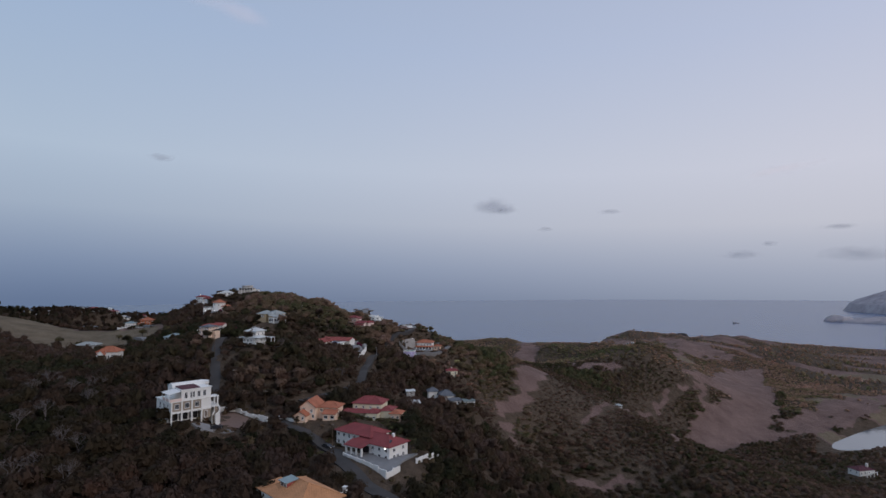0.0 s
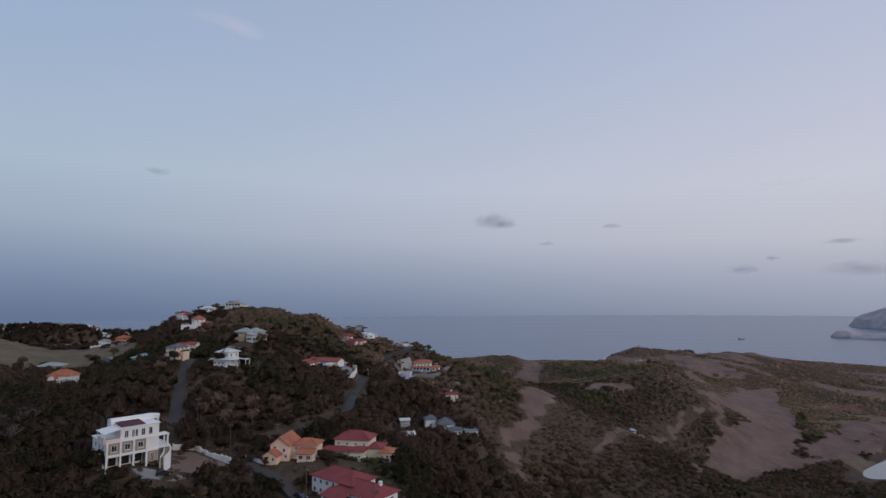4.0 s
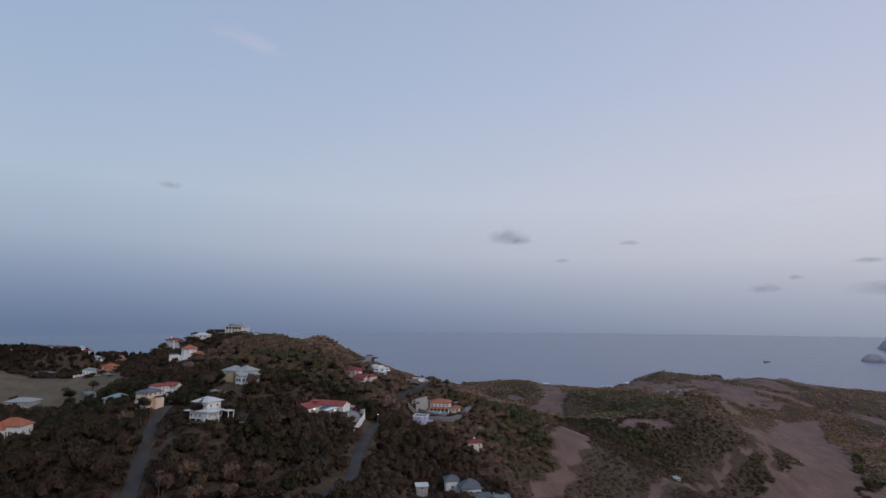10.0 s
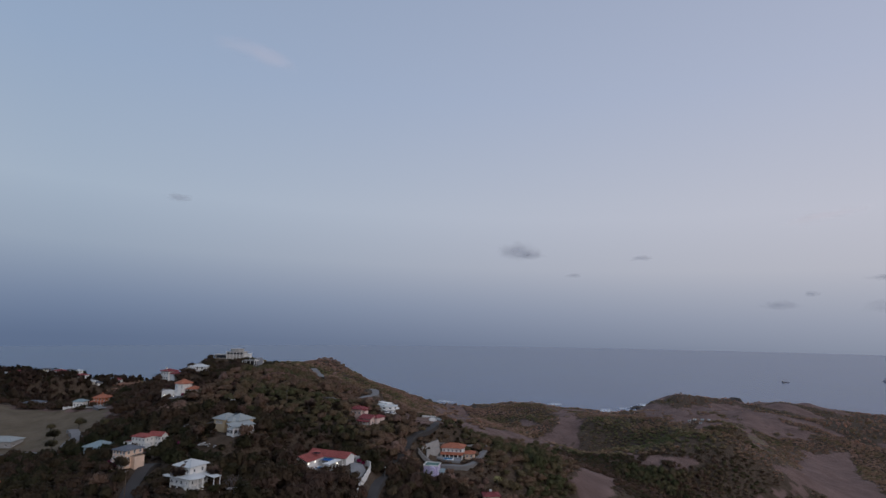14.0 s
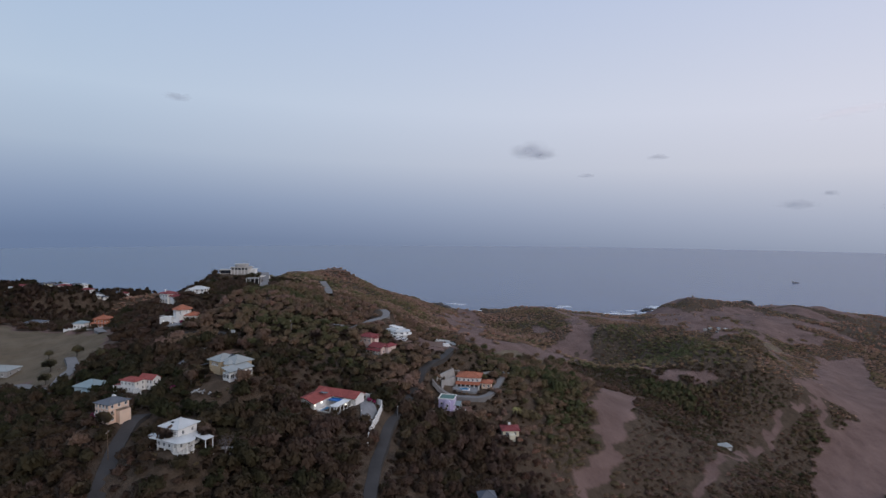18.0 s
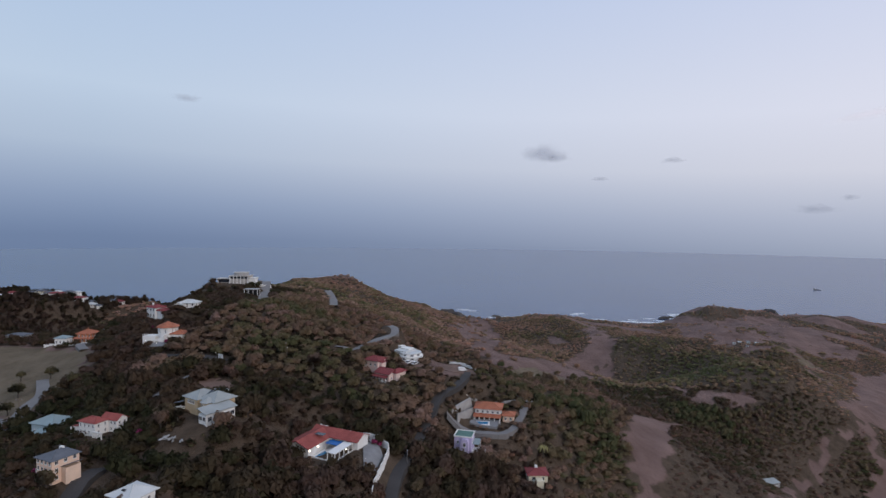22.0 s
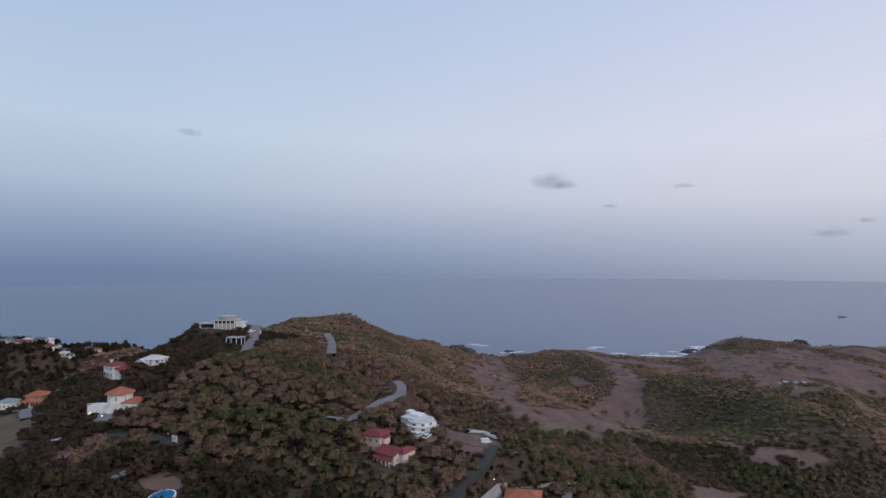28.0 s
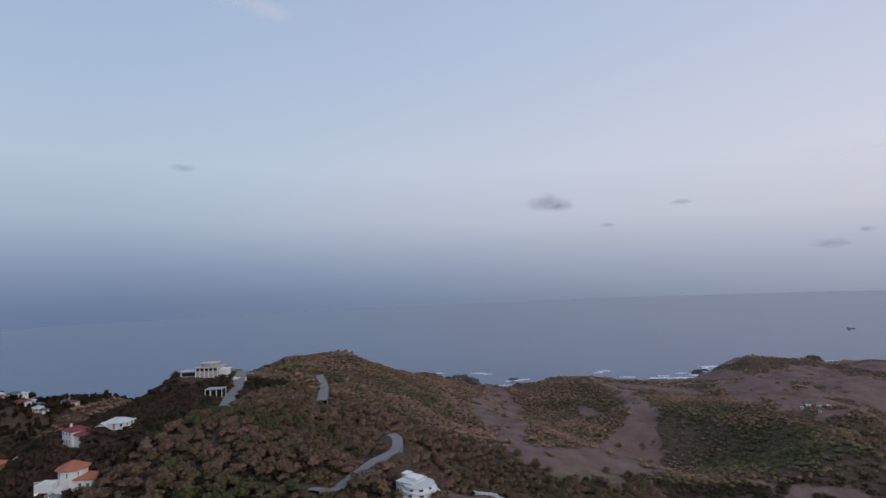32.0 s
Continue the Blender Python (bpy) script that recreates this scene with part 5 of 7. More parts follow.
posts(v, ((10.4, 3.8), (15, 3.8), (10.4, 7.2), (15, 7.2)), -0.1, 2.3, 0.08)
posts(v, [(16.2, -3 + i * 2.6) for i in range(5)] + [(19.2, -3 + i * 2.6) for i in range(5)], -0.1, 2.5, 0.14, name="pergola_post")
part("pergola_roof", boxes((15.9, 19.5, -3.2, 7.9, 2.5, 2.68)), M_WHITE, v)
window_row(v, "r", -3, 7.5, 19.76, -3.6, 4, 1.2, 1.8, "opening")
part("lower_terrace", boxes((19.8, 22.5, -3, 9, -6, -2.2)), M_WHITE, v)
for x, y in ((9.3, -3.5), (9.3, 1.0), (19.6, 3.0)):
    part("lamp", boxes((x - 0.15, x + 0.15, y - 0.15, y + 0.15, 1.9, 2.2)), M_LAMP, v, "lit wall lamp")
apron("driveway", [(-57, 328), (-51, 328), (-48, 322), (-49, 311), (-52, 312), (-54, 320)], M_PAVING, "grey concrete drive inside the white wall", 0.1)
free_wall([(-72, 334), (-64, 332), (-58, 330), (-54, 330), (-50, 329), (-47, 326), (-47, 318), (-48, 308), (-47.5, 301)], 2.0, M_WHITE, "tall white boundary wall stepping along the lane")

# lilac house with green roof
pad(-25, 350, 5)
v = house_on("lilac_house", "house", "lilac two-storey house with green roof and white terrace")
walls(v, 0, 7.5, 0, 7, 0, 6.6, M_LILAC)
slab_roof(v, -0.3, 7.8, -0.3, 7.3, 6.6, M_WHITE, 0.3)
part("roof_deck", boxes((0.2, 7.3, 0.2, 6.8, 6.81, 6.9)), M_TINGREEN, v, "green flat roof")
walls(v, 3.2, 6.4, -1.8, -0.01, 0, 5.4, M_LILAC)
bm = bmesh.new()
rr = [(4.8 + 1.6 * math.cos(a), -1.8, 5.4 + 1.1 * math.sin(a)) for a in (math.pi * i / 8 for i in range(9))]
prism(bm, rr, [(x, -0.02, z) for x, _, z in rr])
part("arched_gable", bm, M_LILAC, v)
window(v, "f", 4.8, -1.8, 3.6, 1.1, 1.5)
window(v, "f", 4.8, -1.8, 0.8, 1.6, 1.2)
window_row(v, "f", 0, 3.2, 0, 4.2, 1, 0.9, 1.1)
window_row(v, "l", 0, 7, 0, 4.2, 2, 0.9, 1.1)
window_row(v, "r", 0, 7, 7.5, 4.2, 2, 0.9, 1.1)
part("terrace", boxes((7.6, 13.5, -1, 5, -4, 1.6)), M_WHITE, v)
rail(v, ((7.8, -0.9), (13.4, -0.9), (13.4, 4.8)), 1.6)
lean_roof(v, 7.6, 10.5, 2, 6.5, 3.6, 4.4, M_TINBLUE, "terrace_roof")
posts(v, ((10.3, 2.2), (10.3, 6.2)), 1.6, 3.6, 0.1)
curved_wall(v, arc(8, 4, 8.0, -75, 10), -4, 0.4, 0.3, M_WHITE)

# orange-roofed villa with loggia and small pool
v = house_on("loggia_villa", "villa", "white two-storey villa with orange hipped roof and loggia")
walls(v, 0, 10.5, 2, 9.5, 0, 5.6, M_WHITE)
hip_roof(v, 0, 10.5, 2, 9.5, 5.6, 2.0, M_ORROOF, 0.8)
lean_roof(v, -0.6, 11, -0.8, 2.1, 2.5, 3.3, M_ORROOF, "loggia_roof")
posts(v, [(0 + i * 2.1, -0.4) for i in range(6)], -3, 2.5, 0.2, name="loggia_column")
# Near-black sheet stands for the shade behind the columns.
part("loggia_recess", boxes((0.3, 10.2, 1.9, 1.99, 0.1, 2.4)), M_DARK, v, "dark sheet painted as the loggia's shade")
part("loggia_floor", boxes((-0.5, 11, -0.8, 2, -4, 0.08)), M_PAVING, v)
storey_windows(v, 0, 10.5, 2, 9.5, [3.6], 5, 2, "flr", 0.9, 1.2)
walls(v, 11.5, 16, 2.5, 7.5, 0, 2.8, M_PEACH)
hip_roof(v, 11.5, 16, 2.5, 7.5, 2.8, 1.2, M_ORROOF)
window_row(v, "f", 11.6, 15.9, 2.5, 0.9, 2, 0.9, 1.2)
apron("pool_terrace", [(-22, 370), (-11, 370), (-10, 377), (-21, 377)], M_PAVING, "stone pool terrace before the orange-roofed villa", 0.9)
v = thing("swimming_pool", -18, 372.6, gz(-18, 372.6) + 1.1, 0, "small pale blue pool with white surround", "pool")
part("surround", boxes((-4, 4, -2, 2, -2.5, 0.12)), M_WHITE, v)
part("water", boxes((-3.4, 3.4, -1.4, 1.4, 0.124, 0.16)), M_POOL, v)
VILLA_DRIVE = [(-31, 366), (-25, 366.5), (-19, 366), (-13, 365.4), (-8.5, 366.8), (-4.3, 372.8), (-1.5, 382), (0.6, 391), (2.2, 400), (0, 407)]
strip("road", VILLA_DRIVE, 3.0, M_CONCRETE_ROAD, 0.25, "pale concrete drive curving below the villa", "drive")
for x, y in VILLA_DRIVE[:8]:
    pad(x, y, 3.0)
    pad(x, y - 4, 2.0)
v = thing("retaining_wall", -29.3, 369, gz(-29.3, 369), 65, "white concrete retaining wall with a sloping top above the villa", "wall")
bm = bmesh.new()
prism(bm, [(0, -0.6, -4), (19, -0.6, -6), (19, 0.6, -6), (0, 0.6, -4)], [(0, -0.2, 1.0), (16.5, -0.2, 0.9), (16.5, 0.5, 0.9), (0, 0.5, 1.0)])
part("slope", bm, M_CHALK, v)
bm = bmesh.new()
prism(bm, [(-0.3, -3.0, -5), (17, -3.0, -7), (17, -2.6, -7), (-0.3, -2.6, -5)], [(-0.3, -3.0, -0.6), (17, -3.0, -2.4), (17, -2.6, -2.4), (-0.3, -2.6, -0.6)])
part("footing", bm, M_CHALK, v, "low white kerb wall")
for u in (3, 8, 13):
    pad(-29.3 + u * 0.42 + 3, 369 + u * 0.9 - 3, 4.0)
free_wall([(-22, 392), (-14.5, 394.5), (-7.4, 396), (0, 400), (6.4, 405.8)], 0.8, M_GREYW, "low grey boundary wall behind the villa")

# small house with red roof in the trees
v = simple_house(0.5, 352, 85.4, 6, 7, 6, 2.8, M_CREAM, M_REDROOF, "small cream cottage with dark red hip roof", rise=1.3, nf=2, padr=5)
part("chimney", boxes((3, 4, 4, 5, 2.6, 4.6)), M_WHITE, v)
walls(v, 2.5, 5, -3, -0.01, 0, 2.0, M_CREAM)

# white villa with rounded terraces
v = house_on("round_villa", "villa", "white flat-roofed villa with stacked rounded terraces")
walls(v, 0, 7, 2, 10, 0, 6.6, M_WHITE)
part("roof_deck", boxes((-0.2, 7.2, 1.8, 10.2, 6.6, 6.85)), M_TIN, v)
walls(v, -1.6, 0.6, 7.0, 9.8, 0, 8.0, M_WHITE)
slab_roof(v, -1.8, 0.8, 6.8, 10, 8.0, M_WHITE, 0.25)
for z, r, wall_r in ((0.0, 7.0, 5.6), (2.9, 6.0, 4.9)):
    bm = bmesh.new()
    prism(bm, ngon(7.6, 5.0, z - (4 if z == 0 else 0.1), r, 28), ngon(7.6, 5.0, z + 0.75, r, 28))
    part("round_terrace", bm, M_WHITE, v)
    bm = bmesh.new()
    prism(bm, ngon(7.6, 5.0, z + 0.75, wall_r, 24), ngon(7.6, 5.0, z + 2.8, wall_r, 24))
    part("round_wall", bm, M_WHITE, v)
    for a in (-84, -44, -4):
        w0 = window(v, "f", 0, 0, 0, 1.5, 1.5)
        w0.matrix_basis = pose(7.6 + (wall_r - 0.02) * math.cos(radians(a)), 5.0 + (wall_r - 0.02) * math.sin(radians(a)), z + 0.95, 0, 0, a + 90)
bm = bmesh.new()
prism(bm, ngon(7.4, 5.2, 5.7, 5.3, 28), ngon(7.4, 5.2, 6.0, 5.3, 28))
part("round_roof", bm, M_TIN, v, "pale green-white flat round roof")
part("roof_house", boxes((1.0, 6.0, 5.5, 9.6, 6.854, 7.9)), M_WHITE, v)
window_row(v, "f", 0, 4, 2, 4.4, 2, 0.9, 1.2)
window_row(v, "f", 0, 3, 2, 1.4, 2, 0.9, 1.2)
bm = bmesh.new()
prism(bm, ngon(14.5, -1.0, -4, 1.5, 16), ngon(14.5, -1.0, 0.8, 1.5, 16))
part("water_tank", bm, M_WHITE, v, "white round water tank")
part("terrace_wall", boxes((9, 14, -1.5, -1.1, -4, 0.2)), M_WHITE, v)
apron("forecourt", [(-41, 409), (-33, 414), (-22, 413), (-20, 406), (-31, 402)], M_DIRT, "bare earth parking yard beside the white villa", 0.1)
free_wall([(-34, 420), (-28.3, 418.6), (-20.8, 414.3)], 0.7, M_WHITE, "white wall along the hill crest")

# twin pink houses with crimson roofs
pad(-60, 371, 6)
v = house_on("crimson_upper", "house", "pale pink house with crimson hipped roof", "twin crimson-roofed houses")
walls(v, 0, 8, 0, 7, 0, 3.6, M_PINK)
hip_roof(v, 0, 8, 0, 7, 3.6, 1.9, M_REDROOF, 0.8)
storey_windows(v, 0, 8, 0, 7, [1.0], 3, 2, "flr", 1.0, 1.2)
part("porch_recess", boxes((8.01, 9.6, 1, 5, 0, 2.8)), M_PINK, v)
lean_roof(v, 7.9, 10.2, 0.6, 5.4, 3.2, 2.8, M_REDROOF, "porch_roof", "", "x")
v = house_on("crimson_lower", "house", "pale pink house with crimson roof and columned porch", "twin crimson-roofed houses")
walls(v, 0, 8.5, 1, 9, 0, 4.2, M_PINK)
gable_roof(v, 0, 8.5, 1, 9, 4.2, 1.8, M_REDROOF, M_PINK)
walls(v, 6.5, 10.5, 4, 11, 0, 4.4, M_PINK)
hip_roof(v, 6.5, 10.5, 4, 11, 4.4, 1.6, M_REDROOF)
storey_windows(v, 0, 8.5, 1, 9, [1.2], 3, 2, "flr", 1.0, 1.2)
posts(v, [(0.3 + i * 1.9, -0.8) for i in range(5)], -3, 2.5, 0.15, name="porch_column")
lean_roof(v, -0.3, 8.4, -1.2, 1.2, 2.5, 3.3, M_REDROOF, "porch_roof")
rail(v, ((0.3, -0.8), (7.9, -0.8)), 0.0)
apron("parking", [(-54, 394), (-47, 391), (-44, 401), (-51, 404)], M_DIRT, "brown earth parking yard", 0.1)

# white villa with two orange hip roofs and a tall chimney
v = house_on("tower_villa", "villa", "white villa with orange octagonal roof and outside stair")
bm = bmesh.new()
prism(bm, ngon(5, 6, -3, 4.2, 8, 0.39), ngon(5, 6, 6.4, 4.2, 8, 0.39))
part("tower", bm, M_WHITE, v)
cone_roof(v, 5, 6, 6.4, 5.2, 2.4, 8, M_ORROOF)
walls(v, 8, 13.5, 2.5, 8.5, 0, 3.4, M_WHITE)
hip_roof(v, 8, 13.5, 2.5, 8.5, 3.4, 1.6, M_ORROOF)
for a in (-120, -75, -30, 15):
    w0 = window(v, "f", 5, 1.8, 3.6, 1.3, 1.8)
    w0.matrix_basis = pose(5 + 3.9 * math.cos(radians(a)), 6 + 3.9 * math.sin(radians(a)), 3.9, 0, 0, a + 90)
window_row(v, "f", 8.2, 13.2, 2.5, 1.0, 2, 1.1, 1.4)
part("terrace", boxes((-4.5, 1.2, 1.5, 6.5, -3, 2.6)), M_WHITE, v)
rail(v, ((-4.4, 1.6), (1.0, 1.6)), 2.6)
for i in range(9):
    part("stair_tread", boxes((0.5 + i * 0.6, 1.12 + i * 0.6, -0.6, 0.9, -2, 0.2 + i * 0.36)), M_WHITE, v)
part("stair_wall", boxes((6.0, 6.3, -0.6, 2.2, -2, 3.6)), M_WHITE, v)
for x, y, z in ((-2, -1.5, 0.6), (-1.4, -1.6, 1.1), (4.4, -4.5, 0.5), (2.6, -5, 0.5)):
    part("lamp", boxes((x, x + 0.16, y, y + 0.16, z, z + 0.16)), M_LAMP, v, "lit garden lamp")
apron("courtyard", [(-166, 380), (-158, 380), (-156, 386), (-165, 387)], M_PAVING, "grey paved court before the villa", 0.1)
v = thing("gazebo", -178, 388, gz(-178, 388), 0, "small garden gazebo with verdigris pointed roof", "gazebo")
cone_roof(v, 0, 0, 2.4, 1.7, 1.3, 8, M_TINBLUE)
posts(v, [(1.3 * math.cos(a), 1.3 * math.sin(a)) for a in (0.3, 1.87, 3.44, 5.0)], -1.5, 2.4, 0.09)

v = simple_house(-191, 417, 130.4, 14, 8, 7, 5.6, M_WHITE, M_REDROOF, "white two-storey house with dusky red hip roof", rise=1.5, floors=2, nf=3, ns=2, key="dusky_house")
walls(v, 8.1, 13, 1, 7, 0, 4.2, M_WHITE)
hip_roof(v, 8.1, 13, 1, 7, 4.2, 1.4, M_REDROOF)
part("chimney", boxes((2, 2.7, 2, 2.7, 5.6, 8.0)), M_WHITE, v)
v = simple_house(-176, 424.5, 136.4, 8, 8.5, 6, 2.2, M_WHITE, M_TIN, "low white house with pale grey hip roof", rise=1.7, key="grey_house")
gable_roof(v, -1.5, 2.2, -1.5, 3, 1.6, 1.2, M_TIN, M_WHITE, "y")
v = house_on("orange_house", "house", "orange two-storey house with orange tiled hip roofs")
walls(v, 1, 10, 2, 10, 0, 5.2, M_ORANGEW)
hip_roof(v, 1, 10, 2, 10, 5.2, 2.2, M_ORROOF, 0.8)
part("finial", boxes((5.3, 5.7, 5.8, 6.2, 7.2, 8.4)), M_ORROOF, v)
lean_roof(v, -0.5, 11, -0.6, 2.2, 2.5, 3.2, M_ORROOF, "porch_roof")
posts(v, [(0 + i * 2.6, -0.3) for i in range(5)], -2, 2.5, 0.15, M_PEACH, "porch_column")
storey_windows(v, 1, 10, 2, 10, [0.8, 3.4], 4, 3, "fr", 1.0, 1.3)
simple_house(-271, 452, 110.6, 10, 7, 6, 3.6, M_WHITE, M_TINBLUE, "small white house with verdigris hip roof", rise=1.6, key="verdigris_house")
free_wall([(-263, 436), (-251, 437), (-239, 438)], 0.9, M_WHITE, "low white garden wall")
v = simple_house(-192, 384, 115.6, -14, 8, 6, 2.4, M_GREYW, M_TIN, "shed with one broad pale metal roof slope", "lean", 2.2, nf=2, ns=1, key="shed")
simple_house(-313, 464, gz(-308, 466), 4, 11, 7, 2.4, M_GREYW, M_TINGREY, "low grey house with weathered dark roof by the field", rise=1.4)

# white modernist house on the hilltop, and its pavilion
v = house_on("hilltop_house", "villa", "pale stone-coloured hilltop house with flat roofs and glazed drum")
walls(v, 0, 8, 2, 9, 0, 3.0, M_STONEW)
slab_roof(v, -1, 8.4, 1, 9.4, 3.0, M_STONEW, 0)
walls(v, 8.1, 20, 1, 10, 0, 5.0, M_STONEW)
slab_roof(v, 7.6, 21, 0, 10.6, 5.0, M_STONEW, 0)
part("window_band", boxes((8.6, 19.4, 0.93, 0.99, 3.3, 4.6)), M_GLASS, v)
part("window_band", boxes((0.5, 7.5, 1.93, 1.99, 0.6, 2.6)), M_GLASS, v)
bm = bmesh.new()
prism(bm, ngon(14, 6, 5.2, 4.6, 16), ngon(14, 6, 7.0, 4.6, 16))
part("drum", bm, M_GREYW, v)
bm = bmesh.new()
prism(bm, ngon(14, 6, 7.0, 5.0, 16), ngon(14, 6, 7.3, 5.0, 16))
part("drum_roof", bm, M_STONEW, v)
posts(v, [(8.4 + i * 2.3, 0.3) for i in range(6)], -3, 5.0, 0.18, name="column")
walls(v, 20.1, 24, 2, 8, 0, 3.4, M_WHITE)
slab_roof(v, 20, 24.4, 1.6, 8.4, 3.4, M_WHITE, 0.2)
free_wall([(-186, 538), (-181, 541), (-178, 548)], 1.6, M_WHITE, "white gate wall by the hilltop lane")
v = thing("pavilion", -171, 487, 134.4, 8, "open dark pavilion with flat grey roof", "pavilion")
plot(-171, 486, 8, 9, 7, 6)
slab_roof(v, 0, 9, 0, 6.5, 4.0, M_GREYW, 0)
posts(v, ((0.4, 0.4), (3.1, 0.4), (5.9, 0.4), (8.6, 0.4), (0.4, 6.1), (8.6, 6.1)), -2, 4.0, 0.14)
part("inner_wall", boxes((2.5, 8.2, 2.5, 6.0, -2, 3.2)), M_DARK, v, "dark inner wall")

# cottage cluster in the hollow
v = simple_house(-3, 292, 81.2, 10, 8, 7, 3.2, M_WHITE, M_TINGREY, "white cottage with dark pyramid roof", rise=2.8, nf=3, group="cottages in the hollow")
simple_house(2.5, 286, 80.6, 10, 6, 5, 2.6, M_WHITE, M_TINGREY, "white cottage with low dark hip roof", rise=1.2, nf=2, group="cottages in the hollow")
simple_house(9.5, 289, 79.8, 6, 6, 5, 2.4, M_WHITE, M_TINBLUE, "small white outbuilding with blue-grey flat roof", "flat", nf=2, group="cottages in the hollow")
simple_house(-9, 297, 82, 10, 5, 5, 3.8, M_WHITE, M_TINGREY, "narrow white cottage with steep grey roof", rise=2, nf=1, group="cottages in the hollow")
simple_house(-18.5, 259.5, 85.2, 14, 7, 4, 2.4, M_GREYW, M_TIN, "low shed with pale tin roof slope", "lean", 0.7, nf=2)
simple_house(-19, 275, 88, 10, 4, 3, 2.2, M_GREYW, M_TIN, "small hut with pale flat tin roof", "lean", 0.4, nf=1, ns=1)
v = simple_house(290, 396, 6.6, 12, 13, 9, 3.4, M_WHITE, M_MAROON, "white bungalow with brown hip roof by the lagoon", rise=1.6, nf=4)
part("terrace_beam", boxes((3, 12, -3, -2.6, 2.4, 2.8)), M_WHITE, v)
posts(v, ((3.2, -2.8), (6, -2.8), (9, -2.8), (11.8, -2.8)), -1.5, 2.4, 0.2)
part("chimney", boxes((12.2, 13.4, 5, 6.2, 3, 6.2)), M_WHITE, v)
simple_house(137, 456, 40.2, 20, 8, 4, 2.2, M_GREYW, M_TINMID, "derelict grey shed in the scrub", "lean", 0.8, nf=2, ns=1)

# far ridge houses over the sea
far_kinds = ((9, 7, 3.4, M_WHITE, M_TIN), (11, 8, 4.2, M_WHITE, M_REDROOF), (8, 7, 5.2, M_CREAM, M_TINGREY), (12, 8, 3.6, M_WHITE, M_TINGREY))
far_names = ("white far house with pale tin roof", "white far house with dark red roof", "cream two-storey far house with dark roof", "long white far house with grey roof")
for i in range(34):
    k = (i * 7 + i // 5) % 4
    w, d, h, wm, rm = far_kinds[k]
    grow = random.uniform(0.55, 0.95)
    w, d, h = w * grow, d * grow, h * grow
    x = -462 + i * 3.7 + random.uniform(-3, 3)
    y = 562 + 0.12 * (x + 462) + random.uniform(-6, 24)
    simple_house(x, y, gz(x + w / 2, y) + 0.2, random.uniform(-25, 30), w, d, h, wm, rm, far_names[k], rise=1.3, floors=2 if h > 3.6 else 1, nf=2, ns=1, padr=max(w, d) * 0.75, group="houses on the far ridge")

# hut yard on the brown hill
for i in range(16):
    x, y = 240 + i * 5.0 + random.uniform(-4, 4), 735 + i * 3 + random.uniform(-14, 14)
    simple_house(x, y, gz(x, y), random.uniform(-40, 40), random.uniform(1.8, 3.4), 2.0, 1.6, (M_GREYW, M_WHITE, M_GREYW)[i % 3], (M_TINMID, M_TINGREY, M_TIN)[i % 3], ("grey work hut with tin roof", "white work hut with dark roof", "grey work hut with pale tin roof")[i % 3], "lean", 0.4, nf=1, ns=1, name="hut", group="huts in the yard")


# ---- vegetation ----


def leaf_mat(name, k):
    """Dry-season leaf: from olive to grey-brown and rust by the tree; k scales the ramp, shade and haze included."""
    m = bpy.data.materials.new(name)
    m.use_nodes = True
    t = m.node_tree
    b = t.nodes["Principled BSDF"]
    b.inputs["Roughness"].default_value = 0.8
    b.inputs["Specular IOR Level"].default_value = 0.15
    at = t.nodes.new("ShaderNodeAttribute")
    at.attribute_name = "tint"
    r = t.nodes.new("ShaderNodeValToRGB")
    cols = ((0.0, (0.060, 0.061, 0.028)), (0.28, (0.094, 0.073, 0.040)), (0.5, (0.127, 0.083, 0.054)), (0.7, (0.147, 0.093, 0.067)), (0.86, (0.164, 0.107, 0.085)), (1.0, (0.182, 0.101, 0.069)))
    for i, (p, c) in enumerate(cols):
        e = r.color_ramp.elements[i] if i < 2 else r.color_ramp.elements.new(p)
        e.position, e.color = p, (*(v * k for v in c), 1)
    t.links.new(at.outputs["Fac"], r.inputs["Fac"])
    g = t.nodes.new("ShaderNodeNewGeometry")
    mr = t.nodes.new("ShaderNodeMapRange")
    mr.inputs["To Min"].default_value, mr.inputs["To Max"].default_value = 0.9, 1.1
    t.links.new(g.outputs["Random Per Island"], mr.inputs["Value"])
    hs = t.nodes.new("ShaderNodeHueSaturation")
    t.links.new(mr.outputs["Result"], hs.inputs["Value"])
    t.links.new(r.outputs["Color"], hs.inputs["Color"])
    t.links.new(hs.outputs["Color"], b.inputs["Base Color"])
    cn = t.nodes.new("ShaderNodeAttribute")
    cn.attribute_name = "spray"
    t.links.new(cn.outputs["Vector"], b.inputs["Normal"])
    thin = t.nodes.new("ShaderNodeBsdfTranslucent")
    t.links.new(hs.outputs["Color"], thin.inputs["Color"])
    mix = t.nodes.new("ShaderNodeMixShader")
    mix.inputs["Fac"].default_value = 0.42
    t.links.new(b.outputs[0], mix.inputs[1])
    t.links.new(thin.outputs[0], mix.inputs[2])
    t.links.new(mix.outputs[0], t.nodes["Material Output"].inputs["Surface"])
    return m


# One leaf ramp scaled by stand; DARK paints shade, HILL and PALE distance haze.
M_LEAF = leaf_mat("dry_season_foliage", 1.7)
M_LEAFDARK = leaf_mat("shade_darkened_foliage", 0.60)
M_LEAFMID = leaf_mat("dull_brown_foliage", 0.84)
M_LEAFHILL = leaf_mat("haze_lifted_hill_foliage", 2.05)
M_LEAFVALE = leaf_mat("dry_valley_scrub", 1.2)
M_LEAFPALE = leaf_mat("haze_paled_scrub", 3.2)
rng = np.random.default_rng(7)


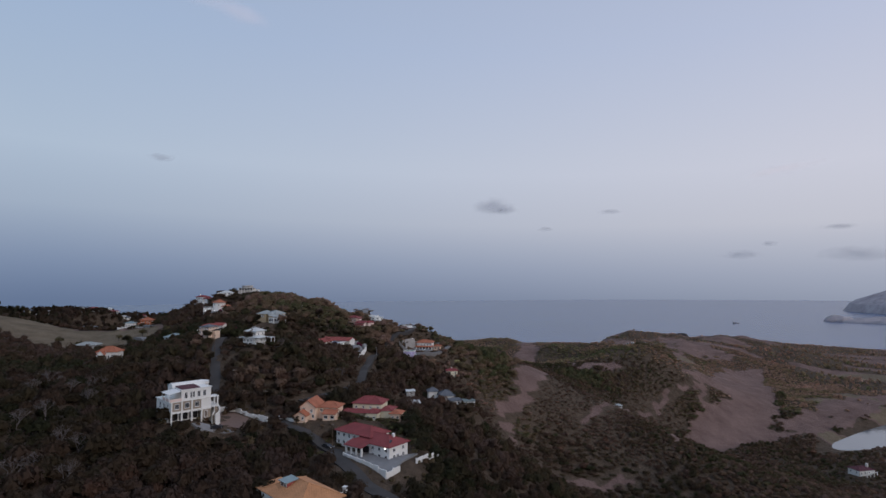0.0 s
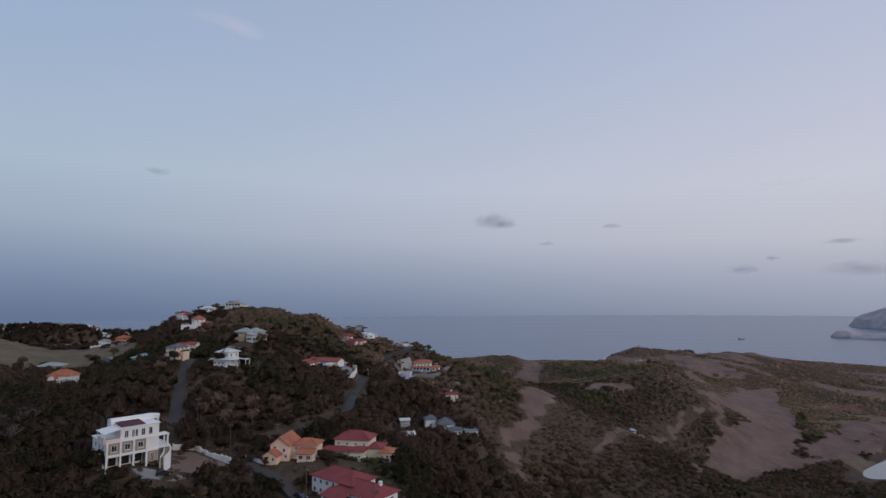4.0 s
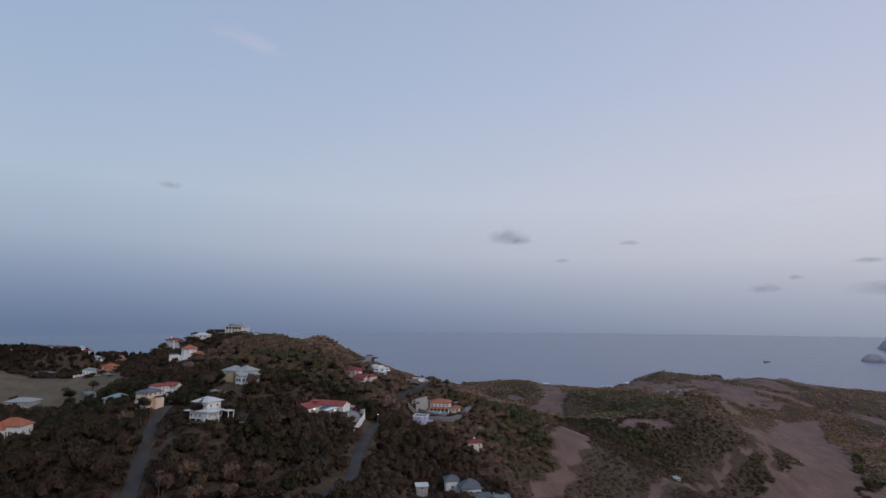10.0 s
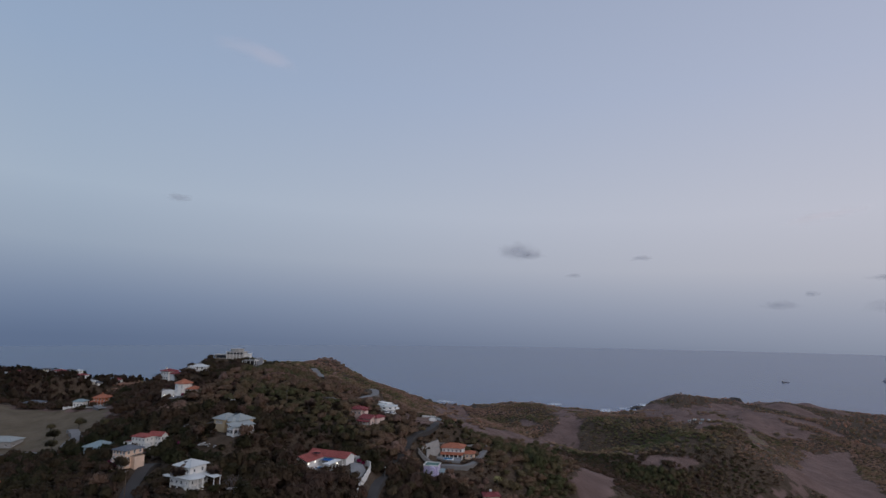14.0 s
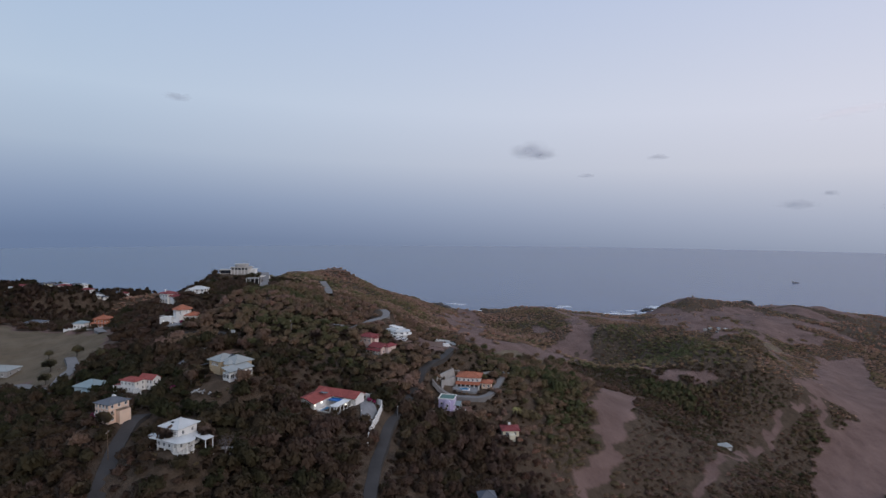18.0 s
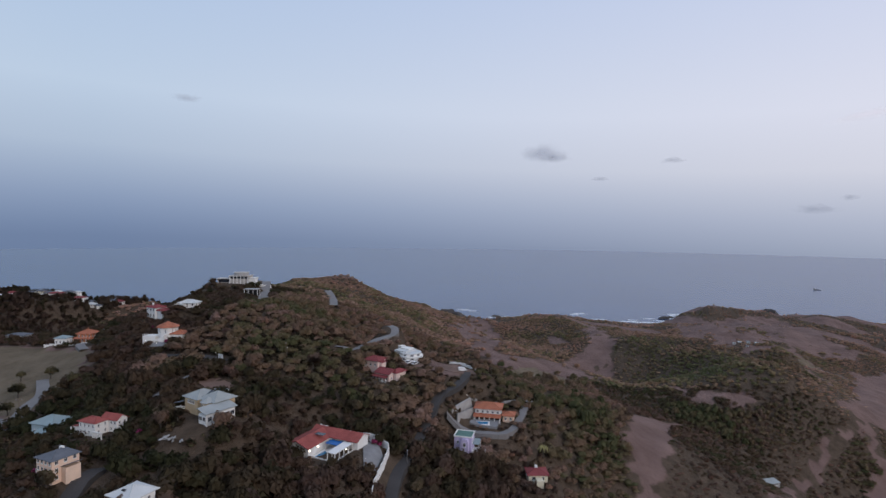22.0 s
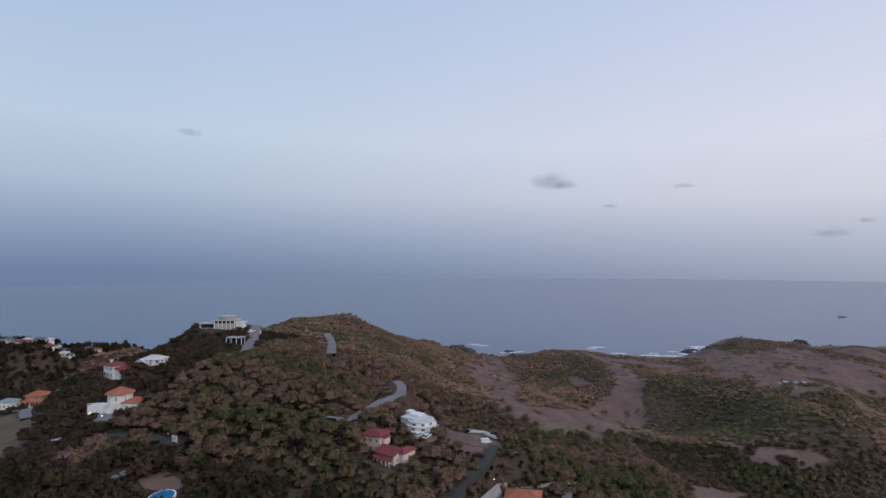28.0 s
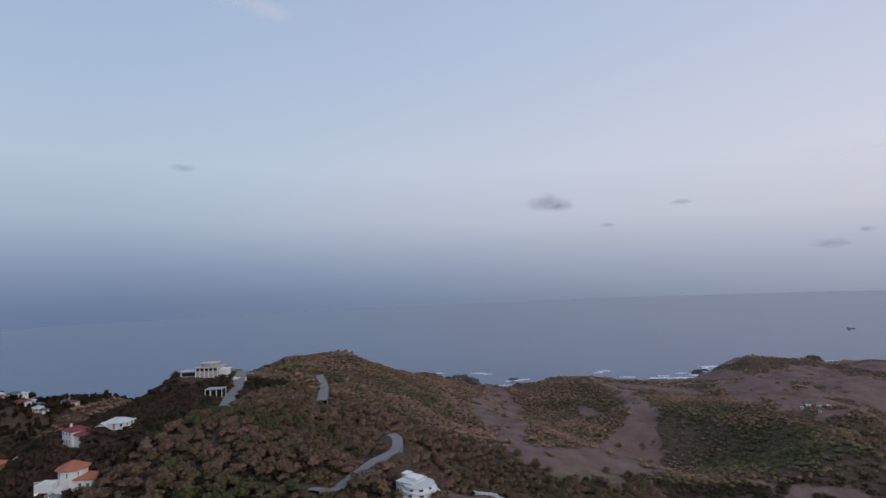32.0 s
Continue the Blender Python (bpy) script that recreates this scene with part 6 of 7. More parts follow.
def crown_template(n, clumps, leaf, squash):
    """n leaf sprays on the shells of some clumps: an uneven crown of unit radius with gaps, standing on z = 0."""
    c = rng.normal(size=(clumps, 3))
    c /= np.linalg.norm(c, axis=1, keepdims=True)
    c *= rng.uniform(0.2, 0.66, (clumps, 1))
    c[:, 2] = np.abs(c[:, 2]) * squash + 0.45
    rad = rng.uniform(0.3, 0.46, clumps)
    k = rng.integers(0, clumps, n)
    d = rng.normal(size=(n, 3))
    d[:, 2] += 0.5
    d /= np.linalg.norm(d, axis=1, keepdims=True)
    p = c[k] + d * rad[k][:, None] * rng.uniform(0.7, 1.08, (n, 1)) * np.array([1, 1, 0.85])
    nrm = d + rng.normal(scale=0.45, size=(n, 3))
    nrm /= np.linalg.norm(nrm, axis=1, keepdims=True)
    u = np.cross(nrm, rng.normal(size=(n, 3)))
    u /= np.linalg.norm(u, axis=1, keepdims=True)
    v = np.cross(nrm, u)
    s = leaf * rng.uniform(0.6, 1.35, (n, 1))
    out = p - np.array([0, 0, 0.3])
    out /= np.linalg.norm(out, axis=1, keepdims=True)
    soft = 0.72 * out + 0.14 * nrm + np.array([0, 0, 0.5])
    soft /= np.linalg.norm(soft, axis=1, keepdims=True)
    leaves = np.stack([p + u * s, p - u * s * 0.6 + v * s, p - u * s * 0.5 - v * s * 0.9, soft], 1)
    # the shaded heart of each clump: a small faceted dome under its leaves
    hearts = []
    for q, rr in zip(c, rad):
        rim = [q + rr * 0.74 * np.array([math.cos(a), math.sin(a), -0.35 + 0.3 * math.sin(2.3 * a + q[0] * 9)]) for a in np.arange(5) * 2 * math.pi / 5 + q[1] * 7]
        top = q + np.array([0, 0, rr * 0.62])
        for a, b in zip(rim, rim[1:] + rim[:1]):
            n3 = (a + b) / 2 - q + np.array([0, 0, 0.8 * rr])
            hearts.append(np.stack([a, b, top, n3 / np.linalg.norm(n3)]))
    return np.concatenate([leaves, np.array(hearts)])


LOD_CLOSE = [crown_template(240, 10, 0.112, 0.62) for _ in range(10)]
LOD_NEAR = [crown_template(145, 8, 0.138, 0.6) for _ in range(12)]
LOD_MID = [crown_template(44, 4, 0.27, 0.6) for _ in range(8)]
LOD_LOW = [crown_template(17, 2, 0.37, 0.5) for _ in range(8)]
LOD_FAR = [crown_template(12, 2, 0.45, 0.5) for _ in range(6)]


def tri_mesh(name, tris, soft, tint, material):
    me = bpy.data.meshes.new(name)
    n = len(tris)
    me.vertices.add(n * 3)
    me.vertices.foreach_set("co", tris.reshape(-1).astype(np.float32))
    me.loops.add(n * 3)
    me.loops.foreach_set("vertex_index", np.arange(n * 3))
    me.polygons.add(n)
    me.polygons.foreach_set("loop_start", np.arange(n) * 3)
    me.update(calc_edges=True)
    a = me.attributes.new("tint", "FLOAT", "POINT")
    a.data.foreach_set("value", np.repeat(tint, 3).astype(np.float32))
    a = me.attributes.new("spray", "FLOAT_VECTOR", "POINT")
    a.data.foreach_set("vector", np.repeat(soft, 3, axis=0).astype(np.float32).ravel())
    me.materials.append(material)
    return me


def plant(name, x0, x1, y0, y1, space, templates, r_lo, r_hi, h_k, label, cover=1.0, dry=0.0, category="woods", skip=None, leaf=None, inner=1.0, mixed=0.15):
    """A stand of trees on a jittered grid, kept off roads, yards and cleared ground."""
    gxx, gyy = np.meshgrid(np.arange(x0, x1, space), np.arange(y0, y1, space))
    x = gxx.ravel() + rng.uniform(-0.5, 0.5, gxx.size) * space
    y = gyy.ravel() + rng.uniform(-0.5, 0.5, gxx.size) * space
    z = ground(x, y)
    ok = (z > 1.5) & (lagoon_reach(x, y) > 1.25) & (bareness(x, y) == 0) & (rng.uniform(size=x.size) < cover)
    low, thin = np.ones(len(x)), np.ones(len(x))
    for line, wide in ROADS:
        away = near_line(line, x, y) - wide / 2
        ok &= away > 1.2
        if wide >= 5.2:
            thin = np.minimum(thin, 0.4 + 0.6 * np.clip(away / 8, 0, 1))
    for line, wide in TRACKS:
        away = near_line(line, x, y) - wide * 0.6
        ok &= away > 0.9
        thin = np.minimum(thin, 0.12 + 0.88 * np.clip(away / 28, 0, 1))
    for px, py, r in PADS:
        away = np.hypot(x - px, y - py) - r * inner
        ok &= away > 0
        low = np.minimum(low, np.where(y < py + 2, 0.5 + 0.5 * np.clip(away / 8, 0, 1), 1))
    if name == "scrub":
        thick = np.sin(x * 0.047 + 1.3 * np.sin(y * 0.031)) * np.sin(y * 0.058 + 0.02 * x) + 0.6 * np.sin(x * 0.13 + 2 * np.sin(y * 0.07)) * np.sin(y * 0.11)
        ok &= rng.uniform(size=x.size) < np.clip(1.1 + 0.6 * thick, 0.72, 1)
    if skip:
        ok &= ~skip(x, y)
    x, y, z, low, thin = x[ok], y[ok], z[ok], low[ok], thin[ok]
    n = len(x)
    r = rng.uniform(r_lo, r_hi, n) * (1 + 0.25 * np.sin(x * 0.06) * np.sin(y * 0.05)) * (0.6 + 0.4 * low)
    hgt = r * h_k * rng.uniform(0.7, 1.45, n) * (0.5 + 0.5 * low) * thin
    blot = 0.5 + 0.28 * np.sin(x * 0.035 + 1.7 * np.sin(y * 0.021)) * np.sin(y * 0.041 + x * 0.012) + 0.12 * np.sin(x * 0.11) * np.sin(y * 0.13)
    green = np.exp(-(((x - 172) / 60) ** 2 + ((y - 650) / 100) ** 2)) * 0.5
    tint = np.clip(blot - green + dry + rng.normal(scale=mixed, size=n), 0, 1)
    kind = rng.integers(0, len(templates), n)
    ang = rng.uniform(0, 2 * np.pi, n)
    out, tt, nn = [], [], []
    for k in range(len(templates)):
        s = np.where(kind == k)[0]
        T = templates[k]
        ca, sa = np.cos(ang[s])[:, None, None], np.sin(ang[s])[:, None, None]
        q = np.empty((len(s), *T.shape))
        q[..., 0] = (T[None, ..., 0] * ca - T[None, ..., 1] * sa) * r[s][:, None, None] + x[s][:, None, None]
        q[..., 1] = (T[None, ..., 0] * sa + T[None, ..., 1] * ca) * r[s][:, None, None] + y[s][:, None, None]
        q[..., 2] = T[None, ..., 2] * hgt[s][:, None, None] + z[s][:, None, None]
        out.append(q[:, :, :3].reshape(-1, 3, 3))
        nn.append(np.stack([T[None, :, 3, 0] * ca[..., 0] - T[None, :, 3, 1] * sa[..., 0], T[None, :, 3, 0] * sa[..., 0] + T[None, :, 3, 1] * ca[..., 0], T[None, :, 3, 2] + 0 * ca[..., 0]], -1).reshape(-1, 3))
        tt.append(np.repeat(tint[s], len(T)))
    ob = new(name, tri_mesh(name, np.concatenate(out), np.concatenate(nn), np.concatenate(tt), leaf or M_LEAF))
    return tagged(ob, label, category, kind="stuff")


def out_of_wedge(x, y):
    """The flanks that no window of the walk opens on."""
    return np.abs(x + 8) > 0.88 * y + 30


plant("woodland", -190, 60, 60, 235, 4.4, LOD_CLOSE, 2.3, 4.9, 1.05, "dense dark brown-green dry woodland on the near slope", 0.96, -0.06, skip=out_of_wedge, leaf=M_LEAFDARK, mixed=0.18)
plant("woodland", 60, 150, 60, 350, 4.4, LOD_NEAR, 2.2, 4.3, 0.95, "dense brown-green dry woodland on the valley side", 0.94, 0.0, skip=out_of_wedge, leaf=M_LEAFMID, mixed=0.17)
plant("woodland", -330, -70, 235, 350, 4.3, LOD_NEAR, 2.3, 4.9, 1.0, "dense dull brown-green woodland between the houses", 0.96, -0.1, skip=out_of_wedge, leaf=M_LEAFMID, mixed=0.17)
plant("woodland", -70, 60, 235, 350, 4.3, LOD_NEAR, 2.3, 4.9, 1.0, "dense brown-green dry-season woodland on the slope", 0.96, -0.06, skip=out_of_wedge, leaf=M_LEAFMID, mixed=0.17)
plant("woodland", -330, -150, 350, 560, 4.3, LOD_NEAR, 2.3, 4.7, 0.85, "dull green woodland round the upper houses", 0.96, -0.06, skip=out_of_wedge, leaf=M_LEAFMID, mixed=0.15)
# Hill leaf is lightened too, with some haze in its colour.
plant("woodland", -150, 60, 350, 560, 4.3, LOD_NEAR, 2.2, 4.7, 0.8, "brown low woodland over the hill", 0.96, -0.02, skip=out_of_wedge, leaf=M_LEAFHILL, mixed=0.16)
# Dark leaf here: the gaps between the trees get their shade from colour.
plant("undergrowth", -190, 10, 235, 430, 2.7, LOD_LOW, 1.3, 2.4, 0.7, "low brown and green undergrowth, darkened to read as shade between the trees", 0.9, -0.04, "shrubs", skip=out_of_wedge, leaf=M_LEAFDARK, inner=0.9)
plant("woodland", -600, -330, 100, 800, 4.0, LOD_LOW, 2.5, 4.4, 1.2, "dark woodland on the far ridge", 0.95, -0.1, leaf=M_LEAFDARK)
plant("scrub", 150, 520, 120, 560, 3.1, LOD_LOW, 1.9, 3.5, 0.6, "patchy dry scrub on the valley side", 0.94, 0.02, leaf=M_LEAFVALE, mixed=0.2)
plant("scrub", 60, 150, 350, 560, 2.9, LOD_MID, 1.7, 3.2, 0.65, "patchy dry scrub on the valley side", 0.95, 0.0, leaf=M_LEAFVALE, mixed=0.2)
# Pale leaf on these three: distance haze put into the scrub's colour.
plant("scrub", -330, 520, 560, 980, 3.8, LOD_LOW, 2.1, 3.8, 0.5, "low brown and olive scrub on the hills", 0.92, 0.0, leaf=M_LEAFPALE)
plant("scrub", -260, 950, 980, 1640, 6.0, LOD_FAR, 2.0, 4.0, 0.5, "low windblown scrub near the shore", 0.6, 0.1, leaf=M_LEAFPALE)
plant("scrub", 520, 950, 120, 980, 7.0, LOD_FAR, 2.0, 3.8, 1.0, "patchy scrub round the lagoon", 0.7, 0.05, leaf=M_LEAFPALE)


GROVES = [[(100, 515), (130, 498), (180, 512), (228, 530), (200, 550), (150, 532), (110, 534)], [(203, 505), (250, 513), (286, 560), (264, 578), (228, 537)], [(20, 360), (50, 340), (56, 380), (48, 430), (52, 470), (30, 450)], [(205, 600), (232, 640), (262, 690), (282, 690), (255, 620), (228, 590)], [(330, 560), (345, 600), (375, 640), (362, 590)]]


def off_groves(x, y):
    """All but the dark groves of the valley side."""
    wood = np.zeros(len(x), bool)
    for poly in GROVES:
        wood |= inside(poly, x, y)
    return ~wood


plant("grove", 10, 400, 330, 700, 3.6, LOD_MID, 2.0, 3.6, 1.15, "dark green groves in the folds of the valley side", 0.9, -0.3, skip=off_groves, leaf=M_LEAFHILL, mixed=0.12)


def off_yards(x, y):
    """All but the rims of the yards."""
    rim = np.zeros(len(x), bool)
    for px, py, r in PADS:
        rim |= np.hypot(x - px, y - py) < r + 2.5
    return ~rim


plant("garden_shrubs", -330, 60, 100, 560, 2.2, LOD_MID, 0.8, 1.7, 0.9, "low green and brown garden shrubs at the yards' rims", 0.7, -0.12, "shrubs", skip=off_yards, inner=0.74)

# ---- sea things ----


def islet(name, cx, cy, rx, ry, h, label, power=1.4, seed=0.0, kind="structure"):
    """A rocky island: rings of a lumpy dome standing in the sea."""
    bm = bmesh.new()
    n, m = 48, 14
    rows = []
    for j in range(m + 1):
        k = j / m
        row = []
        for i in range(n):
            a = 2 * math.pi * i / n
            wob = 1 + 0.16 * math.sin(2 * a + seed) + 0.10 * math.sin(5 * a + 2 * seed)
            r = (1 - k) * wob
            x, y = rx * r * math.cos(a), ry * r * math.sin(a)
            lump = noise.noise(Vector((x * 0.035 + seed, y * 0.035, seed))) * 0.22 + noise.noise(Vector((x * 0.1, y * 0.1, seed))) * 0.08
            z = h * ((1 - (1 - k) ** 2.2) ** power + lump * min(1, k * 3)) - 3 * (j == 0)
            row.append(bm.verts.new((x, y, z)))
        rows.append(row)
    for p, q in zip(rows[:-1], rows[1:]):
        for i in range(n):
            bm.faces.new((p[i], p[(i + 1) % n], q[(i + 1) % n], q[i]))
    ob = part(name, bm, M_ISLE)
    ob.location = (cx, cy, 0)
    return tagged(ob, label, "island", kind=kind)


# Scrub and rock raised to a pale grey: the sea haze is painted in.
M_ISLE = mat("haze_paled_scrub_and_rock", (0.36, 0.33, 0.35), 0.95, vary=0.35, scale=0.03, bump=0.6, fine=0.15)
islet("island", 2334, 2560, 400, 400, 112, "steep brown island rising from the sea", 0.6, 0.6)
islet("islet", 1425, 2015, 46, 40, 22, "low dark rocky islet in the sea", 0.8, 1.9)
islet("islet", 1548, 1922, 130, 110, 19, "long low brown islet in the sea", 0.8, 3.1)


def rock(x, y, z, r, label, name="rock", squash=0.7, seed=0.0, group=""):
    bm = bmesh.new()
    bmesh.ops.create_icosphere(bm, subdivisions=3, radius=1)
    for v in bm.verts:
        k = 1 + 0.35 * noise.noise(v.co * 1.4 + Vector((seed, 0, 0))) + 0.16 * noise.noise(v.co * 4 + Vector((0, seed, 0)))
        v.co = Vector((v.co.x * k, v.co.y * k, v.co.z * k * squash)) * r
    ob = part(name, bm, M_ROCK)
    ob.location = (x, y, z)
    return tagged(ob, label, "rock", group)


rock(536, 1265, 16, 15, "dark rounded rock knob on the headland", squash=1.0, seed=2)
for i, (x, y, r) in enumerate(((348, 1296, 9), (362, 1306, 7), (338, 1290, 5), (-1, 1266, 7), (8, 1270, 4), (-85, 1262, 9), (-70, 1272, 6), (150, 1268, 4), (-140, 1290, 10), (690, 1330, 8), (720, 1345, 6))):
    rock(x, y, 0.5, r, "dark wave-washed rock off the shore", "sea_rock", 0.5, i * 1.7, "rocks off the shore")
# the steep stack that ends the cove, and its neighbours
for i, (x, y, r) in enumerate(((-95, 1205, 22), (-75, 1195, 17), (-118, 1200, 18))):
    rock(x, y, 6, r, "brown sea cliff stack at the end of the cove", "sea_stack", 0.75, 5 + i, "stacks in the cove")


def foam(x, y, rx, ry, seed):
    """A torn sheet of surf lying on the water."""
    bm = bmesh.new()
    n = 40
    r2 = random.Random(seed)
    ph = [r2.uniform(0, 6.28) for _ in range(5)]
    top = []
    for i in range(n):
        a = 2 * math.pi * i / n
        k = 0.72 + 0.3 * math.sin(3 * a + ph[0]) * math.sin(7 * a + ph[1]) + 0.22 * math.sin(11 * a + ph[2])
        top.append((rx * k * math.cos(a), ry * k * math.sin(a), 0.35))
    prism(bm, [(p[0], p[1], -0.2) for p in top], top)
    ob = part("surf", bm, M_FOAM)
    ob.location = (x, y, 0)
    ob.rotation_euler = (0, 0, r2.uniform(-0.3, 0.3))
    return tagged(ob, "white surf breaking near the shore", "surf", kind="structure")


for i, (x, y, rx, ry) in enumerate(((182, 1335, 17, 9), (168, 1318, 12, 6), (153, 1266, 20, 7), (210, 1262, 18, 6), (298, 1240, 34, 8), (262, 1246, 26, 7), (330, 1262, 14, 9), (390, 1352, 24, 10), (360, 1318, 18, 8), (375, 1335, 12, 8), (352, 1300, 16, 7), (-1, 1258, 18, 6), (20, 1268, 14, 5), (-151, 1368, 12, 6), (-66, 1352, 18, 7), (-48, 1340, 12, 5), (-17, 1212, 16, 6), (-80, 1240, 22, 7), (-120, 1250, 18, 6), (50, 1240, 20, 5), (100, 1252, 16, 5), (274, 1266, 12, 5), (314, 1288, 14, 6), (640, 1372, 26, 6), (700, 1340, 18, 6))):
    foam(x, y, rx, ry, 100 + i)

# small coaster on the open sea
sh = thing("ship", 1016, 1946, 0, 8, "small dark coaster lying off the coast", "ship", "", 0.75, 0.6)
bm = bmesh.new()
prism(bm, [(-15, -3, -1), (12, -3, -1), (16.5, 0, -1), (12, 3, -1), (-15, 3, -1)], [(-16, -3.6, 3.2), (13, -3.6, 3.0), (19, 0, 3.8), (13, 3.6, 3.0), (-16, 3.6, 3.2)])
part("hull", bm, M_HULL, sh)
part("deckhouse", boxes((-14, -7, -2.6, 2.6, 3.2, 7.4)), M_GREYW, sh, "pale deckhouse")
part("bridge", boxes((-13, -8.5, -2.2, 2.2, 7.4, 9.4)), M_GREYW, sh)
part("funnel", boxes((-15.4, -14.1, -0.7, 0.7, 3.2, 9.0)), M_DARK, sh)
part("hatch_cover", boxes((-4, 9, -2.4, 2.4, 3.1, 4.2)), M_ROCK, sh)
bm = bmesh.new()
bar(bm, Vector((11, 0, 3)), Vector((11, 0, 10)), 0.2)
part("mast", bm, M_METAL, sh)


# ---- clouds ----


def cloud_mat(name, rgb, dense):
    """Thin evening cloud: ragged density that fades out to the rim."""
    m = bpy.data.materials.new(name)
    m.use_nodes = True
    t = m.node_tree
    b = t.nodes["Principled BSDF"]
    b.inputs["Base Color"].default_value = (*rgb, 1)
    b.inputs["Roughness"].default_value = 1
    b.inputs["Specular IOR Level"].default_value = 0
    tc = t.nodes.new("ShaderNodeTexCoord")
    ln = t.nodes.new("ShaderNodeVectorMath")
    ln.operation = "LENGTH"
    t.links.new(tc.outputs["Object"], ln.inputs[0])
    oi = t.nodes.new("ShaderNodeObjectInfo")
    ad = t.nodes.new("ShaderNodeVectorMath")
    sc = t.nodes.new("ShaderNodeVectorMath")
    sc.operation = "SCALE"
    sc.inputs["Scale"].default_value = 40
    t.links.new(oi.outputs["Random"], sc.inputs[0])
    mp = t.nodes.new("ShaderNodeMapping")
    mp.inputs["Scale"].default_value = (1.7, 1.0, 0.9)
    t.links.new(tc.outputs["Object"], mp.inputs["Vector"])
    t.links.new(mp.outputs[0], ad.inputs[0])
    t.links.new(sc.outputs[0], ad.inputs[1])
    nz = t.nodes.new("ShaderNodeTexNoise")
    nz.inputs["Scale"].default_value = 1.1
    nz.inputs["Detail"].default_value = 1.0
    t.links.new(ad.outputs[0], nz.inputs["Vector"])
    k = t.nodes.new("ShaderNodeMath")
    k.operation = "MULTIPLY_ADD"
    k.inputs[1].default_value = 0.75
    t.links.new(nz.outputs["Fac"], k.inputs[0])
    sb = t.nodes.new("ShaderNodeMath")
    sb.operation = "SUBTRACT"
    sb.inputs[0].default_value = 0.56
    t.links.new(ln.outputs["Value"], sb.inputs[1])
    t.links.new(sb.outputs[0], k.inputs[2])
    mr = t.nodes.new("ShaderNodeMapRange")
    mr.interpolation_type = "SMOOTHSTEP"
    mr.inputs["From Min"].default_value, mr.inputs["From Max"].default_value = 0.0, 0.95
    mr.inputs["To Max"].default_value = dense
    t.links.new(k.outputs[0], mr.inputs["Value"])
    t.links.new(mr.outputs["Result"], b.inputs["Alpha"])
    return m


M_CLOUD = cloud_mat("grey_evening_cloud", (0.44, 0.45, 0.51), 0.46)
M_CLOUDTHIN = cloud_mat("thin_grey_cloud", (0.45, 0.45, 0.50), 0.34)
M_CLOUDPINK = cloud_mat("self_lit_rosy_cloud", (0.95, 0.72, 0.70), 0.17)

# The rosy streaks glow by themselves: dusk light put in as emission.
b_pink = M_CLOUDPINK.node_tree.nodes["Principled BSDF"]
b_pink.inputs["Emission Color"].default_value = (0.72, 0.60, 0.60, 1)
b_pink.inputs["Emission Strength"].default_value = 0.55


def cloud(az, el, dist, wide, high, material, label, tilt=0.0):
    """A lens of cloud far out over the sea, wide and high in metres."""
    a = radians(az)
    bm = bmesh.new()
    n, m = 24, 5
    mid = bm.verts.new((0, -0.12, 0))
    rows = []
    for j in range(1, m + 1):
        k = j / m
        rows.append([bm.verts.new((1.3 * k * math.cos(2 * math.pi * i / n), -0.12 * (1 - k * k), 1.3 * k * math.sin(2 * math.pi * i / n))) for i in range(n)])
    for i in range(n):
        bm.faces.new((mid, rows[0][i], rows[0][(i + 1) % n]))
    for p, q in zip(rows[:-1], rows[1:]):
        for i in range(n):
            bm.faces.new((p[i], q[i], q[(i + 1) % n], p[(i + 1) % n]))
    ob = part("cloud", bm, material)
    x, y, z = -10 + dist * math.sin(a), 115 + dist * math.cos(a), 165 + dist * math.tan(radians(el))
    ob.matrix_world = pose(x, y, z, 0, tilt, -az) @ Matrix.Diagonal((wide / 2, 20, high / 2, 1))
    return tagged(ob, label, "cloud", kind="structure")


cloud(5.3, 8.1, 2300, 262, 98, M_CLOUD, "small flat grey evening cloud")
cloud(6.5, 7.7, 2320, 160, 52, M_CLOUD, "ragged tail of the small grey cloud")
cloud(-29.6, 12.1, 1900, 110, 34, M_CLOUDTHIN, "faint thin grey cloud wisp")
cloud(10.9, 5.45, 2500, 90, 28, M_CLOUDTHIN, "faint thin grey cloud wisp")
cloud(17.7, 7.1, 2600, 140, 34, M_CLOUDTHIN, "faint thin grey cloud wisp")
cloud(29.3, 2.35, 3500, 270, 66, M_CLOUDTHIN, "low flat blue-grey cloud bank")
cloud(31.6, 3.3, 3500, 100, 44, M_CLOUDTHIN, "small faint cloud puff")
cloud(36.9, 4.5, 3500, 230, 44, M_CLOUDTHIN, "faint thin grey cloud wisp")
cloud(38.2, 2.1, 3800, 480, 110, M_CLOUDTHIN, "low flat blue-grey cloud bank")
cloud(33.0, 10.0, 3200, 480, 60, M_CLOUDPINK, "faint rosy cloud streak", -8)
cloud(-23.0, 26.6, 2600, 480, 130, M_CLOUDPINK, "faint rosy cloud streak", 12)

# ---- single trees ----


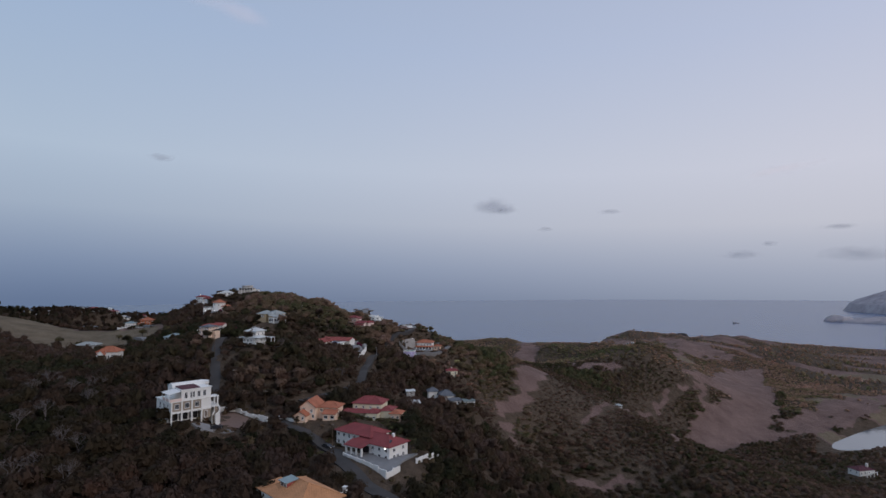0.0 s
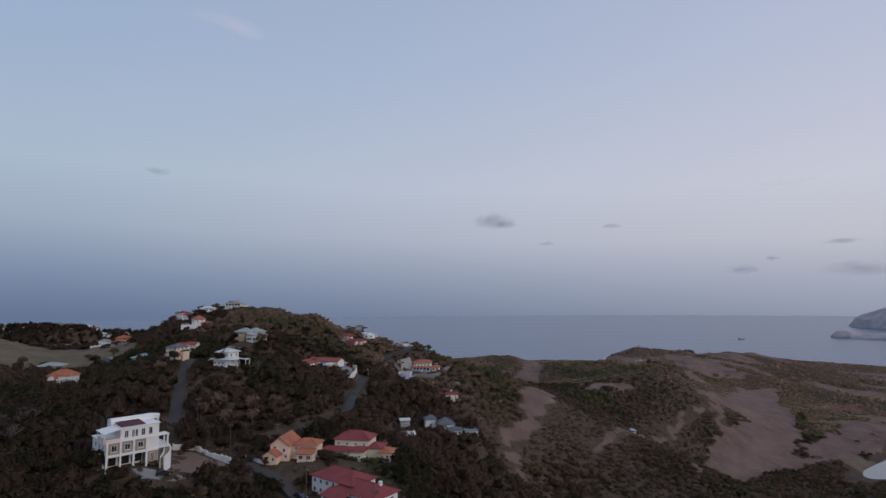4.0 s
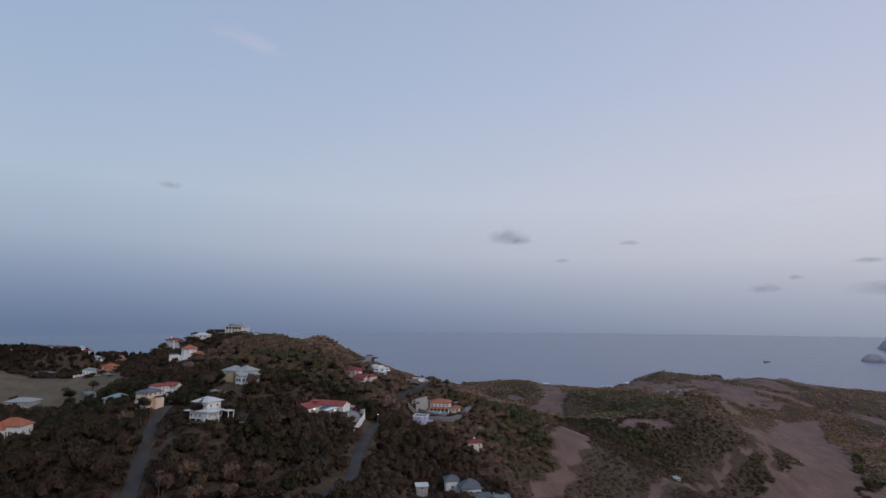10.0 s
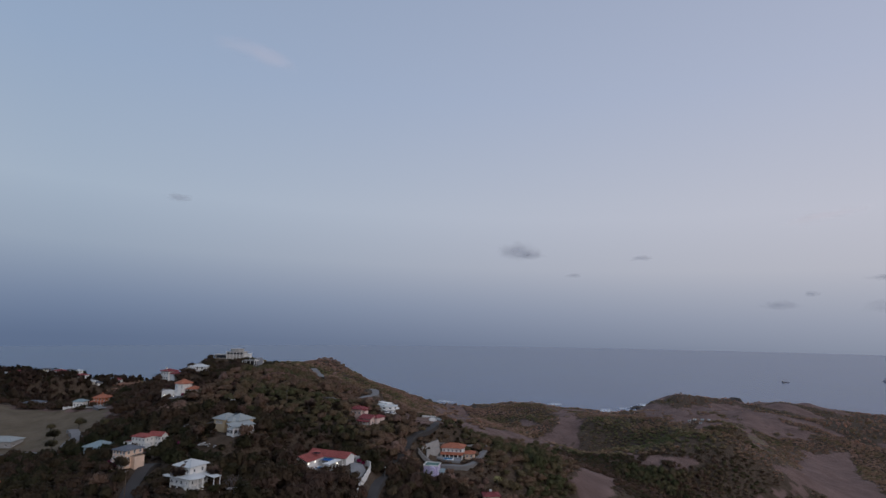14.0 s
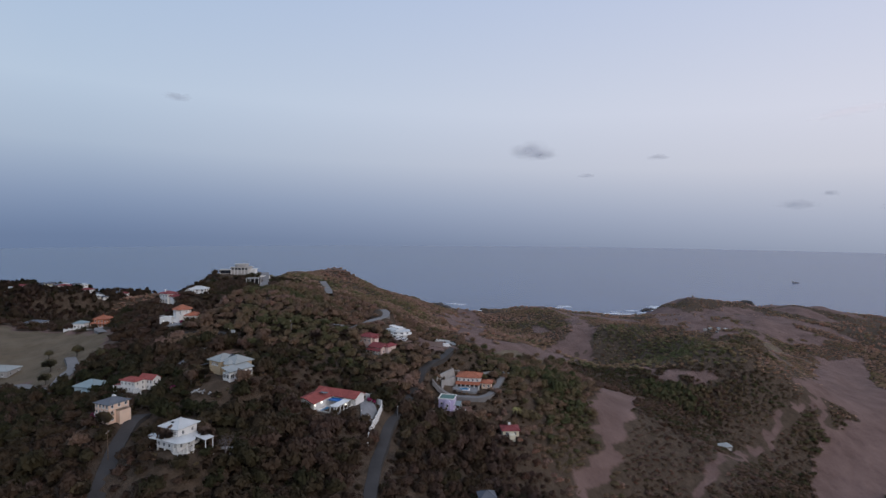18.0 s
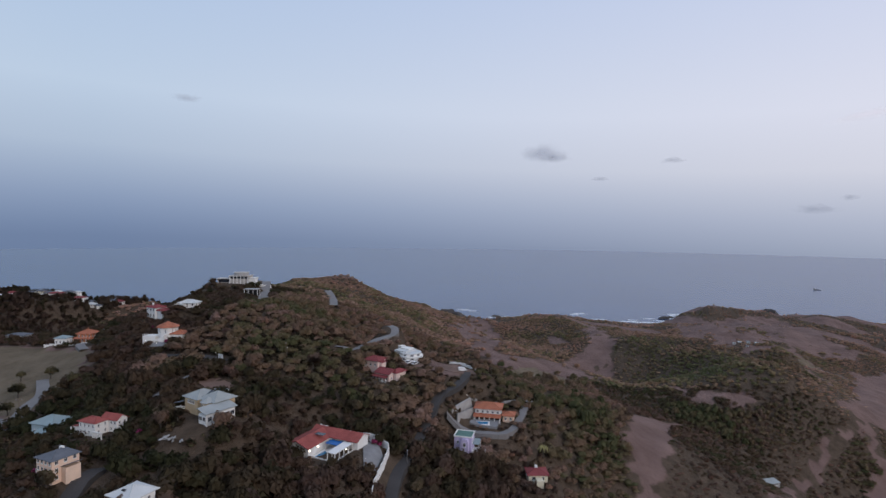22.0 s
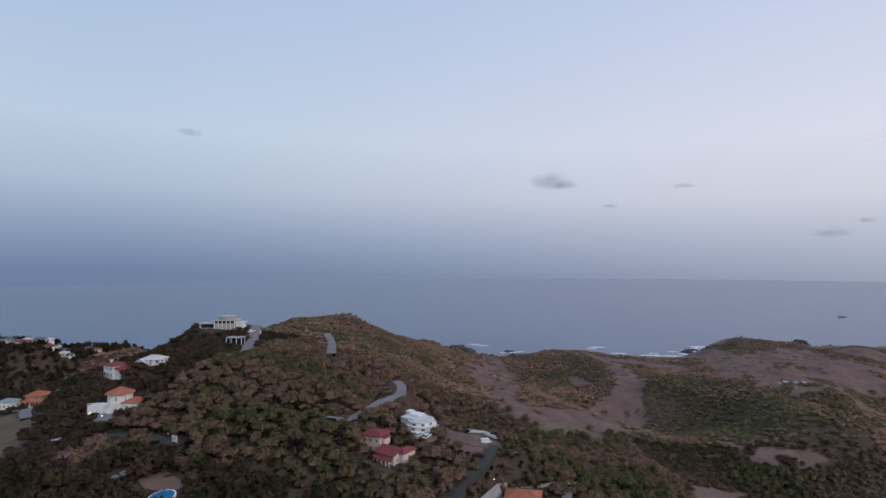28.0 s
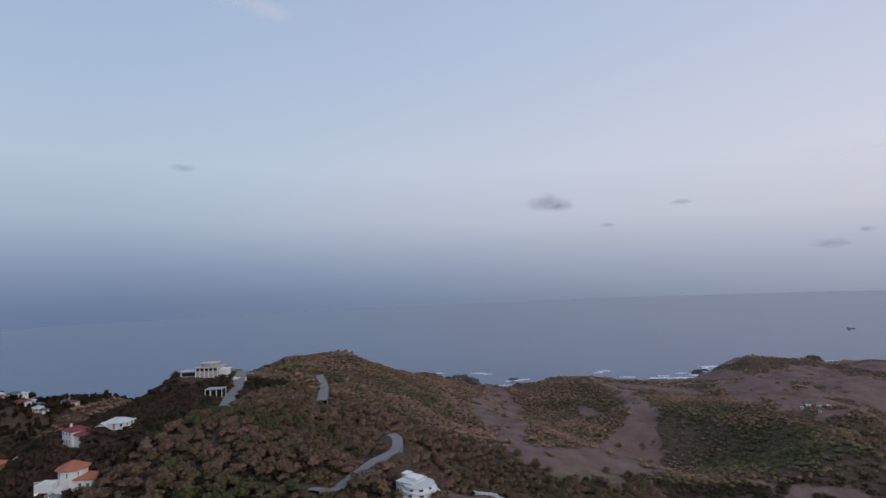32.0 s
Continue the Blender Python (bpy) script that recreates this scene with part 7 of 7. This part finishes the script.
def tree_kind(name, r, h, trunk, k, tint, label, category="tree", squash=1.0):
    """One tree: tapered trunk with limbs, and a crown of leaf sprays."""
    ob = new(name)
    tagged(ob, label, category)
    bm = bmesh.new()
    bar(bm, Vector((0, 0, -1)), Vector((0.1, 0, trunk)), 0.2 + r * 0.04, 7, 0.12 + r * 0.02)
    for i in range(4):
        a = i * 1.6 + k
        bar(bm, Vector((0.1, 0, trunk * 0.85)), Vector((r * 0.5 * math.cos(a), r * 0.5 * math.sin(a), trunk + (h - trunk) * 0.5)), 0.1 + r * 0.015, 5, 0.05)
    part("trunk", bm, M_TRUNK, ob)
    T = np.concatenate([LOD_NEAR[k % 10], LOD_NEAR[(k + 3) % 10] * np.array([0.95, -0.95, 1.02]) * np.array([1, 1, 1])])
    q = T[:, :3] * np.array([r, r, (h - trunk) * 0.78 * squash]) + np.array([0, 0, trunk * 0.8])
    crown = new("crown", tri_mesh("crown", q, T[:, 3], np.clip(tint + rng.normal(scale=0.05, size=len(T)), 0, 1), M_LEAF))
    crown.parent = ob
    return ob


def set_down(ob, spots, group):
    """Copies of a thing set on the land."""
    first = True
    for x, y, s in spots:
        m = pose(x, y, gz(x, y), 0, 0, (x * 37 + y * 11) % 360) @ Matrix.Diagonal((s, s, s, 1))
        if first:
            ob.matrix_world = m
            first = False
        else:
            copy_thing(ob, m)


set_down(tree_kind("tree", 3.4, 6.6, 2.0, 1, 0.18, "round dark green tree standing in the dry field"), [(-212, 381, 1), (-212, 364, 1.1), (-232, 387, 0.8), (-184, 360, 1), (-196, 342, 0.9), (-250, 372, 0.9), (-270, 380, 1)], "field")
set_down(tree_kind("tree", 3.6, 7.2, 2.2, 4, 0.62, "broad brown-olive tree on the wooded slope"), [(-75, 222, 1), (-67, 227, 0.9), (-76, 213, 0.8), (-84, 224, 1), (-80, 232, 1.1), (-70, 235, 1), (-63, 241, 0.9), (-118, 262, 1), (-92, 258, 1.1), (-84, 262, 0.9), (-74, 300, 1.1), (-88, 296, 1), (-106, 296, 0.9), (-62, 296, 1), (-36, 335, 1), (-30, 352, 0.8), (-72, 384, 0.9), (-84, 362, 1.1), (-104, 352, 1.2), (-140, 372, 1.1), (-152, 392, 1)], "slope")
set_down(tree_kind("tree", 3.2, 7.0, 2.4, 6, 0.34, "olive-green tree beside the lane"), [(-69, 217, 0.9), (-63, 232, 0.9), (-76, 228, 1), (-106, 299, 1), (-110, 302, 0.9), (-101.5, 297, 0.9), (-116, 268, 1), (-104, 243, 1.1), (-88, 236, 1), (-96, 262, 0.8), (-50, 290, 1.1), (-36, 300, 1), (-36, 316, 1.1), (-52, 342, 1), (-30, 328, 1.2), (-20, 336, 1), (-62, 344, 1), (-52, 176, 0.9), (-60, 172, 1)], "lane")
set_down(tree_kind("tree", 2.6, 5.2, 1.6, 8, 0.95, "small rust-brown tree in dry leaf"), [(-60, 168, 1), (-72, 160, 1.1), (-48, 166, 0.9), (-66, 150, 1.1), (-96, 348, 1), (-110, 344, 1.1), (-130, 382, 1), (-118, 396, 1.1), (-100, 404, 1), (-138, 402, 0.9)], "dry")
set_down(tree_kind("bougainvillea", 2.2, 3.4, 0.5, 2, 0.15, "magenta-flowering bougainvillea by a garden wall", "shrub"), [(-124, 274, 0.8), (-120, 272, 0.7), (-116, 293, 1.1), (-113, 297, 1), (-52, 326, 0.8), (-50, 327, 0.7), (-184, 414, 1.2), (-178, 412, 1), (-172, 384, 1), (-160, 386, 0.9)], "boug")
for ob in list(bpy.data.objects):
    if ob.name.startswith("crown") and ob.parent and ob.parent.name.startswith("bougainvillea"):
        ob.data.materials.clear()
        ob.data.materials.append(M_REDCLOTH)


def bare_tree(seed):
    """A leafless grey tree, forked four times."""
    r2 = random.Random(seed)
    ob = new("bare_tree")
    tagged(ob, "leafless pale grey tree among dark woods", "tree")
    bm = bmesh.new()
    twigs = bmesh.new()

    def fork(a, d, length, rad, level):
        b = a + d * length
        bar(bm if level < 2 else twigs, a, b, rad, 5 if level < 2 else 3, rad * 0.7)
        if level < 5:
            for _ in range(3 if level < 4 else 2):
                e = (d + Vector((r2.uniform(-1.0, 1.0), r2.uniform(-1.0, 1.0), r2.uniform(-0.25, 0.35)))).normalized()
                fork(b, e, length * r2.uniform(0.6, 0.82), rad * 0.62, level + 1)

    fork(Vector((0, 0, -0.5)), Vector((0.05, 0, 1)), 2.4, 0.2, 0)
    part("trunk", bm, M_BARE, ob)
    part("twigs", twigs, M_BARE, ob)
    return ob


set_down(bare_tree(3), [(-136, 182, 1.1), (-119, 166, 1), (-118, 183, 1.1), (-98, 135, 0.9), (-118, 154, 1), (-130, 192, 1)], "bare")
set_down(bare_tree(8), [(-103, 149, 1.1), (-89, 132, 0.9), (-125, 200, 1.1), (-97, 149, 1), (-140, 196, 1.2), (-99, 128, 1), (-78, 262, 0.9), (-48, 252, 0.9)], "bare")

# palm by the small red cottage
pm = thing("palm", 7, 368, gz(7, 368), 0, "yellowing palm beside the small cottage", "palm")
bm = bmesh.new()
bar(bm, Vector((0, 0, -1)), Vector((0.4, 0, 6)), 0.22, 7, 0.15)
part("trunk", bm, M_TRUNK, pm)
M_FROND = mat("yellow_green_frond", (0.24, 0.21, 0.08), 0.7, vary=0.3, scale=1)
for i in range(14):
    a = i * 0.45 + (i % 3) * 0.2
    bm = bmesh.new()
    row = []
    for j in range(6):
        u = j / 5
        r = 2.6 * u
        z = 6 + 1.1 * math.sin(u * 2.6) - 1.5 * u * u
        w = 0.42 * math.sin(math.pi * (0.12 + 0.86 * u))
        c = Vector((0.4 + r * math.cos(a), r * math.sin(a), z))
        s = Vector((-math.sin(a), math.cos(a), -0.25)) * w
        row.append((bm.verts.new(c - s), bm.verts.new(c + Vector((0, 0, 0.06))), bm.verts.new(c + Vector((-s.x, -s.y, s.z)) * -1 + Vector((0, 0, s.z * 2)))))
    for p, q in zip(row[:-1], row[1:]):
        bm.faces.new((p[0], p[1], q[1], q[0]))
        bm.faces.new((p[1], p[2], q[2], q[1]))
    part("frond", bm, M_FROND, pm)


# ---- street furniture and cars ----


def pole_kind(label, lit):
    ob = new("utility_pole" if not lit else "street_lamp")
    tagged(ob, label, "pole" if not lit else "lamp")
    bm = bmesh.new()
    bar(bm, Vector((0, 0, -1)), Vector((0, 0, 8.6 if not lit else 6.5)), 0.11, 7, 0.07)
    part("pole", bm, M_WOOD if not lit else M_METAL, ob)
    if lit:
        bm = bmesh.new()
        bar(bm, Vector((0, 0, 6.4)), Vector((1.3, 0, 6.8)), 0.06)
        part("arm", bm, M_METAL, ob)
        head = part("lamp_head", boxes((1.0, 1.7, -0.14, 0.14, 6.72, 6.86)), M_METAL, ob)
        part("bulb", boxes((1.05, 1.6, -0.12, 0.12, 6.62, 6.716)), M_LAMP, head, "lit white lamp")
    else:
        part("crossarm", boxes((-0.9, 0.9, -0.07, 0.07, 7.7, 7.85)), M_WOOD, ob)
        for x in (-0.8, 0.0, 0.8):
            part("insulator", boxes((x - 0.06, x + 0.06, -0.06, 0.06, 7.86, 8.1)), M_GREYW, ob)
    return ob


set_down(pole_kind("grey utility pole with a crossarm beside the lane", False), [(-67, 208, 1), (-54, 214, 1), (-84, 222, 1), (-108, 258, 1), (-36, 182, 1), (-46, 300, 1), (-96, 364, 0.9), (-180, 330, 1)], "poles")
set_down(pole_kind("slim lit street lamp", True), [(-41, 327, 1), (-23, 389, 0.7), (-122, 358, 0.5), (-97, 368, 0.6), (-52, 312, 0.4), (-49, 313, 0.4)], "lamps")


def car(name, x, y, rz, paint, label, van=False):
    ob = thing(name, x, y, gz(x, y) + 0.25, rz, label, "car" if not van else "van")
    h = 1.35 if not van else 1.9
    bm = bmesh.new()
    prof = [(-2.1, 0.35), (-2.12, 0.85), (-1.9, 0.95), (1.05, 0.98), (2.0, 0.85), (2.12, 0.6), (2.1, 0.35)]
    prism(bm, [(u, -0.85, z) for u, z in prof], [(u, 0.85, z) for u, z in prof])
    part("body", bm, paint, ob)
    bm = bmesh.new()
    cab = [(-1.85, 0.96), (-1.45, h), (0.25, h), (0.95, 0.98)] if not van else [(-2.05, 0.96), (-2.0, h), (1.1, h), (1.6, 0.98)]
    prism(bm, [(u, -0.76, z) for u, z in cab], [(u, 0.76, z) for u, z in cab])
    part("cabin", bm, M_GLASS if not van else paint, ob, "dark glazed cabin" if not van else "")
    part("roof", boxes((cab[1][0] + 0.05, cab[2][0] - 0.05, -0.72, 0.72, h + 0.004, h + 0.05)), paint, ob)
    if van:
        part("windscreen", boxes((1.2, 1.64, -0.7, 0.7, 1.0, 1.5)), M_GLASS, ob)
    for u in (-1.3, 1.35):
        for s in (-0.86, 0.86):
            bm = bmesh.new()
            bar(bm, Vector((u, s - 0.1, 0.33)), Vector((u, s + 0.1, 0.33)), 0.33, 14)
            w = part("wheel", bm, M_TYRE, ob)
            bm = bmesh.new()
            bar(bm, Vector((u, s - 0.12, 0.33)), Vector((u, s + 0.12, 0.33)), 0.19, 10)
            part("rim", bm, M_METAL, w)
    for s in (-0.6, 0.6):
        part("headlight", boxes((2.05, 2.14, s - 0.2, s + 0.2, 0.62, 0.76)), M_FRAME, ob)
        part("tail_light", boxes((-2.15, -2.06, s - 0.15, s + 0.15, 0.68, 0.82)), M_REDROOF, ob)
    return ob


car("car", -37.6, 182.5, -37, M_CARD, "dark parked car at the red-roofed villa")
car("car", -15.5, 173.5, 40, M_CARW, "white parked car on the paved drive")
car("car", -51, 397, 70, M_CARW, "pale parked car in the earth yard")
car("car", -48.1, 397.6, 70, M_CARW, "pale parked car in the earth yard")
car("van", -27, 409, 20, M_CARW, "white parked van by the crest wall", True)
car("car", -73, 178.8, 46, M_CARD, "dark car under the white villa's arcade")

# blank notice board by the upper lane
sg = thing("notice_board", -120, 357.5, gz(-120, 357.5), -20, "white notice board on two posts beside the lane", "sign")
part("board", boxes((-1.2, 1.2, -0.05, 0.05, 1.2, 3.0)), M_FRAME, sg)
for x in (-1.0, 1.0):
    part("post", boxes((x - 0.07, x + 0.07, 0.055, 0.2, -0.6, 3.0)), M_METAL, sg)
for i in range(3):
    part("text_bar", boxes((-0.9, 0.9 - 0.3 * i, -0.062, -0.052, 2.55 - i * 0.45, 2.75 - i * 0.45)), M_TINGREY, sg)

# clipped hedges
for pts, label in ((((-38, 206.5), (-30, 205.6), (-17, 204.5)), "clipped dark green hedge before the cream villa"), (((-79, 378), (-76, 387), (-73, 397)), "low clipped green hedge beside the hill lane")):
    hx = np.concatenate([np.linspace(pts[i][0], pts[i + 1][0], 20) for i in range(2)])
    hy = np.concatenate([np.linspace(pts[i][1], pts[i + 1][1], 20) for i in range(2)])
    hz = ground(hx, hy)
    tr, so = [], []
    for x, y, z in zip(hx, hy, hz):
        T = LOD_MID[int(abs(x * 7)) % 8]
        tr.append(T[:, :3] * np.array([0.95, 0.95, 1.3]) + np.array([x, y, z]))
        so.append(T[:, 3])
    hedge = new("hedge", tri_mesh("hedge", np.concatenate(tr), np.concatenate(so), np.full(sum(len(s) for s in so), 0.15), M_LEAF))
    tagged(hedge, label, "hedge")
